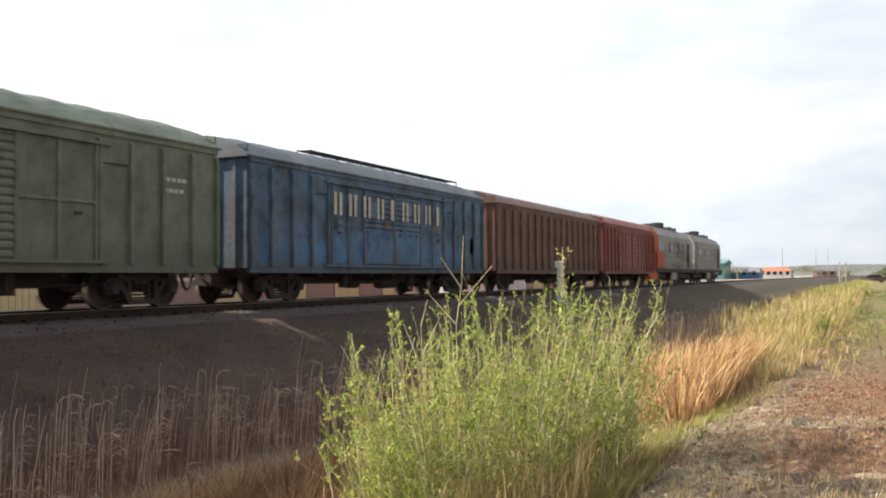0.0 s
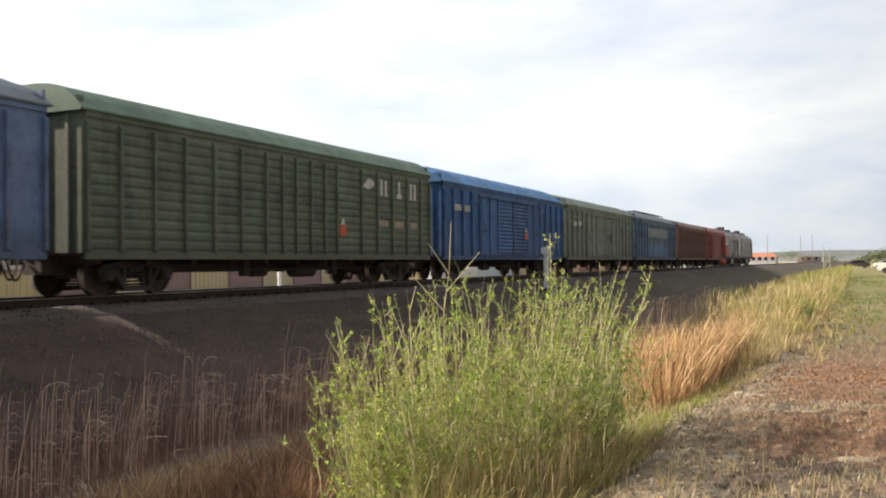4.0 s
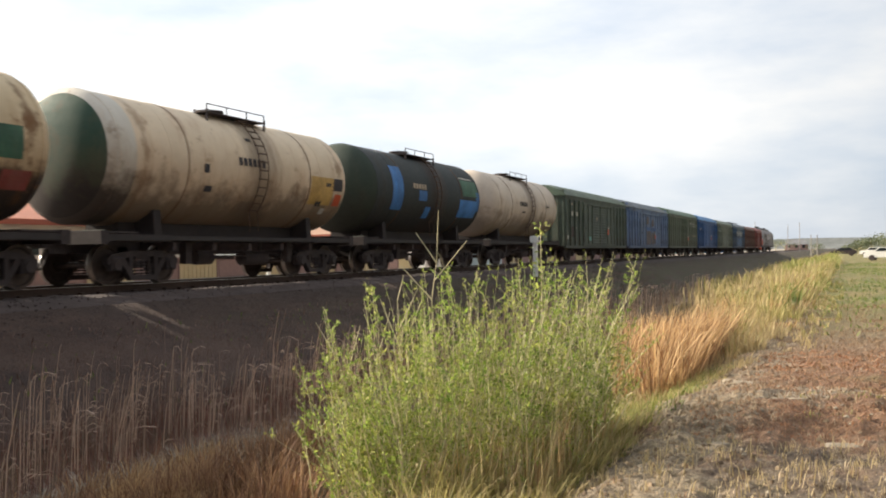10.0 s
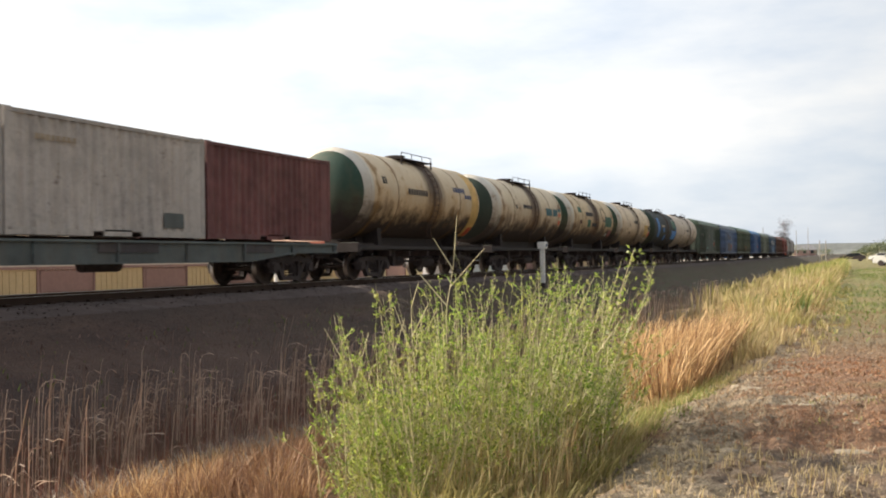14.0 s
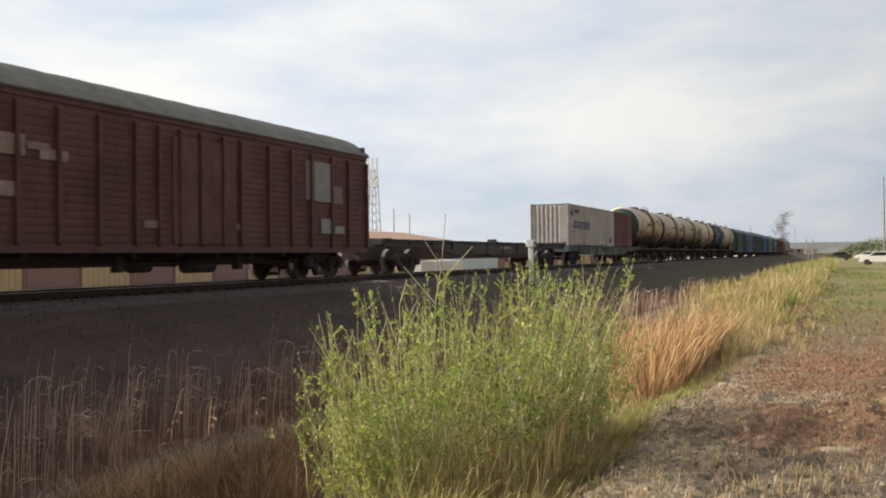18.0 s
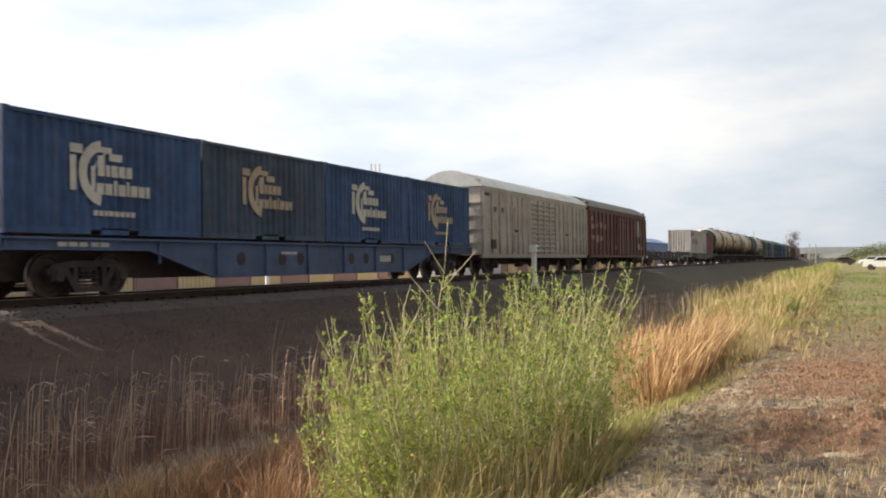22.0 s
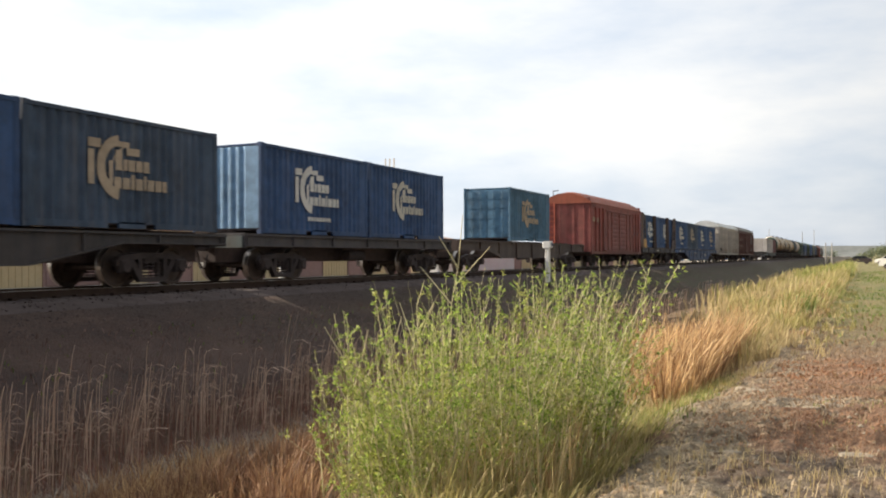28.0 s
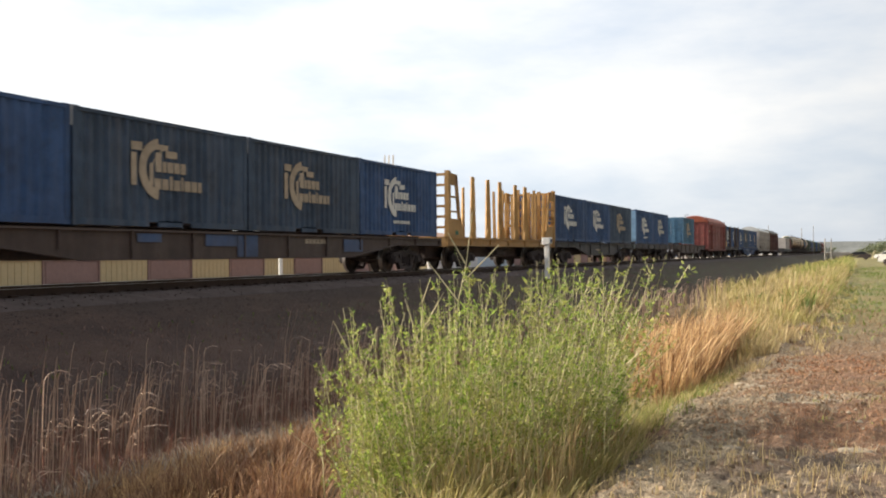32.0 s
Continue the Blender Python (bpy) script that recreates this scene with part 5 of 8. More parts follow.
def flat_wagon(u0, u1, frame_mat, label, z=1.30, belly=0.62, shoulder=0.95, sag=(3.2, 5.5), pivot=2.2, holes=(), deck=False, spine=None, category="flat wagon", crown=0.11):
    """A long platform: side sills that deepen towards the middle."""
    half = (u1 - u0) / 2
    w = root("flat_wagon", label, category, "wagons of the train")
    prof = [(-half, z), (-half, shoulder), (-half + sag[0], shoulder), (-half + sag[1], belly), (half - sag[1], belly), (half - sag[0], shoulder), (half, shoulder), (half, z)]
    for sx in (1, -1):
        x = sx * 1.30
        s = Shape().extrude(prof, min(x, x - sx * 0.025), max(x, x - sx * 0.025))
        s.box(min(x, x + sx * 0.09), max(x, x + sx * 0.09), -half, half, z - 0.05, z)
        side = part("side_sill", s, frame_mat, w)
        for a, b in zip(prof[1:-2], prof[2:-1]):
            part("flange", Shape().beam((x + sx * 0.03, a[0], a[1] + 0.02), (x + sx * 0.03, b[0], b[1] + 0.02), 0.1, 0.035), frame_mat, side)
        if sx > 0:
            n = int(half * 2 / 2.1)
            for k in range(n + 1):
                y = -half + 0.15 + (2 * half - 0.3) * k / n
                lo = shoulder if abs(y) > half - sag[0] else (belly if abs(y) < half - sag[1] else (belly + shoulder) / 2)
                part("stiffener", Shape().box(1.30, 1.36, y - 0.025, y + 0.025, lo + 0.04, z - 0.05), frame_mat, side)
            for y in holes:
                part("lightening_hole", Shape().rod((1.296, y, 0.82), (1.306, y, 0.82), 0.19, 16), STEEL_DARK, side, "dark round opening")
    s = Shape().box(-0.35, 0.35, -half, half, spine or belly + 0.05, z - 0.02 + (0.0 if deck else crown))
    part("centre_sill", s, UNDER, w)
    bearer = Shape().box(-1.28, 1.28, -0.07, 0.07, z - 0.26, z - 0.023).mesh("cross_bearer", UNDER)
    for k in range(11):
        part("cross_bearer", bearer, None, w).location = (0, -half + 0.14 + (2 * half - 0.28) * k / 10, 0)
    for sy in (-1, 1):
        s = Shape().box(-1.36, 1.36, min(sy * half, sy * (half - 0.06)), max(sy * half, sy * (half - 0.06)), shoulder - 0.03, z + 0.02)
        part("end_beam", s, frame_mat, w)
    if deck:
        n = int(half * 2 / 0.2)
        wood = (plain("weathered_planks", (0.16, 0.12, 0.09), 0.9, 0, 0.35) if "weathered_planks" not in bpy.data.materials else bpy.data.materials["weathered_planks"])
        board = Shape().box(-1.28, 1.28, 0, 0.185, z - 0.02, z + 0.03).mesh("plank", wood)
        for k in range(n):
            part("plank", board, None, w).location = (0, -half + 0.02 + (2 * half - 0.04) * k / n, 0.006 * (k % 3))
    running_gear(w, half, (-half + pivot, half - pivot))
    s = Shape().rod((0.8, -0.6, shoulder - 0.25), (0.8, 0.5, shoulder - 0.25), 0.17, 12)
    part("air_reservoir", s, STEEL_DARK, w, smooth=True)
    return onto_train(w, (u0 + u1) / 2)


def corner_locks(w, ys, z):
    for y in ys:
        part("lock_bracket", Shape().box(1.02, 1.36, y - 0.1, y + 0.1, z - 0.1, z + 0.03), STEEL_DARK, w)


# white and maroon boxes on a green-framed wagon
fw = flat_wagon(17.9, 36.75, FRAME_GREEN, "container flat wagon with a patchy green frame", 1.20, 0.66, 0.90, (2.2, 4.6), 2.2)
for y0, y1, mm in ((-8.8, -7.3, FRAME_BLUE), (-7.2, -5.4, FRAME_BROWN), (-0.6, 1.3, FRAME_GREY), (4.6, 6.0, FRAME_GREY)):
    part("patch", Shape().box(1.327, 1.334, y0, y1, 0.92, 1.14), mm, fw, "repainted frame panel")
c = container(33.6, 1.27, CON_RED, "maroon corrugated shipping container")
c = container(27.45, 1.27, CON_WHITE, "dirty white corrugated shipping container")
bars(c, "lettering_bar", MARK_FADED, CON_HALF + 0.003, -2.3, 2.0, [0.1] * 8, 0.12, 0.04)
part("patch", Shape().box(CON_HALF + 0.002, CON_HALF + 0.006, 1.5, 2.2, 0.25, 0.62), FRAME_GREEN, c, "grey-green patch")
c = container(21.35, 1.27, CON_WHITE, "dirty white container with blue painted blocks")
for k in range(5):
    y = -1.35 + 0.78 * k
    for a0, a1 in ((0, 360),):
        part("emblem", arc_band(y, 1.30, 0.14, 0.27, a0, a1, CON_HALF + 0.004, 14), MARK_NAVY, c, "navy painted ring")
bars(c, "lettering_bar", MARK_NAVY, CON_HALF + 0.003, -1.5, 2.05, [0.2] * 4, 0.22, 0.08)
part("emblem", arc_band(-1.9, 1.3, 0.05, 0.18, 180, 320, CON_HALF + 0.004, 8), MARK_NAVY, c, "navy painted emblem")
part("emblem", Shape().extrude([(-2.5, 1.9), (-1.8, 1.9), (-2.1, 2.3)], CON_HALF + 0.002, CON_HALF + 0.006), MARK_NAVY, c, "navy painted emblem")
part("emblem", Shape().extrude([(-2.2, 0.85), (-1.8, 0.95), (-1.9, 0.8)], CON_HALF + 0.002, CON_HALF + 0.006), BROWN_A, c, "brown rusty scrape")

# empty wagon
fw = flat_wagon(-6.4, 16.85, FRAME_DARK, "empty dark container flat wagon", 1.33, 0.74, 1.06, (4.0, 6.6), 2.4, spine=0.55, crown=0.0)
corner_locks(fw, (-11.1, -5.6, 0.3, 6.2, 11.3), 1.33)
bars(fw, "lettering_bar", MARK_FADED, 1.302, 0.8, 1.0, [0.16] * 7, 0.12)
part("end_plate", Shape().box(0.9, 1.3, -11.68, -11.63, 1.12, 1.26), FRAME_GREY, fw, "grey end plate")
for y in (0.3, 6.2):
    part("stop_bracket", Shape().block(0.9, 1.2, y - 0.25, y + 0.25, 1.33, 1.46), STEEL_DARK, fw)

# blue well-framed wagon with four boxes
fw = flat_wagon(-70.0, -45.4, FRAME_BLUE, "blue container wagon with a deep pierced frame", 1.30, 0.32, 1.02, (4.2, 6.6), 2.6, holes=(-4.45, -2.45, -1.48, 1.63, 2.66, 4.58))
bars(fw, "lettering_bar", MARK, 1.302, -10.8, 1.1, [0.25] * 5, 0.1)
bars(fw, "lettering_bar", MARK, 1.302, -2.5, 0.95, [0.12] * 5, 0.08)
bars(fw, "lettering_bar", MARK, 1.302, 3.7, 0.7, [0.12] * 5, 0.22)
for u, m, mk in ((-66.75, CON_BLUE, MARK), (-60.62, CON_DARK, MARK_FADED), (-54.5, CON_BLUE, MARK), (-48.35, CON_BLUE, MARK_FADED)):
    c = container(u, 1.36, m, "blue corrugated container with a pale emblem")
    arc_logo(c, mk, m is CON_BLUE)


def stake_wagon(u0, u1, frame_mat, stake_mat, label, stakes, loose, far_stakes=None, wide=0.19):
    """A timber flat with lattice ends and tall stakes."""
    half = (u1 - u0) / 2
    w = flat_wagon(u0, u1, frame_mat, label, 1.33, 0.98, 0.98, (3, 5), 2.2, deck=True, spine=0.5, category="timber wagon")
    for sy in (-1, 1):
        y = sy * (half - 0.12)
        end = part("end_frame", Shape().box(1.22, 1.40, y - 0.12, y + 0.12, 1.3, 4.05), stake_mat, w)
        part("upright", Shape().box(-1.38, -1.22, y - 0.09, y + 0.09, 1.3, 4.0), stake_mat, end)
        for k in range(6):
            z = 1.7 + 0.43 * k
            part("rung", Shape().box(-1.22, 1.22, y - 0.05, y + 0.05, z, z + 0.10), stake_mat, end)
        for x in (-0.72, -0.1, 0.5):
            part("upright", Shape().box(x - 0.09, x + 0.09, y - 0.06, y + 0.06, 1.3, 4.08 + 0.1 * math.sin(7 * x)), stake_mat, end)
        # side gussets
        for sx in (1, -1):
            s = Shape()
            a, b = y - sy * 0.05, y - sy * 1.55
            x0, x1 = sx * 1.28, sx * 1.36
            x0, x1 = min(x0, x1), max(x0, x1)
            s.extrude([(a, 1.33), (b, 1.33), (y - sy * 1.25, 2.1), (a, 2.1)][::sy], x0, x1)
            s.extrude([(a, 3.48), (y - sy * 0.92, 3.48), (y - sy * 0.80, 3.94), (a, 3.98)][::sy], x0, x1)
            s.beam(((x0 + x1) / 2, y - sy * 1.13, 2.0), ((x0 + x1) / 2, y - sy * 0.76, 3.9), 0.08, 0.2)
            for z in (2.4, 3.0):
                s.beam(((x0 + x1) / 2, a, z), ((x0 + x1) / 2, y - sy * 0.9, z), 0.07)
            part("gusset", s, stake_mat, end)
    for sx, row in ((1, stakes), (-1, far_stakes or stakes)):
        for y, hh in row:
            s = Shape().beam((sx * 1.33, y, 1.3), (sx * 1.31, y + 0.02, hh), wide, 0.15, 0.15 if wide < 0.3 else 0.26)
            s.beam((sx * 1.33, y - 0.22, 1.33), (sx * 1.33, y - 0.05, 1.85), 0.08)
            part("stake", s, stake_mat, w)
    for y, x, h, lean in loose:
        part("stake", Shape().beam((x, y, 1.3), (x, y + lean, h), 0.15, 0.13, 0.11), stake_mat, w)
    return w


sw = stake_wagon(-84.3, -70.9, FRAME_GREY, STAKE_BROWN, "timber wagon with brown stakes carrying two containers", ((-2.2, 3.95), (3.05, 4.0)), (), wide=0.32)
bars(sw, "lettering_bar", MARK, 1.302, -1.2, 1.1, [0.1] * 6, 0.1)
part("end_board", Shape().extrude([(-6.6, 1.36), (-5.2, 1.36), (-5.45, 2.05), (-6.6, 2.05)], 1.365, 1.372), STAKE_YELLOW, sw, "ochre gusset board")
part("end_board", Shape().box(-0.9, 1.2, -6.77, -6.70, 1.0, 1.45), STAKE_YELLOW, sw, "ochre end board")
for u in (-80.5, -74.4):
    c = container(u, 1.373, CON_BLUE, "blue corrugated container between brown stakes")
    arc_logo(c, MARK_WHITE, True, 0.1)

# light blue box on a long wagon
fw = flat_wagon(-119.2, -100.5, FRAME_BROWN, "brown container wagon carrying one light blue box", 1.38, 0.60, 0.95, (3.2, 5.0), 2.2)
bars(fw, "lettering_bar", MARK_FADED, 1.302, 2.2, 1.05, [0.3, 0.2], 0.16)
corner_locks(fw, (-9, -2.9, 3.4, 8.9), 1.38)
c = container(-109.7, 1.45, CON_BRIGHT, "light blue container with ribbed doors at its rear", True)
arc_logo(c, MARK_FADED)

fw = flat_wagon(-133.5, -119.95, FRAME_GREY, "short container wagon with a grey frame", 1.33, 0.98, 0.98, (3, 5), 2.2, spine=0.55)
part("end_plate", Shape().box(0.2, 1.3, -6.83, -6.78, 0.95, 1.27), FRAME_GREEN, fw, "pale green end plate")
for u, tail in ((-129.55, True), (-123.4, False)):
    c = container(u, 1.35, CON_BLUE, "blue corrugated container with a cream emblem", False, CON_SUNLIT if tail else None)
    arc_logo(c, MARK_WHITE if tail else MARK, tail)

fw = flat_wagon(-153.0, -134.3, FRAME_DARK, "dark long container wagon", 1.27, 0.52, 1.0, (3.6, 6.2), 2.4)
bars(fw, "lettering_bar", MARK_FADED, 1.302, -1.0, 0.8, [0.14] * 6, 0.12)
for u, m in ((-149.75, CON_BLUE), (-143.6, CON_BLUE), (-137.5, CON_DARK)):
    c = container(u, 1.33, m, "blue corrugated container with a cream emblem")
    arc_logo(c, MARK_FADED if m is CON_DARK else MARK_WHITE)

sw = stake_wagon(-167.4, -153.3, STAKE_YELLOW, STAKE_YELLOW, "empty ochre-yellow timber wagon with stakes and lattice ends",
                 ((-4.35, 3.98), (-2.60, 3.98), (-1.10, 3.98), (0.96, 3.98), (2.36, 3.98)),
                 tuple((3.3 + 0.27 * k, (0.95, -0.4, 1.2, -1.0, 0.6, 1.05)[k % 6], 3.85 + 0.12 * math.sin(k * 2.3), 0.16 * math.sin(k * 1.7)) for k in range(14)), ((-4.80, 3.93), (-3.25, 3.93), (-1.30, 3.94), (0.64, 3.94), (2.02, 3.88)), wide=0.25)
part("mark", Shape().box(1.365, 1.372, -6.3, -6.0, 1.45, 1.62), GREEN_PATCH, sw, "green painted mark")

for u0, first in ((-193.3, -171.15), (-219.2, -197.1)):
    fw = flat_wagon(u0, u0 + 25.3, FRAME_BROWN, "brown container wagon with a deep frame and blue patches", 1.27, 0.56, 0.98, (3.8, 7.0), 2.6)
    for y0, y1, z0, z1 in ((-1.6, -0.32, 0.9, 1.2), (-0.3, 0.6, 0.62, 1.2), (5.2, 6.4, 0.75, 1.15), (-4.0, -3.2, 0.98, 1.18)):
        part("patch", Shape().box(1.328, 1.334, y0, y1, z0, z1), FRAME_BLUE, fw, "blue repainted frame panel")
    bars(fw, "lettering_bar", MARK_FADED, 1.302, 3.0, 1.0, [0.16] * 6, 0.14)
    for k, m in enumerate((CON_BLUE, CON_DARK, CON_DARK, CON_BLUE)):
        c = container(first - 6.12 * k, 1.33, m, "faded blue corrugated container with an emblem" if m is CON_DARK else "blue corrugated container with a white emblem")
        arc_logo(c, MARK_FADED if m is CON_DARK else MARK_WHITE, m is CON_BLUE)

# ---------------------------------------------------------------- train: locomotives
LOCO_GREY = paint("loco_grey", (0.27, 0.255, 0.255), 0.2, 0.3, fade=0.12)
LOCO_RED = paint("loco_orange_red", (0.55, 0.085, 0.03), 0.05, 0.15, fade=0.1)
LOCO_PALE = paint("loco_pale_grey", (0.42, 0.40, 0.38), 0.1, 0.3, fade=0.12)
LOCO_ROOF = paint("loco_roof", (0.17, 0.17, 0.18), 0.2, 0.3)
GLASS = plain("dark_glass", (0.02, 0.025, 0.03), 0.12, 0, 0.1, bump=0)


def locomotive(u0, u1, rear_red, label):
    half = (u1 - u0) / 2
    w = root("locomotive", label, "locomotive", "locomotives of the train")
    prof = [(-1.45, 1.25), (1.45, 1.25), (1.48, 3.35), (1.40, 3.9), (1.0, 4.38), (0.45, 4.58), (-0.45, 4.58), (-1.0, 4.38), (-1.40, 3.9), (-1.48, 3.35)]
    part("body", Shape().extrude_y(prof, -half + 1.3, half - 1.3), LOCO_GREY, w)
    part("skirt_band", Shape().extrude_y([(-1.47, 1.25), (1.47, 1.25), (1.49, 1.75), (-1.49, 1.75)], -half + 1.2, half - 1.2), LOCO_GREY, w)
    for sy in (-1, 1):
        s = Shape()
        n = len(prof)
        a = [(x, sy * (half - 1.3), z) for x, z in prof]
        b = [(x * 0.9, sy * (half - 0.25 - max(0, z - 2.5) * 0.35), z * 0.985) for x, z in prof]
        s.add(a + b, [(i, (i + 1) % n, n + (i + 1) % n, n + i) for i in range(n)] + [tuple(range(n, 2 * n))])
        cab = part("cab", s, LOCO_RED if sy < 0 and rear_red else LOCO_GREY, w, "orange-red cab front" if sy < 0 and rear_red else "")
        if sy < 0 and rear_red:
            part("nose_band", Shape().block(-1.52, 1.52, -half + 0.7, -half + 3.4, 1.3, 2.55, 0.03), LOCO_RED, cab, "orange-red nose")
            part("cab_window", Shape().block(1.40, 1.50, -half + 1.35, -half + 2.05, 2.66, 3.3, 0.02), GLASS, cab, "dark cab side window")
            part("pilot", Shape().extrude([(-half + 0.1, 0.35), (-half + 0.9, 0.35), (-half + 1.2, 1.22), (-half + 0.1, 1.22)], -1.46, 1.46), LOCO_RED, cab, "red buffer beam and pilot")
        for x in (-0.72, 0.06):
            part("windscreen", Shape().add([(x, sy * (half - 0.43), 2.75), (x + 0.66, sy * (half - 0.43), 2.75), (x + 0.62, sy * (half - 0.63), 3.35), (x + 0.04, sy * (half - 0.63), 3.35)], [(0, 1, 2, 3)]), GLASS, cab)
        part("headlight", Shape().rod((0, sy * (half - 0.75), 3.85), (0, sy * (half - 0.60), 3.85), 0.16, 12), WHITE_PAINT, cab)
        for x in (-0.9, 0.9):
            part("buffer_lamp", Shape().rod((x, sy * (half - 0.35), 1.75), (x, sy * (half - 0.2), 1.75), 0.11, 10), WHITE_PAINT, cab)
    part("side_door", Shape().block(1.47, 1.505, half - 3.6, half - 2.5, 1.4, 3.5), STEEL_DARK, w, "dark open side door")
    part("radiator_panel", Shape().block(1.47, 1.5, -half + 4.2, half - 6.0, 2.35, 3.45, 0.02), LOCO_PALE, w, "pale panelled flank")
    for y in (-half + 2.2, half - 3.0):
        part("side_window", Shape().block(1.47, 1.5, y, y + 0.8, 2.6, 3.2), GLASS, w)
    for k in range(4):
        y = -3.6 + 1.9 * k
        part("louvre", Shape().block(1.46, 1.515, y, y + 1.3, 2.5, 3.4), LOCO_ROOF if k in (0, 3) else LOCO_GREY, w)
    bars(w, "lettering_bar", WHITE_PAINT, 1.495, -2.5, 2.75, [0.3] * 8, 0.4, 0.15)
    part("roof_panel", Shape().extrude_y([(-1.02, 4.37), (1.02, 4.37), (0.5, 4.62), (-0.5, 4.62)], -half + 2, half - 2), LOCO_ROOF, w)
    part("exhaust_stack", Shape().box(-0.35, 0.35, -1.0, 0.4, 4.5, 5.15), STEEL_DARK, w)
    for y in (-4.2, 2.4, 4.4):
        part("roof_fan", Shape().rod((0, y, 4.5), (0, y, 4.88), 0.62, 16), LOCO_ROOF, w, smooth=True)
    part("frame", Shape().box(-1.49, 1.49, -half + 0.2, half - 0.2, 0.95, 1.25), STEEL_DARK, w)
    part("fuel_tank", Shape().extrude_y([(-1.1, 0.3), (1.1, 0.3), (1.35, 0.6), (1.35, 0.95), (-1.35, 0.95), (-1.35, 0.6)], -1.8, 1.8), STEEL_DARK, w)
    part("battery_box", Shape().block(1.3, 1.46, -1.7, 0.2, 0.34, 0.96, 0.03), LOCO_PALE, w, "pale grey battery box")
    for y in (-half + 3.2, half - 3.2):
        b = part("bogie", Shape().box(0.95, 1.12, -2.3, 2.3, 0.5, 0.85).box(-1.12, -0.95, -2.3, 2.3, 0.5, 0.85).box(-1, 1, -0.3, 0.3, 0.5, 0.8), STEEL_DARK, w)
        b.matrix_basis = pose(0, y, 0)
        for a in (-1.85, 0.0, 1.85):
            q = part("wheelset", MESH_WHEELSET, None, b)
            q.matrix_parent_inverse = Matrix.Translation((0, a, 0.475))
            WHEELSETS.append(q)
    s = Shape()
    for x in (-1.3, 1.3):
        s.rod((x, -half + 0.3, 1.2), (x, -half + 0.3, 2.2), 0.02, 6)
    part("handrail", s, WHITE_PAINT, w)
    for y, turn in ((half - 0.1, 0), (-half + 0.1, 180)):
        part("coupler", MESH_COUPLER, None, w).matrix_basis = pose(0, y, 0, 0, 0, turn)
    return onto_train(w, (u0 + u1) / 2)


locomotive(262.6, 279.1, False, "grey diesel locomotive leading the train")
locomotive(245.6, 262.1, True, "grey diesel locomotive with an orange-red rear cab")

# ---------------------------------------------------------------- ground, track, ballast
PROFILE_X = [-4000, -60, -27, -20.0, -18.8, -14.3, -13.7, -9.9, -8.2, -7.1, -5.6, -3.6, -2.2, -1.55, -1.15, 0.4, 6, 60, 4000]
PROFILE_Z = [-0.6, -0.6, -0.42, -0.42, -0.78, -0.36, -0.60, -2.05, -2.14, -1.68, -1.55, -1.38, -1.24, -0.96, -0.86, -0.82, -0.80, -0.8, -0.8]


def land(x, y):
    z = float(np.interp(x, PROFILE_X, PROFILE_Z))
    if -13.0 < x < 30:
        z += 0.10 * noise.noise((x * 0.45, y * 0.45, 3.1)) + 0.035 * noise.noise((x * 1.9, y * 1.9, 8.0))
    if x > -1.8:
        z += 0.09 * math.exp(-((y - 9.1) / 1.2) ** 2)
        # broken crust: plates with steep edges, drawn out along the crest
        q = noise.noise((x * 2.6 - 0.35 * y, y * 1.1, 12.0)) + 0.5 * noise.noise((x * 6.0, y * 3.0, 15.0))
        z += (0.020 * max(-1.0, min(1.0, q * 4.0)) + 0.010 * max(-1.0, min(1.0, 9.0 * noise.noise((x * 4.2, y * 3.4, 21.0))))) * math.exp(-max(0.0, y - 10.0) / 1.5)
        z += 0.025 * noise.noise((x * 3.2, y * 3.2, 1.0)) + 0.018 * noise.noise((x * 8.0, y * 8.0, 2.0)) + 0.012 * noise.noise((x * 17.0, y * 17.0, 6.0))
        z += 0.07 * max(0.0, noise.noise((x * 5.0, y * 2.6, 4.0))) * math.exp(-((x + 1.35) / 0.35) ** 2)
    return z


def build_ground():
    xs = [-4000, -1500, -600, -250, -120, -80, -60, -45, -36, -31, -27, -23, -20, -18.8, -14.3, -13.5]
    xs += list(np.arange(-13.2, -3.0, 0.3)) + list(np.arange(-3.0, -2.0, 0.08)) + list(np.arange(-2.0, 1.4, 0.035)) + list(np.arange(1.4, 3.0, 0.2)) + [3.3, 4, 5, 7, 10, 16, 30, 60, 150, 500, 1500, 4000]
    ys = [-1500, -300, -80, -30, -12, -5, 0] + [1.5, 2.5, 3.5, 4.2] + list(np.arange(4.5, 11, 0.04)) + list(np.arange(11, 14, 0.08)) + list(np.arange(14, 16, 0.15)) + list(np.arange(16, 40, 0.5)) + [42, 46, 52, 60, 72, 90, 120, 170, 250, 400, 700, 1300, 2400, 4200]
    grid = [[(float(x), float(y), land(x, y)) for x in xs] for y in ys]
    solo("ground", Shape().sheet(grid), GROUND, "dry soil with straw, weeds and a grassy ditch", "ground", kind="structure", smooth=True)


build_ground()


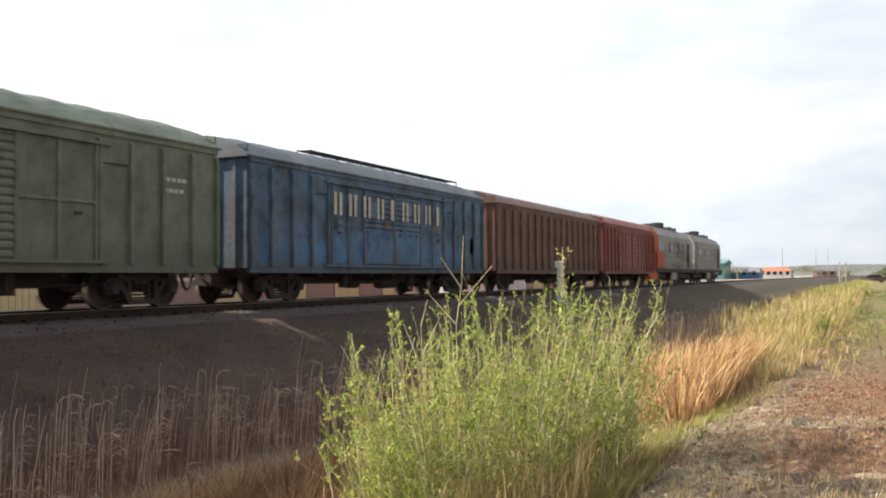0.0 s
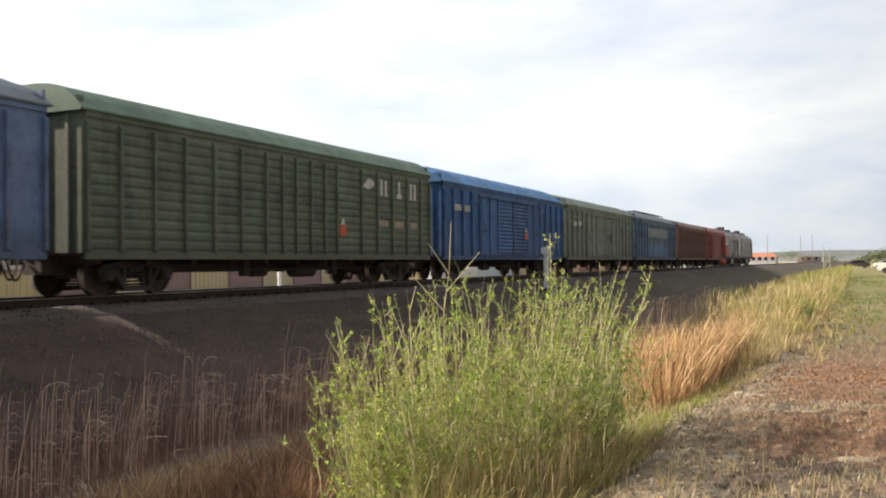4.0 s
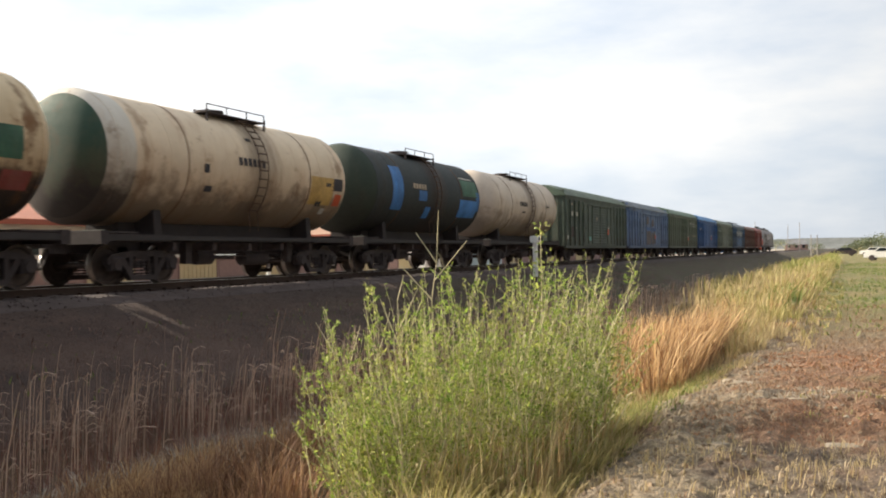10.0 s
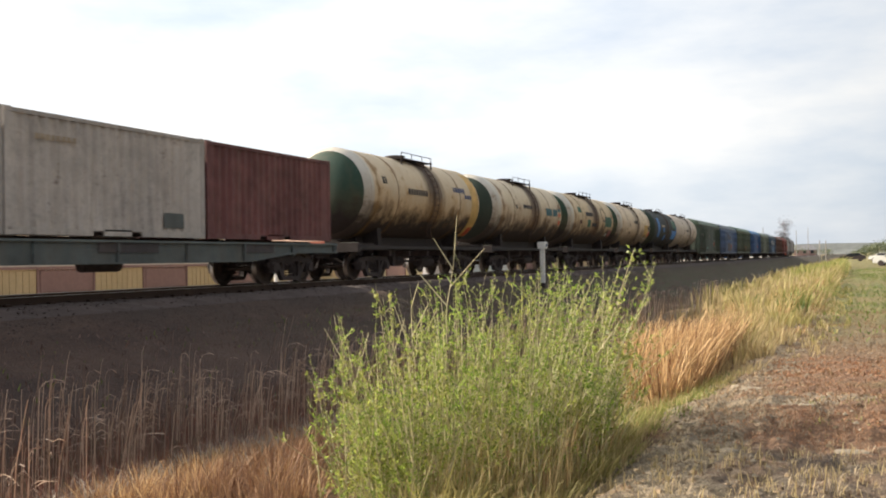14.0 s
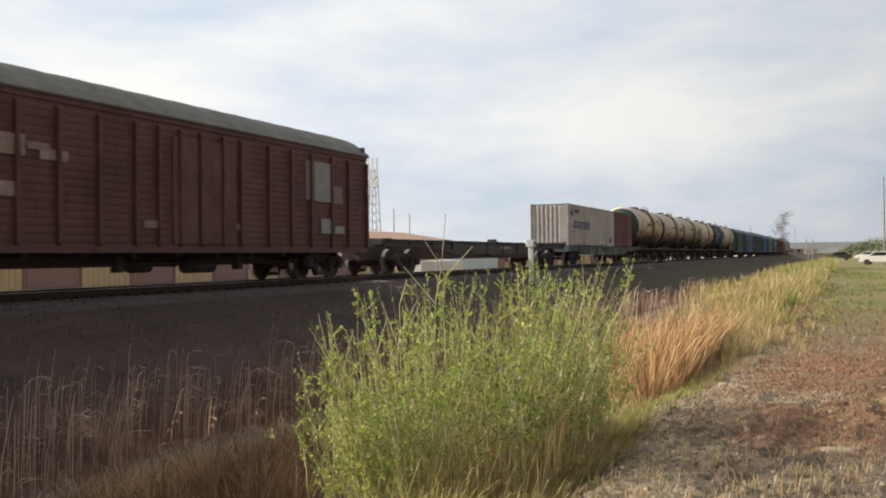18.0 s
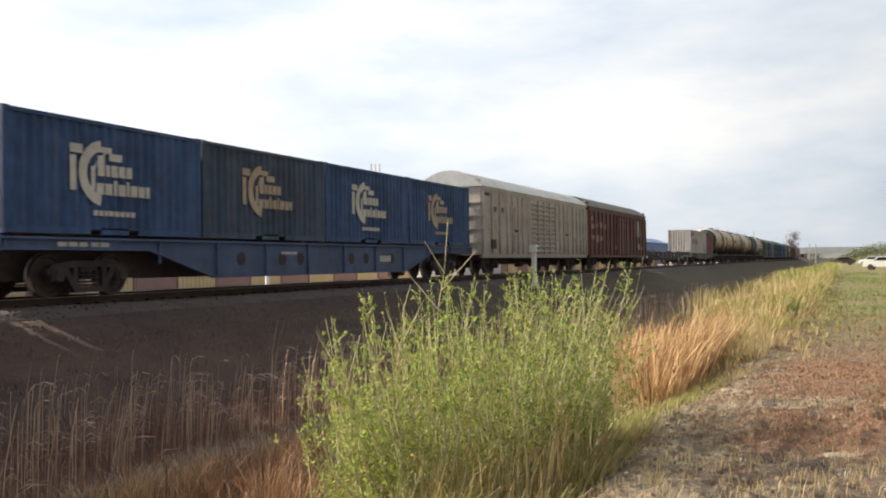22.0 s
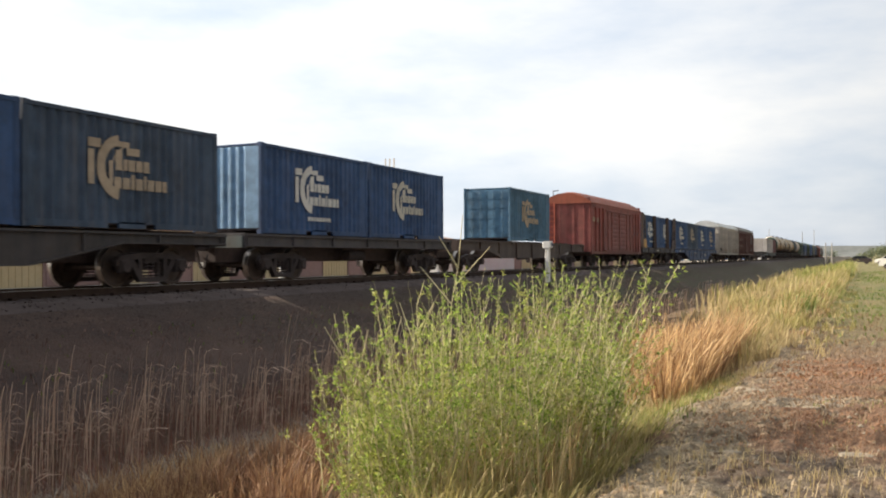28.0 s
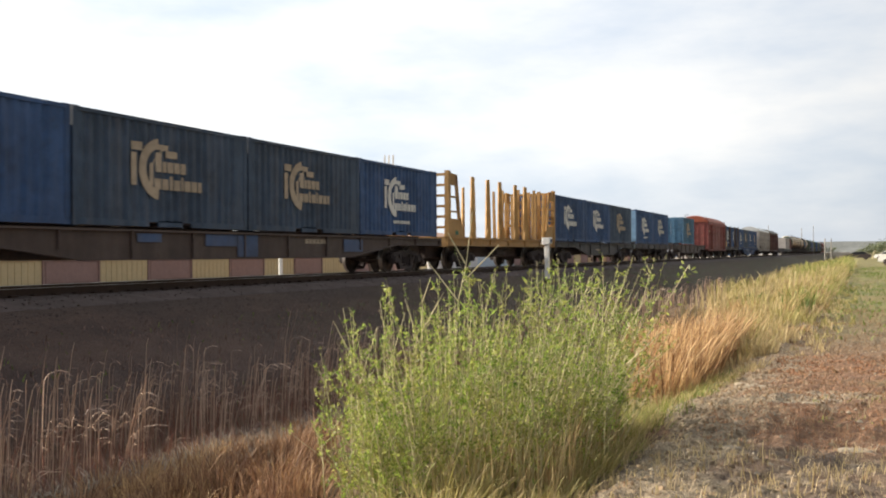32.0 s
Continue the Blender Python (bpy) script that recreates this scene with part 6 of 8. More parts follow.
def build_track():
    track = root("railway_track", "single railway track on crushed stone ballast", "railway track", kind="structure")
    for sx in (-1, 1):
        x = TX + sx * 0.76
        part("rail", Shape().box(x - 0.012, x + 0.012, -60, 900, -0.15, -0.035).box(x - 0.07, x + 0.07, -60, 900, -0.18, -0.15).box(x - 0.037, x + 0.037, -60, 900, -0.04, -0.006), RAIL, track)
        part("rail_head", Shape().box(x - 0.034, x + 0.034, -60, 900, -0.006, 0.0), RAIL_TOP, track, "polished rail head")
    sl = Shape().extrude([(-0.14, -0.42), (0.14, -0.42), (0.11, -0.20), (-0.11, -0.20)], TX - 1.35, TX + 1.35).mesh("sleeper", CONCRETE)
    for k in range(190):
        part("sleeper", sl, None, track).location = (0, 6 + 0.545 * k, 0)
    fx = Shape()
    for k in range(150):
        y = 8 + 0.545 * k
        fx.box(TX + 0.86, TX + 0.98, y - 0.07, y + 0.07, -0.2, -0.13)
    part("rail_clip", fx, RAIL, track)
    bed = [(TX - 3.4, -0.62), (TX - 2.0, -0.24), (TX - 1.4, -0.18), (TX + 1.4, -0.18), (TX + 1.75, -0.21), (TX + 2.45, -0.56)]
    ys = list(np.arange(0, 60, 0.4)) + [62, 66, 72, 80, 95, 120, 200, 400, 900]
    grid = [[(x + 0.05 * noise.noise((x * 3, y * 3, 0)), y, z + 0.045 * noise.noise((x * 4, y * 4, 5))) for x in np.interp(np.linspace(0, 5, 26), range(6), [p[0] for p in bed]) for z in [float(np.interp(x, [p[0] for p in bed], [p[1] for p in bed]))]] for y in [-60] + ys]
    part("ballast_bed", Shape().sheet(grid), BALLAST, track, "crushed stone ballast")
    rnd = random.Random(11)
    s = Shape()
    for _ in range(2600):
        x, y = TX + rnd.uniform(0.85, 3.3) - 0.5 * rnd.random(), 6 + 60 * rnd.random() ** 1.7
        z = max(float(np.interp(x, [p[0] for p in bed], [p[1] for p in bed], right=-9.0)), land(x, y)) + 0.012
        r = rnd.uniform(0.014, 0.038)
        a = rnd.random() * 3
        s.add([(x + r * math.cos(a), y + r * math.sin(a), z), (x - r * math.sin(a), y + r * math.cos(a), z + 0.01), (x - r * math.cos(a), y - r * math.sin(a), z), (x + r * math.sin(a), y - r * math.cos(a), z - 0.01),
               (x, y, z + r * rnd.uniform(0.25, 0.55)), (x, y, z - r)], [(0, 1, 4), (1, 2, 4), (2, 3, 4), (3, 0, 4), (1, 0, 5), (2, 1, 5), (3, 2, 5), (0, 3, 5)])
    st = part("ballast_stones", s, BALLAST, track)
    st["kind"] = "stuff"


build_track()

# ---------------------------------------------------------------- beyond the track
WALL_MAROON = plain("maroon_wall", (0.29, 0.185, 0.165), 0.85, 0, 0.15)
WALL_YELLOW = plain("yellow_wall_panel", (0.54, 0.43, 0.25), 0.85, 0, 0.12)
ROOF_RED = plain("red_metal_roof", (0.42, 0.15, 0.075), 0.55, 0, 0.15, 2)
ROOF_TAN = plain("tan_roof_sheet", (0.33, 0.20, 0.135), 0.7, 0, 0.15, 2)
ROOF_BLUE = plain("blue_metal_roof", (0.07, 0.16, 0.34), 0.5, 0, 0.1, 2)
WALL_PALE = plain("pale_plaster", (0.55, 0.50, 0.43), 0.9, 0, 0.12)
WALL_WHITE = plain("white_plaster", (0.70, 0.68, 0.65), 0.9, 0, 0.1)
WALL_BLUEISH = plain("pale_blue_paint", (0.50, 0.58, 0.64), 0.7, 0, 0.1)


def build_fence():
    fence = root("fence", "low wall of maroon and yellow panels beyond the track", "fence", kind="structure")
    x = -27.0
    pan = Shape().box(x - 0.12, x, 0, 2.62, -0.5, 0.50)
    for k in range(9):
        pan.box(x, x + 0.02, 0.06 + 0.28 * k, 0.30 + 0.28 * k, -0.36, 0.46)
    yel = pan.mesh("panel", WALL_YELLOW)
    mar = Shape().box(x - 0.12, x, 0, 2.62, -0.5, 0.50).block(x - 0.01, x + 0.03, 0.1, 2.52, -0.35, 0.45).mesh("panel", WALL_MAROON)
    post = Shape().box(x - 0.14, x + 0.05, -0.03, 0.03, -0.5, 0.53).mesh("fence_post", WALL_MAROON)
    for k in range(-6, 44):
        y = 26.33 + 2.68 * k
        part("panel", yel if k % 2 == 0 else mar, None, fence).location = (0, y + 0.03, 0)
        part("fence_post", post, None, fence).location = (0, y, 0)
    part("coping", Shape().box(x - 0.18, x + 0.07, 10.2, 144.2, 0.505, 0.60), WALL_MAROON, fence)
    part("footing", Shape().box(x - 0.2, x + 0.25, 10.2, 144.2, -0.5, -0.37), CONCRETE, fence, "pale concrete footing")


build_fence()


def building(x0, x1, y0, y1, eave, ridge, wall, roof, label, hip=0.0, windows=0, along="y", base=-0.6, fascia=None):
    b = root("building", label, "building")
    part("wall", Shape().box(x0, x1, y0, y1, base, eave), wall, b)
    o = 0.5
    xa, xb, ya, yb = x0 - o, x1 + o, y0 - o, y1 + o
    if along == "y":
        xm = (xa + xb) / 2
        v = [(xa, ya, eave), (xb, ya, eave), (xb, yb, eave), (xa, yb, eave), (xm, ya + hip, ridge), (xm, yb - hip, ridge)]
        f = [(0, 1, 4), (1, 2, 5, 4), (2, 3, 5), (3, 0, 4, 5), (3, 2, 1, 0)]
    else:
        ym = (ya + yb) / 2
        v = [(xa, ya, eave), (xb, ya, eave), (xb, yb, eave), (xa, yb, eave), (xa + hip, ym, ridge), (xb - hip, ym, ridge)]
        f = [(0, 1, 5, 4), (1, 2, 5), (2, 3, 4, 5), (3, 0, 4), (3, 2, 1, 0)]
    part("roof", Shape().add(v, f), roof, b)
    if fascia:
        part("fascia", Shape().box(xb - 0.02, xb + 0.03, ya, yb, eave - 0.28, eave + 0.03).box(xa, xb, ya - 0.03, ya + 0.02, eave - 0.28, eave + 0.03).box(xa, xb, yb - 0.02, yb + 0.03, eave - 0.28, eave + 0.03), fascia, b)
    for k in range(windows):
        if along == "y":
            y = y0 + (y1 - y0) * (k + 0.5) / windows
            part("window", Shape().block(x1 - 0.05, x1 + 0.03, y - 0.6, y + 0.6, base + 1.4, base + 2.6), GLASS, b)
        else:
            x = x0 + (x1 - x0) * (k + 0.5) / windows
            part("window", Shape().box(x - 0.6, x + 0.6, y0 - 0.03, y0 + 0.05, base + 1.4, base + 2.6), GLASS, b)
    return b


TEAL_SHEET = plain("teal_sheet", (0.13, 0.26, 0.27), 0.6, 0, 0.2, 2)
ROOF_DARK_RED = plain("dark_red_fascia", (0.30, 0.075, 0.04), 0.6, 0, 0.15, 2)
station = building(-53, -40.5, 2, 51.5, 2.72, 4.15, WALL_PALE, ROOF_RED, "long low building with a red hipped metal roof", 6.5, 14, fascia=ROOF_DARK_RED)
part("dormer", Shape().add([(-42.2, 33.5, 2.95), (-42.2, 36.5, 2.95), (-43.5, 35, 3.95), (-46.5, 35, 3.95), (-45.5, 33.2, 3.6), (-45.5, 36.8, 3.6)], [(0, 1, 2), (0, 2, 3, 4), (1, 5, 3, 2)]), ROOF_RED, station)
building(-74, -59, 102, 138, 3.2, 4.7, WALL_PALE, ROOF_TAN, "low building with a tan sheet roof", 4.0, 8, fascia=ROOF_DARK_RED)
building(-53.6, -45, 205, 258, 4.9, 6.4, ROOF_BLUE, ROOF_BLUE, "bright blue metal-clad hall", 0.0, 0)
building(-48.5, -41.5, 285, 300, 4.4, 5.7, TEAL_SHEET, TEAL_SHEET, "distant teal sheet-clad shed", 0, 3, "x")
building(-42, -33, 300, 312, 1.6, 3.2, ROOF_BLUE, LOCO_ROOF, "distant low blue shed", 1, 3, "x")
building(-38.5, -27.5, 350, 362, 2.0, 3.6, WALL_WHITE, ROOF_RED, "distant white building with a red roof", 2, 5, "x")
building(-24, -15, 420, 432, 2.2, 4.4, WALL_MAROON, LOCO_ROOF, "distant brownish house beyond the field", 2, 3, "x")
building(9, 17, 205, 215, 2.9, 3.3, BROWN_DARK, LOCO_ROOF, "distant dark flat-roofed shed", 1, 2, "x", -0.8)


def kiosk():
    k = root("trackside_cabinet", "low pale blue trackside cabinet with a flat lid", "cabinet")
    part("body", Shape().block(-25.6, -24.0, 57.2, 64.8, -0.6, 0.85, 0.05), WALL_BLUEISH, k)
    part("lid", Shape().box(-25.7, -23.92, 57.1, 64.9, 0.85, 0.93), WALL_WHITE, k)
    b = root("concrete_block", "row of whitewashed concrete blocks beside the track", "concrete block")
    for q in range(3):
        part("block", Shape().block(-24.3, -23.6, 50.2 + 2.2 * q, 52.3 + 2.2 * q, -0.6, 0.40, 0.04), WALL_WHITE, b)
    p = root("white_bollard", "short white painted bollard", "bollard")
    part("post", Shape().rod((-23.2, 33.1, -0.6), (-23.2, 33.1, 0.55), 0.09, 10), WHITE_PAINT, p, smooth=True)


kiosk()


def marker_post():
    p = root("kilometre_post", "white concrete lineside post with a square head", "marker post")
    x, y = -13.3, 40.4
    part("post", Shape().block(x - 0.1, x + 0.1, y - 0.1, y + 0.1, -0.75, 1.08, 0.02), WHITE_PAINT, p)
    part("head", Shape().block(x - 0.2, x + 0.2, y - 0.2, y + 0.2, 1.08, 1.40, 0.04), WHITE_PAINT, p)
    part("foot", Shape().box(x - 0.11, x + 0.11, y - 0.11, y + 0.11, -0.78, -0.52), STEEL_DARK, p)
    part("plate", Shape().box(x + 0.201, x + 0.206, y - 0.1, y + 0.1, 1.16, 1.32), MARK_NAVY, p)


marker_post()


def lattice_tower(x, y, h, w=1.5):
    t = root("mobile_mast", "grey lattice telecom mast with dish and panel antennas", "telecom mast")
    s = Shape()
    legs = [(-1, -1), (1, -1), (1, 1), (-1, 1)]
    n = 11
    for i, j in legs:
        s.rod((x + i * w / 2, y + j * w / 2, -0.6), (x + i * w * 0.22, y + j * w * 0.22, h), 0.07, 6)
    part("leg", s, GALVANISED, t)
    s = Shape()
    for k in range(n):
        z0, z1 = -0.6 + (h + 0.6) * k / n, -0.6 + (h + 0.6) * (k + 1) / n
        a, b = w / 2 * (1 - 0.56 * k / n), w / 2 * (1 - 0.56 * (k + 1) / n)
        for q in range(4):
            i, j = legs[q], legs[(q + 1) % 4]
            s.rod((x + i[0] * a, y + i[1] * a, z0), (x + j[0] * b, y + j[1] * b, z1), 0.035, 4)
            s.rod((x + i[0] * b, y + i[1] * b, z1), (x + j[0] * b, y + j[1] * b, z1), 0.035, 4)
    part("bracing", s, GALVANISED, t)
    for dx in (-0.9, 0.0, 0.9):
        part("panel_antenna", Shape().box(x + dx - 0.13, x + dx + 0.13, y - 0.6, y - 0.4, h - 0.6, h + 2.2), WHITE_PAINT, t)
    for dx, dz in ((0.7, -2.6), (-0.7, -2.2), (0.4, -1.2)):
        part("dish", Shape().rod((x + dx, y - 0.9, h + dz), (x + dx, y - 0.5, h + dz), 0.5, 14), WHITE_PAINT, t, smooth=True)


lattice_tower(-80, 149.6, 17.0, 2.2)


def pole(x, y, h, label, r=0.12, arm=0.0, material=None):
    p = root("utility_pole", label, "pole", "poles")
    part("shaft", Shape().rod((x, y, -1.0), (x, y, h), r, 8, r * 0.65), material or CONCRETE, p, smooth=True)
    if arm:
        for dz in (0.35, 1.2):
            part("crossarm", Shape().box(x - arm, x + arm, y - 0.06, y + 0.06, h - dz - 0.12, h - dz), material or CONCRETE, p)
        for dx in (-arm * 0.85, -arm * 0.4, arm * 0.4, arm * 0.85):
            part("insulator", Shape().rod((x + dx, y, h - 0.35), (x + dx, y, h - 0.1), 0.06, 6), STEEL_DARK, p)


pole(-73, 123, 6.9, "wooden pole with two crossarms", 0.2, 1.0, UNDER)
pole(-69.5, 137, 8.9, "thin pole behind the roofs")
pole(-67.5, 139, 8.0, "thin pole behind the roofs")
pole(-63, 57, 8.2, "dark pole with a crossarm behind the long roof", 0.14, 0.8, UNDER)
pole(-45, 57, 2.2, "short mast by the low building", 0.05)
pole(4.45, 111, 8.9, "tall slim grey pole in the open field", 0.11, 0, GALVANISED)
pole(-16.3, 300, 8.0, "distant slim grey pole beside the road")
pole(-14.2, 330, 9.5, "distant slim grey pole beside the road")
pole(-26.0, 300, 9.0, "distant slim grey pole beside the road")
for px_ in (-5.4, -6.6):
    pole(px_, 205, 3.4, "pale concrete post by the crossing", 0.13, 0, CONCRETE)


def car(x, y, turn, m, label):
    c = root("parked_car", label, "car", "parked cars")
    body = [(-2.1, 0.35), (2.1, 0.35), (2.12, 0.75), (1.9, 0.92), (1.15, 1.0), (0.55, 1.42), (-1.1, 1.45), (-1.75, 1.02), (-2.12, 0.95), (-2.15, 0.6)]
    part("body", Shape().extrude(body, -0.82, 0.82), m, c)
    for sx in (-1, 1):
        part("side_window", Shape().extrude([(0.95, 1.0), (0.5, 1.36), (-1.0, 1.38), (-1.5, 1.02)], min(sx * 0.815, sx * 0.83), max(sx * 0.815, sx * 0.83)), GLASS, c)
    part("windscreen", Shape().add([(-0.7, 1.18, 1.02), (0.7, 1.18, 1.02), (0.65, 0.62, 1.42), (-0.65, 0.62, 1.42)], [(0, 1, 2, 3)]), GLASS, c)
    for wx in (-0.8, 0.8):
        for wy in (-1.3, 1.3):
            part("wheel", Shape().rod((wx - 0.1, wy, 0.31), (wx + 0.1, wy, 0.31), 0.31, 14), STEEL_DARK, c, smooth=True)
    c.matrix_basis = pose(x, y, land(x, y) - 0.0, 0, 0, turn)


car(4.0, 108, 80, WHITE_PAINT, "white car parked on the grass")
car(4.4, 168, 75, WHITE_PAINT, "white car parked beside the road")
car(7.2, 150, 70, GALVANISED, "silver car parked beside the road")
car(-0.3, 178, 85, STEEL_DARK, "dark car parked at the field's edge")

HAZE_HILL = plain("hazy_hills", (0.135, 0.145, 0.14), 1.0, 0, 0.4, 0.05, 0)


def hills():
    for k, (d, h, lab) in enumerate(((1500, 17, "low wooded ridge in haze"), (2600, 44, "hazy blue-grey hills on the horizon"))):
        rows = []
        for i in range(161):
            a = radians(-75 + 150 * i / 160)
            x, y = d * math.sin(a), d * math.cos(a)
            z = h * (0.55 + 0.6 * noise.noise((a * 3.0, k * 7.1, 0)) + 0.22 * noise.noise((a * 11.0, k * 3.1, 4)) + 0.05 * noise.noise((a * 60, 1, k)))
            z *= 0.25 + 0.75 * math.exp(-((math.degrees(a) + 1.5) / 9.0) ** 2) if k else 0.7
            rows.append([(x * 0.97, y * 0.97, -1.5), (x, y, max(z, 0.5)), (x * 1.1, y * 1.1, -1.5)])
        solo("hill_ridge", Shape().sheet(rows), HAZE_HILL, lab, "hill", kind="structure", smooth=True)


hills()

# ---------------------------------------------------------------- plants
REED = leafy("dead_reed", (0.19, 0.115, 0.088), (0.74, 0.55, 0.42), 0.7, 0.3)
DITCH_RED = leafy("dark_red_stem", (0.12, 0.048, 0.038), (0.34, 0.145, 0.10), 0.8, 0.25)
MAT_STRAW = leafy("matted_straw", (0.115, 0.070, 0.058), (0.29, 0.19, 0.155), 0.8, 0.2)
DRIFT = leafy("bleached_straw", (0.19, 0.155, 0.12), (0.44, 0.385, 0.31), 0.8, 0.2)
# darker copy of the orange straw, the train's shade put into its colour
STRAW_DIM = leafy("shaded_straw", (0.135, 0.060, 0.036), (0.46, 0.285, 0.160), 0.75, 0.2)
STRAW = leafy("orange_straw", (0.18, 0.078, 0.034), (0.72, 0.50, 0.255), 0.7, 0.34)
# paler copy for the plumes, sunlight put into its colour
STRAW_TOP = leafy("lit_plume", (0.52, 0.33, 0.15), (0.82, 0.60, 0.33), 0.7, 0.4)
STRAW_PALE = leafy("pale_straw", (0.32, 0.245, 0.12), (0.60, 0.48, 0.265), 0.7, 0.45)
GRASS_MIX = leafy("yellow_green_grass", (0.215, 0.205, 0.058), (0.53, 0.44, 0.19), 0.65, 0.42)
# brighter copy of the fresh grass, with sunshine mixed into its colour
GRASS_GREEN_LIT = leafy("sunlit_new_grass", (0.15, 0.19, 0.035), (0.45, 0.43, 0.15), 0.6, 0.45)
GRASS_GREEN = leafy("fresh_grass", (0.08, 0.13, 0.02), (0.20, 0.25, 0.05), 0.6, 0.3)
DRY_GREY = leafy("grey_dead_weeds", (0.28, 0.215, 0.14), (0.60, 0.49, 0.335), 0.85, 0.35)
RED_WEED = leafy("rusty_weed", (0.20, 0.090, 0.050), (0.52, 0.29, 0.16), 0.8, 0.3)
WEED = leafy("short_dead_weeds", (0.12, 0.055, 0.03), (0.36, 0.24, 0.13), 0.8, 0.2)
LEAF = willow_leaf()
SHOOT = leafy("green_shoots", (0.26, 0.29, 0.07), (0.52, 0.50, 0.20), 0.6, 0.5)
LEAF_FAR = leafy("tree_leaf", (0.08, 0.105, 0.055), (0.18, 0.20, 0.10), 0.6, 0.2)
TWIG = plain("twig_bark", (0.50, 0.44, 0.27), 0.85, 0, 0.35, 20)
RNG = np.random.default_rng(5)


def path_edge(y):
    """Where the tall growth ends and the trodden ground begins."""
    return float(np.interp(y, [3, 6.5, 8, 11, 13.4, 18, 38, 100], [-1.85, -1.68, -1.56, -1.32, -1.15, -0.96, -0.6, -0.35]))


def blades(name, xs, ys, heights, widths, lean, material, label, category, sink=0.02, wind=0.0):
    """Many bent blades in one mesh."""
    v, f = [], []
    for x, y, h, w in zip(xs, ys, heights, widths):
        if h > 0.15 and x > path_edge(y) - 0.25 * RNG.random():
            continue
        z = land(x, y) - sink
        a, la = RNG.uniform(0, 6.283), RNG.uniform(0, 6.283)
        dx, dy = math.cos(a) * w / 2, math.sin(a) * w / 2
        l = lean * h * RNG.uniform(0.1, 1.0)
        lx, ly = math.cos(la) * l + wind * h, math.sin(la) * l
        n = len(v)
        v += [(x - dx, y - dy, z), (x + dx, y + dy, z), (x + lx * 0.35 - dx * 0.8, y + ly * 0.35 - dy * 0.8, z + h * 0.55), (x + lx * 0.35 + dx * 0.8, y + ly * 0.35 + dy * 0.8, z + h * 0.55),
              (x + lx, y + ly, z + h * RNG.uniform(0.85, 1.0))]
        f += [(n, n + 1, n + 3, n + 2), (n + 2, n + 3, n + 4)]
    s = Shape()
    s.v, s.f = v, f
    return solo(name, s, material, label, category, kind="stuff")


def clumped(n, x0, x1, y0, y1, clumps, spread):
    cx, cy = RNG.uniform(x0, x1, clumps), RNG.uniform(y0, y1, clumps)
    k = RNG.integers(0, clumps, n)
    return np.clip(cx[k] + RNG.normal(0, spread, n), x0 - 0.3, x1 + 0.3), cy[k] + RNG.normal(0, spread, n)


def reeds(n, x0, x1, y0, y1, name, label, h0=1.0, h1=1.75, thick=0.006):
    """Dead reed stalks, some with a plume that hangs over."""
    s = Shape()
    xs, ys = clumped(n, x0, x1, y0, y1, max(8, n // 5), 0.42)
    for x, y in zip(xs, ys):
        z, h = land(x, y) - 0.03, RNG.uniform(h0, h1)
        a, lean = RNG.normal(0.35, 0.6), abs(RNG.normal(0, 0.09))
        dx, dy = math.cos(a), math.sin(a)
        droop = RNG.random() < 0.30
        pts = [(x, y, z), (x + dx * lean * 0.3 * h, y + dy * lean * 0.3 * h, z + 0.5 * h), (x + dx * lean * h, y + dy * lean * h, z + 0.9 * h)]
        if droop:
            b = RNG.uniform(0.05, 0.13)
            sag = RNG.uniform(-0.03, 0.06)
            pts += [(pts[2][0] + dx * b * 0.5, pts[2][1] + dy * b * 0.5, z + h * 0.955), (pts[2][0] + dx * b * 1.7, pts[2][1] + dy * b * 1.7, z + h * (0.985 - 0.3 * sag)), (pts[2][0] + dx * b * 2.8, pts[2][1] + dy * b * 2.8, z + h * (0.97 - sag))]
        else:
            pts += [(pts[2][0] + dx * 0.03, pts[2][1] + dy * 0.03, z + h)]
        m = len(pts)
        nb = len(s.v)
        for k, p in enumerate(pts):
            r = thick * (1.25 - 0.6 * k / m) * (1.7 if droop and k >= 3 else 1.0)
            for q in range(3):
                an = q * 2.094 + a
                s.v.append((p[0] + r * math.cos(an), p[1] + r * math.sin(an), p[2] + (r * 0.7 if k >= 3 and q == 0 else 0)))
        for k in range(m - 1):
            for q in range(3):
                s.f.append((nb + 3 * k + q, nb + 3 * k + (q + 1) % 3, nb + 3 * k + 3 + (q + 1) % 3, nb + 3 * k + 3 + q))
        # a dead leaf or two
        for _ in range(RNG.integers(0, 3)):
            k = RNG.uniform(0.3, 0.75)
            an = RNG.uniform(0, 6.28)
            lx, ly, lz = x + dx * lean * h * k, y + dy * lean * h * k, z + h * k
            L = RNG.uniform(0.15, 0.4)
            nb = len(s.v)
            ox, oy, ez = math.cos(an) * L, math.sin(an) * L, L * RNG.uniform(-0.4, 0.3)
            s.v += [(lx, ly, lz), (lx + ox * 0.45, ly + oy * 0.45, lz + L * 0.3), (lx + ox * 0.45, ly + oy * 0.45, lz + L * 0.3 - 0.014), (lx + ox, ly + oy, lz + ez)]
            s.f += [(nb, nb + 2, nb + 1), (nb + 1, nb + 2, nb + 3)]
    return solo(name, s, REED, label, "reeds", kind="stuff")


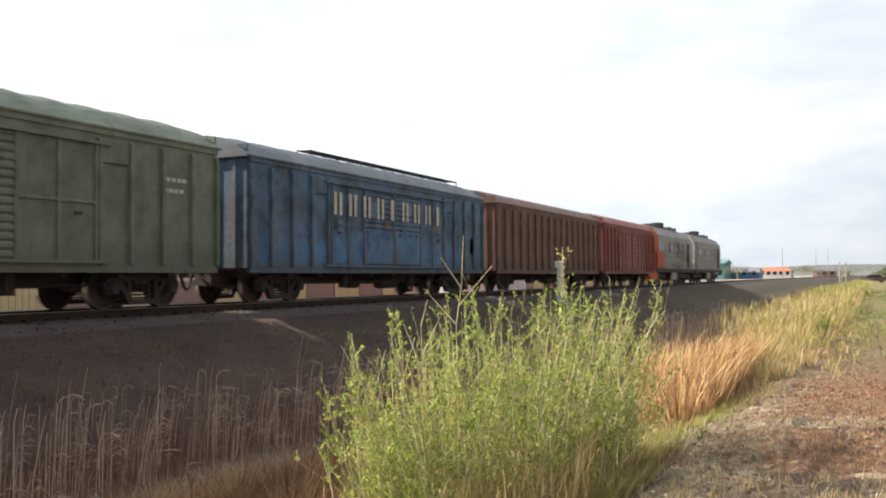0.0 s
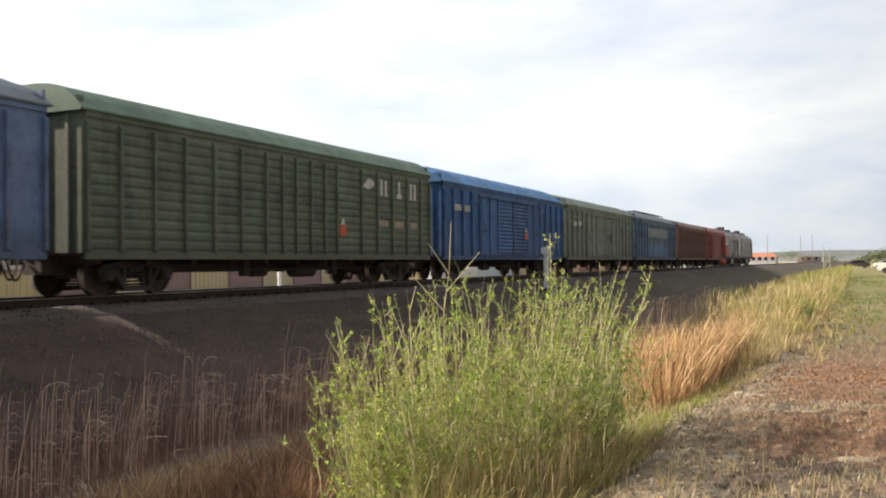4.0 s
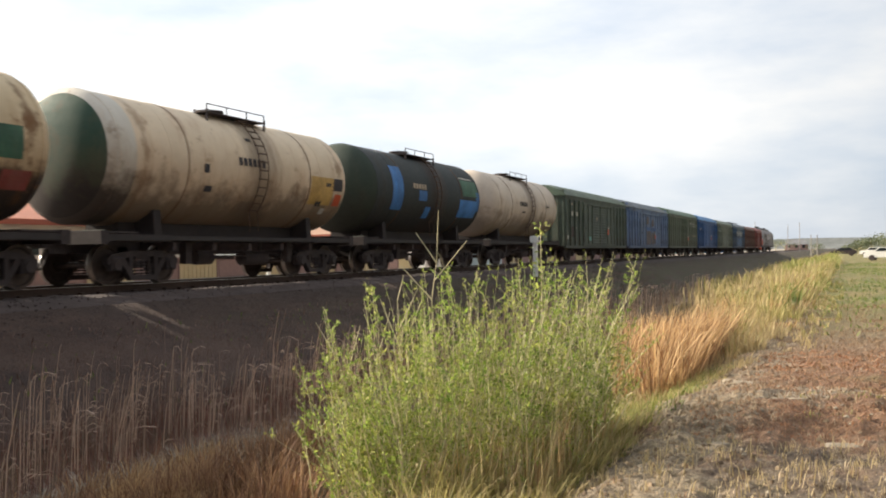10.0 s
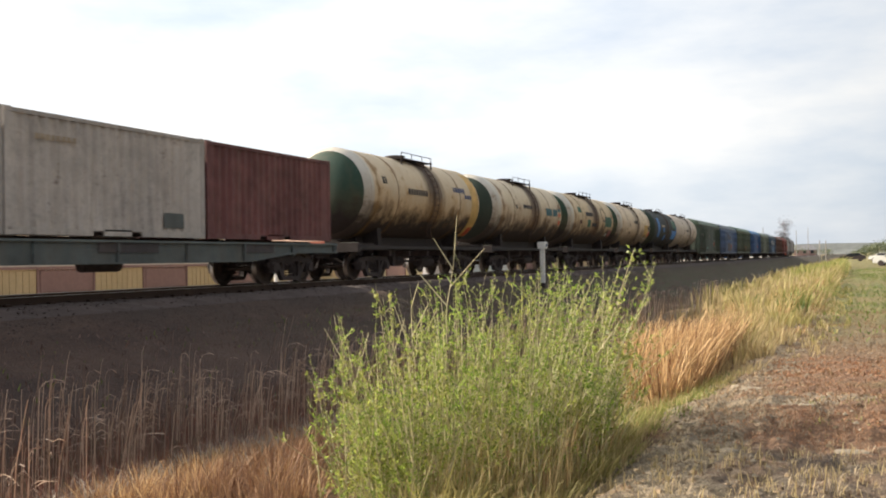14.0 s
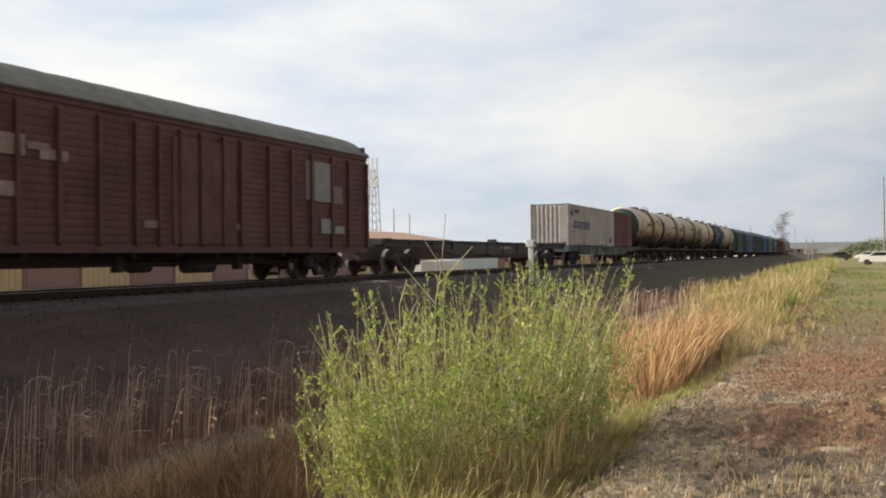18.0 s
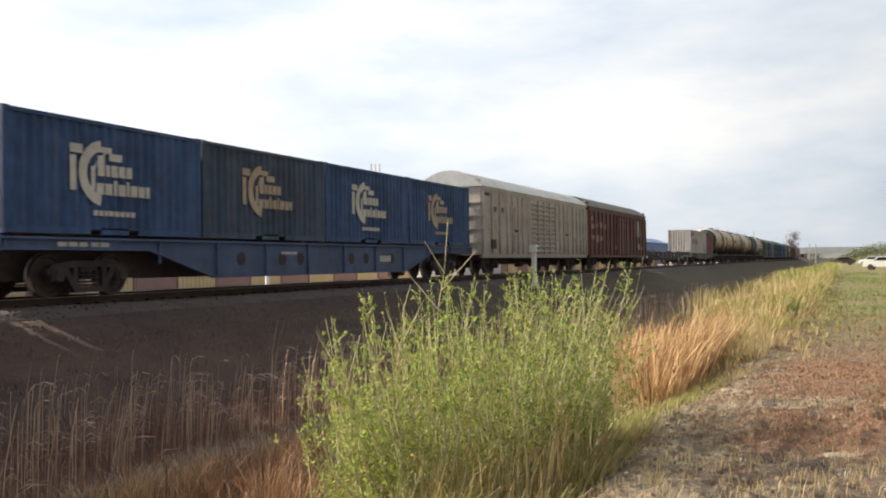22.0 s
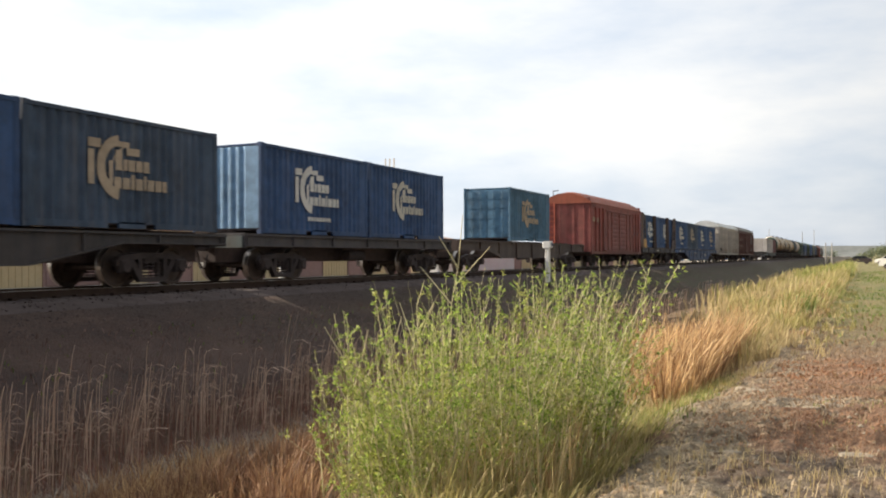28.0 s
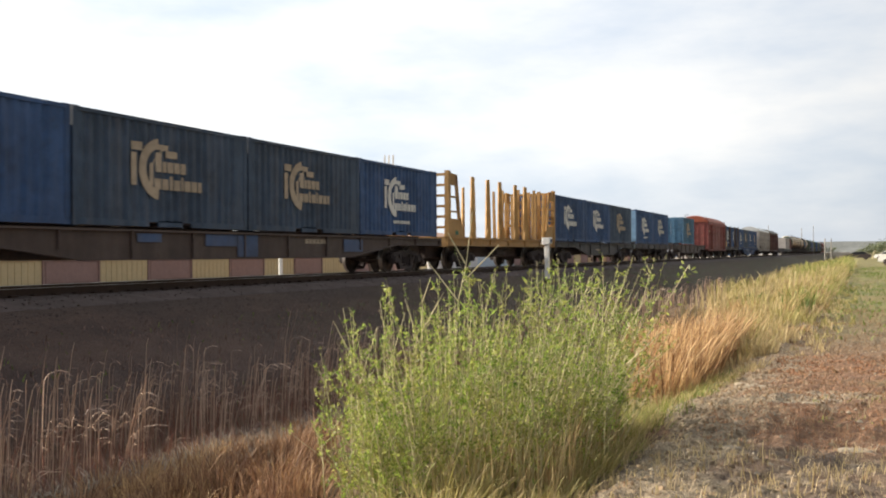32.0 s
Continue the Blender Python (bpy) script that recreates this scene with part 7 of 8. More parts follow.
reeds(640, -10.3, -7.7, 4.5, 17.0, "reed_bed", "dead grey-brown reeds with drooping plumes in the ditch", 0.50, 1.38, 0.0054)
reeds(420, -10.2, -6.4, 17.0, 48.0, "reed_bed", "dead reeds further along the ditch", 0.6, 1.2, 0.009)
U = RNG.uniform
n = 12000
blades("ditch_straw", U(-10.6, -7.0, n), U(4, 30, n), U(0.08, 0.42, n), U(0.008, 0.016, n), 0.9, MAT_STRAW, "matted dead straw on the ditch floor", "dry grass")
n = 3200
blades("red_stems", U(-10.2, -7.3, n), U(4.5, 20, n), U(0.15, 0.6, n), U(0.006, 0.012, n), 0.4, DITCH_RED, "dark red dead stems among the reeds", "dead stems")
n = 900
blades("bank_grass", U(-13.4, -9.9, n), 5 + 60 * RNG.random(n) ** 1.4, U(0.04, 0.15, n), U(0.01, 0.03, n), 0.8, GRASS_GREEN, "short dull grass on the railway bank", "grass")
n = 6000
blades("bank_grass", U(-13.4, -9.9, n), 5 + 60 * RNG.random(n) ** 1.4, U(0.04, 0.15, n), U(0.01, 0.03, n), 0.9, MAT_STRAW, "dead straw on the railway bank", "dry grass")
n = 2600
blades("fallen_straw", U(-7.3, -6.5, n), U(4.5, 15, n), U(0.06, 0.24, n), U(0.010, 0.018, n), 2.2, DRIFT, "pale broken reed straw lying in a drift", "dry grass")


def tufts(name, count, x0, x1, y0, y1, per, h0, h1, w0, w1, spread, flare, material, label, where=None, wind=0.0):
    """Tussocks: blades that fan out of a common foot, each tussock with its own height and lean."""
    v, f = [], []
    for _ in range(count):
        cx, cy = RNG.uniform(x0, x1), RNG.uniform(y0, y1)
        if cx > path_edge(cy) - 0.1 or (where and not where(cx, cy)):
            continue
        th, tl, ta = RNG.uniform(h0, h1) * min(1.0, 0.3 + 0.8 * (path_edge(cy) - cx)), wind + RNG.uniform(0.0, 0.28), RNG.normal(0.3, 0.9 if wind == 0 else 0.45)
        for _ in range(int(per * RNG.uniform(0.5, 1.4))):
            a, q = RNG.uniform(0, 6.283), RNG.random() ** 0.7
            x, y = cx + math.cos(a) * q * spread, cy + math.sin(a) * q * spread
            if x > path_edge(y) + 0.05:
                continue
            h, w = th * RNG.uniform(0.45, 1.1), RNG.uniform(w0, w1)
            z = land(x, y) - 0.03
            lx = math.cos(a) * q * flare * h + math.cos(ta) * tl * h + RNG.normal(0, 0.08) * h
            ly = math.sin(a) * q * flare * h + math.sin(ta) * tl * h + RNG.normal(0, 0.08) * h
            b = RNG.uniform(0, 6.283)
            dx, dy = math.cos(b) * w / 2, math.sin(b) * w / 2
            nod = RNG.uniform(0.75, 1.0)
            n = len(v)
            v += [(x - dx, y - dy, z), (x + dx, y + dy, z), (x + lx * 0.3 - dx, y + ly * 0.3 - dy, z + h * 0.5), (x + lx * 0.3 + dx, y + ly * 0.3 + dy, z + h * 0.5),
                  (x + lx * 0.7 - dx * 0.6, y + ly * 0.7 - dy * 0.6, z + h * 0.85 * nod ** 0.3), (x + lx * 0.7 + dx * 0.6, y + ly * 0.7 + dy * 0.6, z + h * 0.85 * nod ** 0.3), (x + lx * 1.15, y + ly * 1.15, z + h * nod)]
            f += [(n, n + 1, n + 3, n + 2), (n + 2, n + 3, n + 5, n + 4), (n + 4, n + 5, n + 6)]
    s = Shape()
    s.v, s.f = v, f
    return solo(name, s, material, label, "dry grass" if "grass" in name and "green" not in label else "grass", kind="stuff")


def past_shrub(x, y):
    return x > -0.232 * y


def by_ditch(x, y):
    return x > -0.132 * y


def off_crest(x, y):
    return x < path_edge(y) - (0.08 if y < 7.8 else 0.10 if y < 11.5 else 0.05)


def left_of_shrub(x, y):
    return x < -0.60 * y - 0.25


# dim and orange tufts paint the edge's shaded and sunlit grass
tufts("dry_grass", 520, -7.0, -3.0, 4.2, 12.5, 38, 0.12, 0.36, 0.004, 0.009, 0.18, 0.7, STRAW_DIM, "dry grass on the ditch edge in a shaded brown", left_of_shrub)
tufts("dry_grass", 170, -6.6, -2.6, 3.4, 8.2, 36, 0.16, 0.42, 0.004, 0.009, 0.16, 0.6, STRAW, "orange-dry grass on the ditch edge in a shaded brown", left_of_shrub)
tufts("dry_grass", 150, -5.6, -3.9, 6.0, 8.8, 36, 0.30, 0.58, 0.004, 0.009, 0.18, 0.6, STRAW_DIM, "tall dry grass on the ditch edge beside the shrub in a shaded brown", left_of_shrub)
tufts("dry_grass", 170, -6.2, -3.6, 7.0, 11.0, 34, 0.14, 0.40, 0.005, 0.010, 0.18, 1.1, DRIFT, "greyish bleached hay on the ditch edge", left_of_shrub)
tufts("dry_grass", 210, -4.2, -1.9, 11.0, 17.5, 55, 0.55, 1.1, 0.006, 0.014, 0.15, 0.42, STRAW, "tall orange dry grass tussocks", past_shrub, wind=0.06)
tufts("dry_grass", 80, -4.2, -2.0, 10.8, 15.5, 8, 0.9, 1.3, 0.010, 0.022, 0.12, 0.35, STRAW_TOP, "seed plumes over the orange dry grass, paled as if sunlit", past_shrub, wind=0.16)
tufts("dry_grass", 70, -3.6, -1.0, 11.5, 20.0, 45, 0.3, 0.7, 0.009, 0.018, 0.2, 0.6, STRAW_PALE, "pale straw-coloured grass tussocks", by_ditch)
tufts("dry_grass", 80, -4.0, -0.9, 17.0, 42.0, 42, 0.4, 0.85, 0.012, 0.024, 0.3, 0.5, STRAW, "orange dry grass along the ditch", by_ditch)
tufts("tall_grass", 120, -4.4, -0.6, 14.5, 40.0, 45, 0.45, 0.95, 0.012, 0.024, 0.3, 0.5, GRASS_MIX, "yellow-green tall grass beside the ditch", by_ditch)
tufts("dry_grass", 90, -4.0, -0.5, 16.0, 60.0, 42, 0.4, 0.95, 0.014, 0.03, 0.3, 0.5, STRAW_PALE, "pale seeding grass along the ditch", by_ditch)
tufts("tall_grass", 150, -4.4, -0.3, 36.0, 110.0, 40, 0.3, 0.8, 0.025, 0.05, 0.5, 0.5, GRASS_MIX, "yellow-green tall grass further along the ditch")
tufts("tall_grass", 70, -3.8, -0.4, 24.0, 100.0, 40, 0.4, 0.9, 0.02, 0.045, 0.4, 0.4, GRASS_GREEN, "fresh green clumps in the tall grass")
tufts("tall_grass", 55, -2.4, -0.5, 26.0, 46.0, 40, 0.45, 0.85, 0.014, 0.03, 0.4, 0.4, GRASS_GREEN_LIT, "fresh green clump beside the path")
tufts("tall_grass", 170, -5.6, -1.2, 34.0, 120.0, 34, 0.7, 1.3, 0.025, 0.055, 0.55, 0.4, GRASS_MIX, "tall yellow-green growth filling the ditch far along")
tufts("dry_grass", 90, -5.6, -1.2, 30.0, 100.0, 34, 0.6, 1.25, 0.022, 0.05, 0.5, 0.4, STRAW_PALE, "tall pale dry growth in the ditch far along")
tufts("tall_grass", 60, -4.2, -1.0, 60.0, 105.0, 44, 0.9, 1.5, 0.03, 0.06, 0.6, 0.4, GRASS_GREEN_LIT, "bright green rank growth far along the ditch")
tufts("slope_grass", 240, -3.2, -0.8, 5.0, 13.0, 22, 0.10, 0.32, 0.005, 0.011, 0.14, 0.8, GRASS_MIX, "short mixed grass on the slope below the path", off_crest)
tufts("slope_grass", 170, -2.75, -1.8, 5.0, 8.4, 26, 0.28, 0.68, 0.005, 0.010, 0.14, 0.7, GRASS_MIX, "yellow-green weeds beside the shrub's foot", off_crest)
tufts("slope_grass", 190, -2.65, -1.6, 5.0, 8.8, 22, 0.22, 0.6, 0.005, 0.010, 0.14, 0.7, STRAW_PALE, "pale dry weeds beside the shrub's foot", off_crest)
tufts("slope_grass", 90, -2.5, -1.4, 6.4, 11.5, 26, 0.14, 0.42, 0.005, 0.010, 0.16, 0.8, GRASS_GREEN_LIT, "fresh green and yellow grass below the path's crest", off_crest)
tufts("slope_grass", 130, -2.5, -1.7, 4.8, 7.8, 26, 0.10, 0.26, 0.004, 0.009, 0.12, 0.9, DRY_GREY, "pale dead grass beside the shrub's foot", off_crest)
tufts("slope_grass", 190, -2.7, -0.8, 4.6, 14.0, 22, 0.10, 0.30, 0.005, 0.011, 0.12, 0.9, STRAW_PALE, "short dry grass on the slope below the path", off_crest)
xs, ys = clumped(15000, -1.5, 1.8, 8.6, 26.0, 320, 0.22)
blades("short_weeds", xs, ys, RNG.uniform(0.015, 0.085, 15000), RNG.uniform(0.005, 0.013, 15000), 1.3, WEED, "short dead weeds on the trodden ground", "weeds")
xs, ys = clumped(5000, -2.0, 1.4, 3.8, 15.0, 160, 0.16)
blades("straw_litter", xs, ys, RNG.uniform(0.015, 0.06, 5000), RNG.uniform(0.003, 0.008, 5000), 2.0, DRY_GREY, "broken straw lying on the trodden ground", "dry grass")
xs, ys = clumped(3200, -2.9, -1.75, 8.5, 13.5, 45, 0.22)
blades("green_weeds", xs, ys, RNG.uniform(0.03, 0.14, 3200), RNG.uniform(0.006, 0.014, 3200), 0.7, GRASS_GREEN, "green weeds at the foot of the slope", "weeds")
xs, ys = clumped(7000, -0.9, 4.5, 18.0, 90.0, 140, 0.7)
blades("short_grass", xs, ys, RNG.uniform(0.03, 0.14, 7000), RNG.uniform(0.015, 0.04, 7000), 0.8, GRASS_GREEN, "short green grass in the field", "grass")
def stubble(name, count, x0, x1, y0, y1, per, h0, h1, material, label):
    """Small tufts of dead stalks on the trodden ground."""
    v, f = [], []
    for _ in range(count):
        cx, cy = RNG.uniform(x0, x1), RNG.uniform(y0, y1)
        th = RNG.uniform(h0, h1)
        for _ in range(RNG.integers(2, per)):
            x, y, a = cx + RNG.normal(0, 0.035), cy + RNG.normal(0, 0.035), RNG.uniform(0, 6.283)
            h, w, l = th * RNG.uniform(0.4, 1.1), RNG.uniform(0.0018, 0.0042) * (1.0 if cy < 12 else 2.4), RNG.uniform(0.1, 0.9)
            z, dx, dy = land(x, y) - 0.01, math.cos(a + 1.57) * w, math.sin(a + 1.57) * w
            ex, ey = math.cos(a) * l * h, math.sin(a) * l * h
            n = len(v)
            v += [(x - dx, y - dy, z), (x + dx, y + dy, z), (x + ex * 0.4 + dx, y + ey * 0.4 + dy, z + 0.65 * h), (x + ex * 0.4 - dx, y + ey * 0.4 - dy, z + 0.65 * h), (x + ex, y + ey, z + h * RNG.uniform(0.6, 1.0))]
            f += [(n, n + 1, n + 2, n + 3), (n + 3, n + 2, n + 4)]
    s = Shape()
    s.v, s.f = v, f
    solo(name, s, material, label, "weeds", kind="stuff")


stubble("field_tufts", 150, -1.0, -0.1, 16.0, 42.0, 12, 0.06, 0.28, GRASS_MIX, "low yellow-green tufts beside the tall grass")
stubble("field_tufts", 80, -1.1, -0.45, 14.0, 30.0, 12, 0.06, 0.3, STRAW_PALE, "low straw tufts beside the tall grass")
stubble("dead_stubble", 190, -1.75, 1.0, 4.8, 9.5, 10, 0.04, 0.15, DRY_GREY, "pale dead stalks on the cracked soil")
stubble("dead_stubble", 300, -1.5, 1.2, 4.8, 12.5, 12, 0.02, 0.08, WEED, "brown dead weeds on the cracked soil")
stubble("red_weeds", 1300, -1.25, 1.6, 7.7, 8.9, 9, 0.012, 0.05, RED_WEED, "low rusty red weeds on the mound")
stubble("red_weeds", 1300, -1.1, 1.8, 9.5, 14.0, 9, 0.02, 0.06, RED_WEED, "low rusty red weeds behind the mound's crest")
stubble("green_tufts", 60, -0.5, 1.0, 8.0, 10.5, 12, 0.02, 0.07, GRASS_GREEN_LIT, "small green tufts on the mound")
stubble("dead_stubble", 260, -1.7, 0.9, 5.0, 7.6, 7, 0.06, 0.17, STRAW_PALE, "pale bent stalks on the cracked soil")
s_tall = ((-0.35, 5.9), (-0.2, 6.0), (-0.7, 6.3), (-1.0, 6.1), (0.02, 6.4), (-0.55, 5.8), (-0.28, 6.05), (-1.25, 6.5))
for q_, (sx_, sy_) in enumerate(s_tall):
    tip_ = (sx_ + 0.03 * math.sin(q_ * 2.2), sy_ + 0.02, land(sx_, sy_) + 0.13 + 0.03 * math.sin(q_ * 1.3))
    solo("dead_stalk", Shape().rod((sx_, sy_, land(sx_, sy_) - 0.02), tip_, 0.005, 5, 0.003), STRAW_PALE, "short upright dead stalk on the path", "weed", "dead stalks on the path")

CLOD = leafy("dry_clod", (0.10, 0.068, 0.043), (0.32, 0.235, 0.145), 0.95, 0.0)
STONE = plain("field_stone", (0.27, 0.225, 0.165), 0.95, 0, 0.4, 14, 0.6)


def pebbles():
    rnd, s = random.Random(3), Shape()
    for _ in range(450):
        x, y = rnd.uniform(-1.6, 2.2), 4 + 14 * rnd.random() ** 1.3
        r, z, a = rnd.uniform(0.008, 0.03), land(x, y), rnd.random() * 3
        ring = [(x + r * math.cos(a + q * 1.257) * rnd.uniform(0.8, 1.3), y + r * math.sin(a + q * 1.257), z) for q in range(5)]
        s.add(ring + [(x, y, z + r * 0.8), (x, y, z - r)], [(q, (q + 1) % 5, 5) for q in range(5)] + [((q + 1) % 5, q, 6) for q in range(5)])
    solo("pebbles", s, STONE, "small pale stones scattered on the bare ground", "stones", kind="stuff")
    clods = Shape()
    for _ in range(900):
        if rnd.random() < 0.5:
            y = rnd.uniform(4.8, 12.5)
            x = path_edge(y) + rnd.gauss(0.12, 0.2)
        else:
            x, y = rnd.uniform(-1.6, 1.2), 4.8 + 6 * rnd.random() ** 1.4
        r, z, a = rnd.uniform(0.006, 0.03), land(x, y), rnd.random() * 3
        ring = [(x + r * math.cos(a + q * 1.047) * rnd.uniform(0.7, 1.5), y + r * math.sin(a + q * 1.047) * rnd.uniform(0.7, 1.3), z - 0.2 * r) for q in range(6)]
        top = [(x + 0.5 * (p[0] - x) + rnd.gauss(0, 0.15) * r, y + 0.5 * (p[1] - y), z + r * rnd.uniform(0.35, 0.7)) for p in ring]
        clods.add(ring + top, [(q, (q + 1) % 6, 6 + (q + 1) % 6, 6 + q) for q in range(6)] + [tuple(range(6, 12))])
    solo("soil_clods", clods, CLOD, "crumbled clods of dry soil along the worn crest", "soil", kind="stuff")
    for k, (x, y, r) in enumerate(((-0.02, 7.72, 0.12), (-0.42, 8.9, 0.05), (-1.05, 10.6, 0.10), (-1.22, 10.85, 0.07), (-0.9, 7.2, 0.05))):
        n = 14
        zc = land(x, y)
        rim = [(1 + 0.3 * noise.noise((2.3 * math.cos(q * 6.283 / n), 2.3 * math.sin(q * 6.283 / n), 5.1 * k))) for q in range(n)]
        g = []
        for f, z in ((1.08, -0.3), (1.0, 0.02), (0.92, 0.10), (0.6, 0.15), (0.3, 0.14), (0.0, 0.15)):
            g.append([(x + 1.45 * r * f * rim[q % n] * math.cos(q * 6.283 / n), y + 0.85 * r * f * rim[q % n] * math.sin(q * 6.283 / n), zc + r * (z + (0.10 * noise.noise((q % n, 3 * f, k)) if z > 0 else 0))) for q in range(n + 1)])
        solo("flat_stone", Shape().sheet(g), STONE, "flat pale crusted stone half sunk in the soil", "stone")


pebbles()

# the willow shrub: clusters of stems that sway
SWAYING, TALL_SHOOT = [], []
GUSTS = [0, 0.3, 0.2, -0.2, 0, 0, -0.3, 0, 0.2, -0.4, -0.2, 1.0, 1.6, 2.6, 1.6, 0.8, 0.4, 0.8, 0.2, -0.6, -0.3, 0, 0.3, 0.3, 0.6, 0.8, 0.4, 0.2, 0.2, 0.6, 1.6, 2.2, 2.6]


def leaf_quad(leaves, rnd, c0, axis, size=1.0):
    """A narrow leaf that leaves its twig at a slant."""
    d = (axis * rnd.uniform(0.3, 1.1) + Vector((rnd.gauss(0, 0.75), rnd.gauss(0, 0.75), rnd.gauss(0.12, 0.5)))).normalized()
    w = d.cross(Vector((rnd.gauss(0, 1), rnd.gauss(0, 1), rnd.gauss(0, 1)))).normalized()
    l, b = rnd.uniform(0.022, 0.050) * size, rnd.uniform(0.0032, 0.0064) * size
    leaves.add([c0, c0 + d * l * 0.45 + w * b, c0 + d * l, c0 + d * l * 0.45 - w * b], [(0, 1, 2, 3)])


def shrub():
    bush = root("willow_shrub", "leafy light green willow shrub with thin upright stems", "shrub")
    bush.matrix_basis = pose(0, 0, 0)
    rnd = random.Random(21)
    mid_x, mid_y = -2.98, 6.95
    spots = []
    for k in range(22):
        a, q = k * 2.4, 1.05 * math.sqrt((k + 0.5) / 22)
        spots.append((mid_x + 0.95 * q * math.cos(a), mid_y + q * math.sin(a), 1.0))
    spots += [(-2.45, 7.95, 1.06), (-2.20, 7.75, 0.98), (-2.75, 8.1, 1.06), (-2.28, 8.2, 1.0), (-2.4, 8.5, 1.0), (-2.6, 7.7, 1.08), (-3.72, 6.65, 0.62), (-3.5, 6.25, 0.66), (-3.22, 5.98, 0.66), (-2.15, 7.75, 0.9)]
    for k, (bx, by, tall) in enumerate(spots):
        bz = land(bx, by)
        stems, leaves = Shape(), Shape()
        out_x, out_y = bx - mid_x, by - mid_y
        for j in range(14):
            x, y = rnd.gauss(0, 0.12), rnd.gauss(0, 0.12)
            ex = out_x * rnd.uniform(0.1, 0.5) * (0.5 if out_x < 0 else 1.0) + (rnd.gauss(0.06, 0.11) if out_x < -0.5 else rnd.gauss(0.03, 0.17))
            ey = out_y * rnd.uniform(0.1, 0.5) + rnd.gauss(0, 0.17)
            edge = min(1.0, math.hypot(out_x, out_y) / 1.05)
            h = rnd.uniform(0.92, 1.98) * tall * (1.0 - 0.10 * edge) * (0.80 if bx < -3.6 else 1.04 if bx > -2.6 else 1.0) + (0.22 if rnd.random() < 0.06 else 0)
            front = bx > -2.9 and by < 7.3
            bare = rnd.uniform(0.06, 0.34) if front else rnd.uniform(0.03, 0.2)
            bow = rnd.gauss(0.02, 0.06)
            pts = []
            for q in range(7):
                s_ = q / 6
                pts.append(Vector((x + ex * s_ ** 1.5 + bow * math.sin(3.1 * s_) + 0.012 * rnd.gauss(0, 1), y + ey * s_ ** 1.5 + 0.012 * rnd.gauss(0, 1), h * s_ - 0.03)))
            for q in range(6):
                stems.rod(pts[q], pts[q + 1], 0.0070 * (1 - 0.14 * q), 3, 0.0070 * (1 - 0.14 * (q + 1)), False)

            def at(s_):
                q = min(5, int(s_ * 6))
                return pts[q].lerp(pts[q + 1], s_ * 6 - q), (pts[q + 1] - pts[q]).normalized()
            # leaves on the wand itself
            for _ in range(int(44 * (1 - bare) * h)):
                s_ = bare + (1 - bare) * rnd.random()
                c0, axis = at(s_)
                leaf_quad(leaves, rnd, c0, axis, 1.1 - 0.25 * s_)
            # slanting twigs, shorter towards the tip
            for _ in range(rnd.randint(6, 9)):
                s_ = bare * 0.8 + rnd.random() * (0.95 - bare * 0.8)
                c0, axis = at(s_)
                an = rnd.uniform(0, 6.283)
                L = rnd.uniform(0.07, 0.26) * (1.25 - 0.8 * s_)
                tip = c0 + Vector((math.cos(an) * L * 0.7, math.sin(an) * L * 0.7, L * rnd.uniform(0.45, 1.0)))
                stems.rod(c0, tip, 0.0024, 3, 0.0012, False)
                axis = (tip - c0).normalized()
                for _ in range(int(7 + 56 * L)):
                    leaf_quad(leaves, rnd, c0.lerp(tip, rnd.uniform(0.15, 1.05)), axis)
        base = (bx, by, bz)
        br = part("bough", stems, TWIG, bush)
        br.matrix_basis = pose(*base)
        br["kind"] = "stuff"
        part("leaves", leaves, LEAF, br)["kind"] = "stuff"
        SWAYING.append((br, base))
    # bare shoots that stand above the leaves
    for base, shoots in (((-3.1, 6.75, land(-3.1, 6.75)), (((0, 0, 0.3), (0.0, 0.02, 1.58), (0.05, 0.03, 1.9), (0.08, 0.03, 2.32)), ((0.0, 0.02, 1.58), (-0.28, 0, 1.88)), ((0.03, 0.02, 1.74), (0.30, 0.1, 2.06)), ((0.05, 0.03, 1.88), (-0.12, 0, 2.14)))),
                         ((-3.75, 7.3, land(-3.75, 7.3)), (((0, 0, 0.2), (-0.18, 0, 0.9), (-0.34, 0.05, 1.6)), ((-0.2, 0, 1.0), (-0.05, 0, 1.5)), ((-0.1, 0, 0.6), (0.12, 0.05, 1.55)), ((0.03, 0.02, 1.1), (0.26, 0.04, 1.62)))),
                         ((-3.95, 7.0, land(-3.95, 7.0)), (((0, 0, 0.2), (-0.12, 0.02, 0.8), (-0.30, 0.04, 1.25), (-0.38, 0.05, 1.56)), ((-0.16, 0.02, 0.9), (-0.02, 0.05, 1.42)), ((-0.24, 0.03, 1.1), (-0.47, 0.03, 1.44)), ((0.05, 0, 0.3), (-0.42, 0.1, 0.98)))),
                         ((-3.5, 6.9, land(-3.5, 6.9)), (((0, 0, 0.2), (0.03, 0.02, 1.0), (0.01, 0.03, 1.6), (0.08, 0.03, 1.82)), ((0.02, 0.02, 1.2), (-0.16, 0.03, 1.62)), ((0.02, 0.02, 1.35), (0.2, 0.05, 1.7)))),
                         ((-2.32, 7.1, land(-2.32, 7.1)), (((0, 0, 0.0), (0.02, 0.02, 1.2), (0.0, 0.03, 2.15)), ((0.0, 0.0, 1.25), (0.10, 0.0, 1.65))))):
        s = Shape()
        for sh in shoots:
            for q, (a, b) in enumerate(zip(sh, sh[1:])):
                s.rod(a, b, 0.006 if q == 0 else 0.005, 5, 0.003, False)
        br = part("bare_shoot", s, TWIG, bush, "leafless pale shoot" if base[0] < -2.5 else "tall leafy shoot")
        br.matrix_basis = pose(*base)
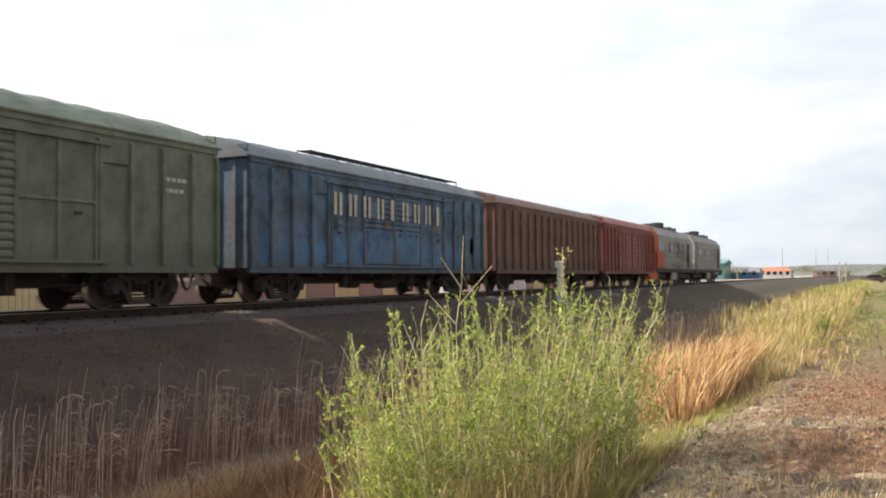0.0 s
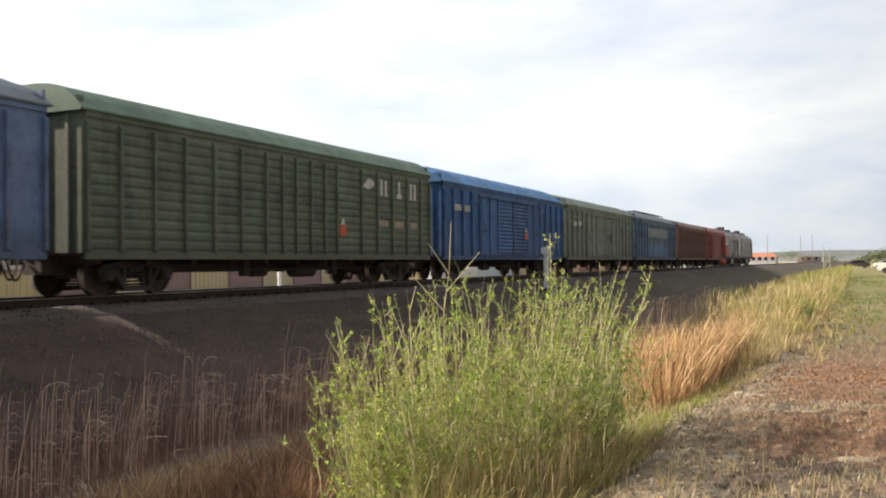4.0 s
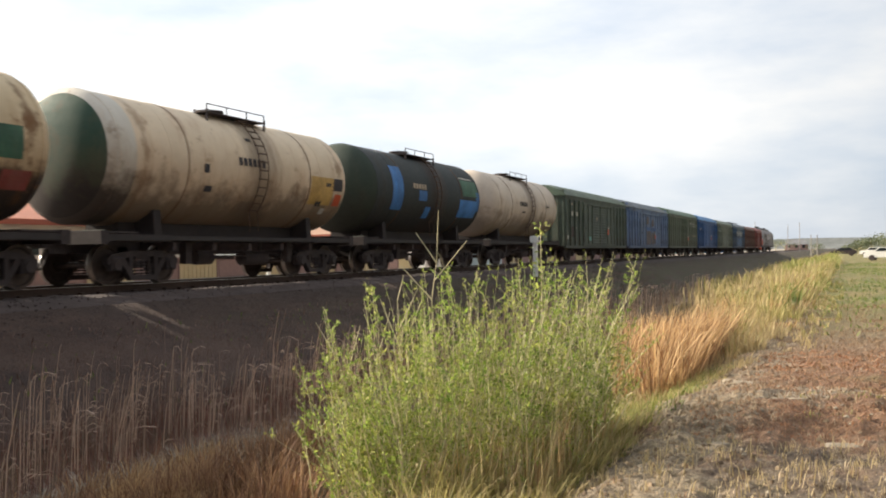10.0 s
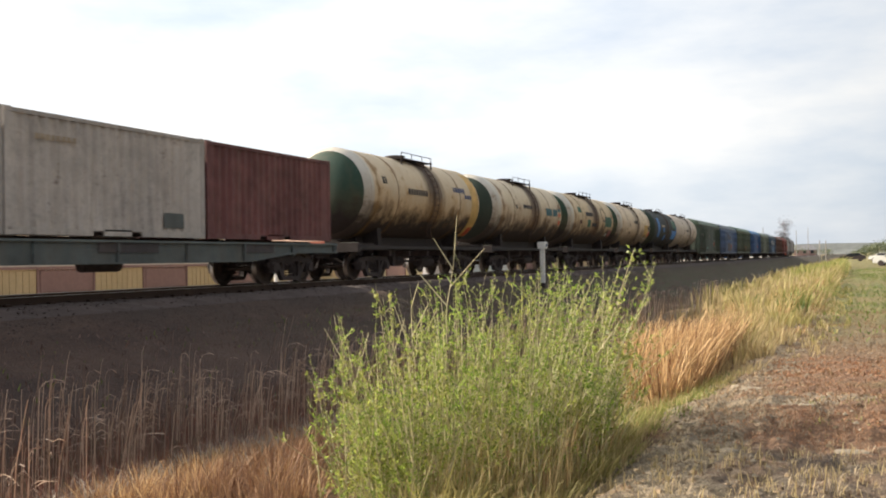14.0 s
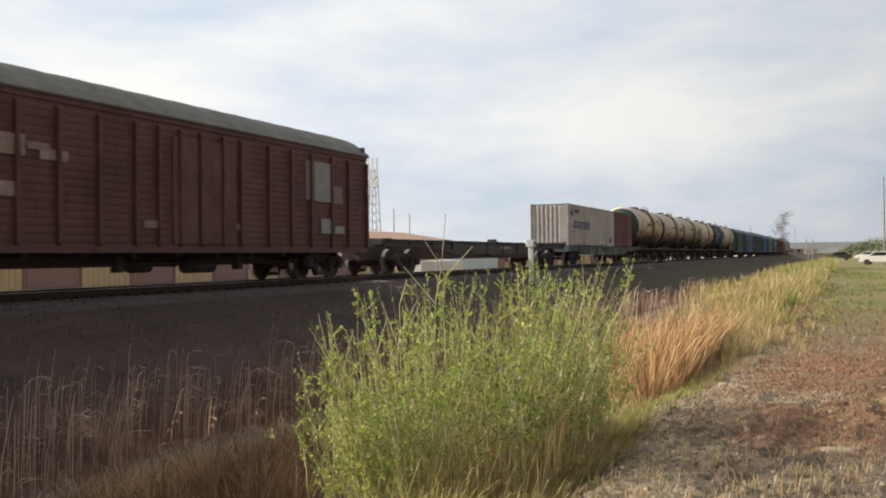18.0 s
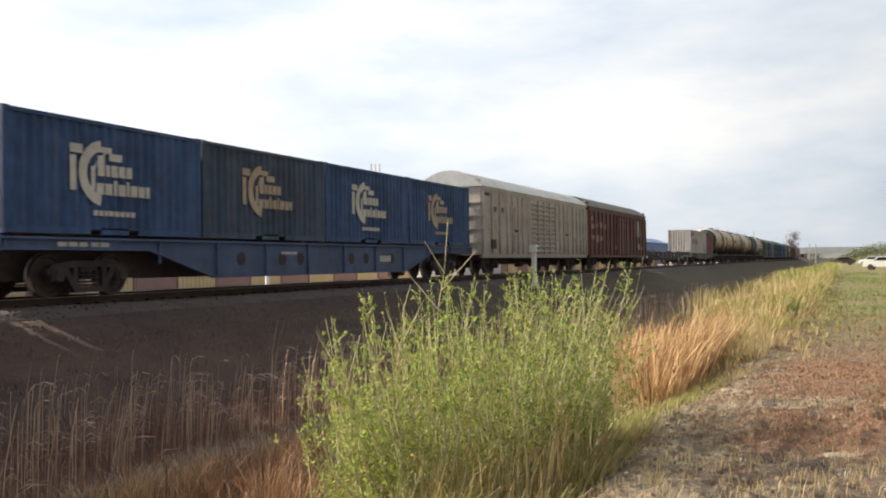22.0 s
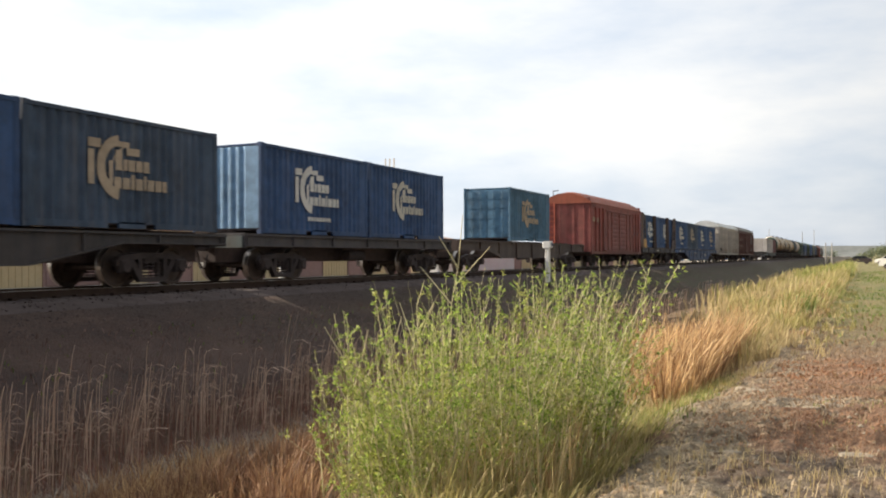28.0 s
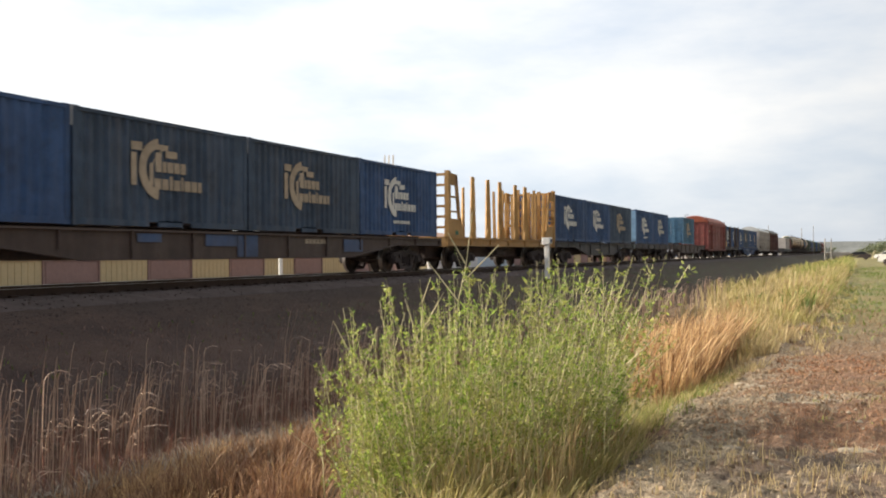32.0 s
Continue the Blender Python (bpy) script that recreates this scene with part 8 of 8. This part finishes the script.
        if base[0] > -2.5:
            lv = Shape()
            for _ in range(130):
                q = rnd.uniform(0.9, 2.17)
                c0 = Vector((rnd.gauss(0.01, 0.035), rnd.gauss(0.02, 0.035), q))
                d = Vector((rnd.gauss(0, 1), rnd.gauss(0, 1), rnd.gauss(0.7, 0.6))).normalized()
                w = d.cross(Vector((rnd.gauss(0, 1), rnd.gauss(0, 1), 0.3))).normalized()
                l, b = rnd.uniform(0.03, 0.06), rnd.uniform(0.006, 0.011)
                lv.add([c0, c0 + d * l * 0.45 + w * b, c0 + d * l, c0 + d * l * 0.45 - w * b], [(0, 1, 2, 3)])
            part("leaves", lv, LEAF, br)["kind"] = "stuff"
            TALL_SHOOT.append((br, base))
            continue
        SWAYING.append((br, base))


shrub()
n = 260
a_, q_ = RNG.uniform(0, 6.283, n), np.sqrt(RNG.random(n)) * 1.05
blades("shrub_grass", -2.75 + 0.8 * q_ * np.cos(a_), 7.0 + q_ * np.sin(a_), RNG.uniform(0.25, 0.8, n), RNG.uniform(0.004, 0.008, n), 0.3, SHOOT, "thin pale green grass growing through the shrub", "grass", wind=0.04)
n = 620
blades("dead_stems", U(-2.9, -1.9, n), U(5.9, 7.7, n), RNG.uniform(0.3, 0.85, n), RNG.uniform(0.005, 0.010, n), 0.26, STRAW_PALE, "pale dead stems standing in the shrub's foot", "dead stems", wind=0.10)
n = 260
blades("dead_stems", U(-3.0, -1.9, n), U(6.0, 7.8, n), RNG.uniform(0.3, 0.8, n), RNG.uniform(0.006, 0.011, n), 0.3, STRAW, "orange-brown dead stems standing in the shrub's foot", "dead stems", wind=0.10)


def far_tree(x, y, h, w, seed):
    t = root("tree", "small leafy tree at the edge of the field", "tree", "far trees")
    rnd, z = random.Random(seed), land(x, y) - 0.05
    s = Shape().rod((x, y, z), (x + 0.1, y, z + h * 0.45), 0.09 * h / 3, 7, 0.06 * h / 3)
    tips = []
    for k in range(7):
        a, l = rnd.uniform(0, 6.28), rnd.uniform(0.3, 0.5) * w
        p = Vector((x + math.cos(a) * l, y + math.sin(a) * l, z + h * rnd.uniform(0.5, 0.85)))
        s.rod((x + 0.1, y, z + h * rnd.uniform(0.25, 0.45)), p, 0.035, 5, 0.015)
        tips.append(p)
    part("trunk", s, TWIG, t)
    c = Shape()
    for _ in range(650):
        p = rnd.choice(tips) + Vector((rnd.gauss(0, w * 0.16), rnd.gauss(0, w * 0.16), rnd.gauss(0, h * 0.12)))
        d = Vector((rnd.gauss(0, 1), rnd.gauss(0, 1), rnd.gauss(0, 1))).normalized() * rnd.uniform(0.08, 0.22)
        e = d.cross(Vector((rnd.gauss(0, 1), rnd.gauss(0, 1), 1))).normalized() * 0.09
        c.add([p - d, p + e, p + d, p - e], [(0, 1, 2, 3)])
    part("crown", c, LEAF_FAR, t)


for k, (x, y, h, w) in enumerate(((2.2, 190, 3.0, 3.5), (4.6, 196, 3.8, 4.2), (6.8, 200, 4.4, 4.5), (8.8, 192, 4.0, 4.5), (3.4, 215, 3.2, 4), (11, 205, 4.6, 5), (0.9, 205, 2.2, 3), (-45, 225, 4.5, 5), (-52, 235, 4.5, 6),
                                  (-62, 78, 4.4, 3), (-33, 250, 4.2, 5), (-19, 330, 4.5, 6), (-11, 360, 4.0, 6), (-26, 390, 5, 7), (-78, 140, 6, 5), (-59, 85, 3.6, 2.5))):
    far_tree(x, y, h, w, 40 + k)

# exhaust smoke that rises from the second locomotive's stack
SMOKE = []


def smoke():
    m = bpy.data.materials.new("thin_smoke")
    m.use_nodes = True
    nt = m.node_tree
    b = nt.nodes["Principled BSDF"]
    b.inputs["Base Color"].default_value, b.inputs["Roughness"].default_value = (0.16, 0.12, 0.11, 1), 1.0
    tr, mx = nt.nodes.new("ShaderNodeBsdfTransparent"), nt.nodes.new("ShaderNodeMixShader")
    co = nt.nodes.new("ShaderNodeTexCoord").outputs["Object"]
    nt.links.new(ramp_node(nt, noise_node(nt, co, 1.1, 4), [(0.3, 0.07), (0.7, 0.16)]), mx.inputs[0])
    nt.links.new(tr.outputs[0], mx.inputs[1])
    nt.links.new(b.outputs[0], mx.inputs[2])
    nt.links.new(mx.outputs[0], nt.nodes["Material Output"].inputs[0])
    rnd = random.Random(9)
    for k in range(9):
        g = Shape()
        for _ in range(60):
            c0 = Vector((rnd.gauss(0, 0.75), rnd.gauss(0, 0.9), rnd.gauss(0, 0.75)))
            e = Vector((rnd.gauss(0, 1), rnd.gauss(0, 1), rnd.gauss(0, 1))).normalized()
            f = e.cross(Vector((0.3, 0.5, 0.8))).normalized()
            r = rnd.uniform(0.3, 0.6)
            g.add([c0 + (e * math.cos(q * 0.785) + f * math.sin(q * 0.785)) * r * rnd.uniform(0.7, 1.2) for q in range(8)], [tuple(range(8))])
        p = solo("smoke_puff", g, m, "thin dark exhaust smoke over the locomotive", "smoke", "smoke puffs", "stuff", True)
        SMOKE.append((p, rnd.uniform(-1.2, 1.8), rnd.uniform(-5, 1.0), 5.2 + 0.85 * k + rnd.uniform(-0.3, 0.3)))


smoke()


# ---------------------------------------------------------------- what moves
def motions():
    """The train rolls along the track, its wheels turn, the shrub sways."""
    for thing, u in TRAIN:
        z = thing.matrix_basis.translation.z
        walk(thing, [(t, pose(TX, u + SPEED * (t - 15), z)) for t in (0, 8, 16, 24, 32)])
    turn = -math.degrees(SPEED / 0.475)
    first = WHEELSETS[0]
    walk(first, [(k / FPS, pose(0, 0, 0, turn * k / FPS)) for k in range(32 * FPS + 1)])
    for w in WHEELSETS[1:]:
        w.rotation_mode = "QUATERNION"
        w.animation_data_create()
        w.animation_data.action = first.animation_data.action
        w.animation_data.action_slot = first.animation_data.action_slot
    for k, (puff, dx, dy, top) in enumerate(SMOKE):
        rows = []
        for t in (0, 6, 10, 12, 13, 14, 15, 16, 17, 18, 20, 22, 24, 26, 28, 32):
            q = min(1.0, max(0.0, (t - 11.5 - 0.25 * (8 - k)) / 4.0)) * min(1.0, max(0.0, (26.0 - t) / 6.0))
            bob = 0.5 * math.sin(t * 1.1 + k * 1.7) * q
            rows.append((t, pose(TX + dx * q + bob, 253.7 + dy * q + SPEED * (t - 15), 2.7 + (top - 2.7) * q + 0.5 * bob, 0, 0, 20 * math.sin(t * 0.2 + k))))
        walk(puff, rows)
    for k, (cluster, base) in enumerate(SWAYING):
        rows = []
        for t in range(0, 33):
            gust = GUSTS[t % len(GUSTS)]
            side = gust + 1.2 * math.sin(1.9 * t + 2.1 * k)
            fore = 0.8 * math.sin(1.4 * t + 1.3 * k)
            rows.append((t, pose(*base, fore, side, 0)))
        walk(cluster, rows)
    # the tallest shoot stands upright at first and bows before the wind later
    bows = ((0, 0, 0), (3, 1, 1), (6, -1, 0), (9, 0, 2), (10.5, 3, 4), (12, 14, 6), (13, 25, 4), (14, 22, 8), (16, 14, 20), (18, 8, 30), (21, 6, 32), (24, 8, 30), (26, 18, 16), (28, 30, 6), (29, 29, 6), (30, 22, 8), (31, 26, 5), (32, 32, 4))
    for shoot, base in TALL_SHOOT:
        walk(shoot, [(t, pose(*base, fore, side, 0)) for t, side, fore in bows])


motions()
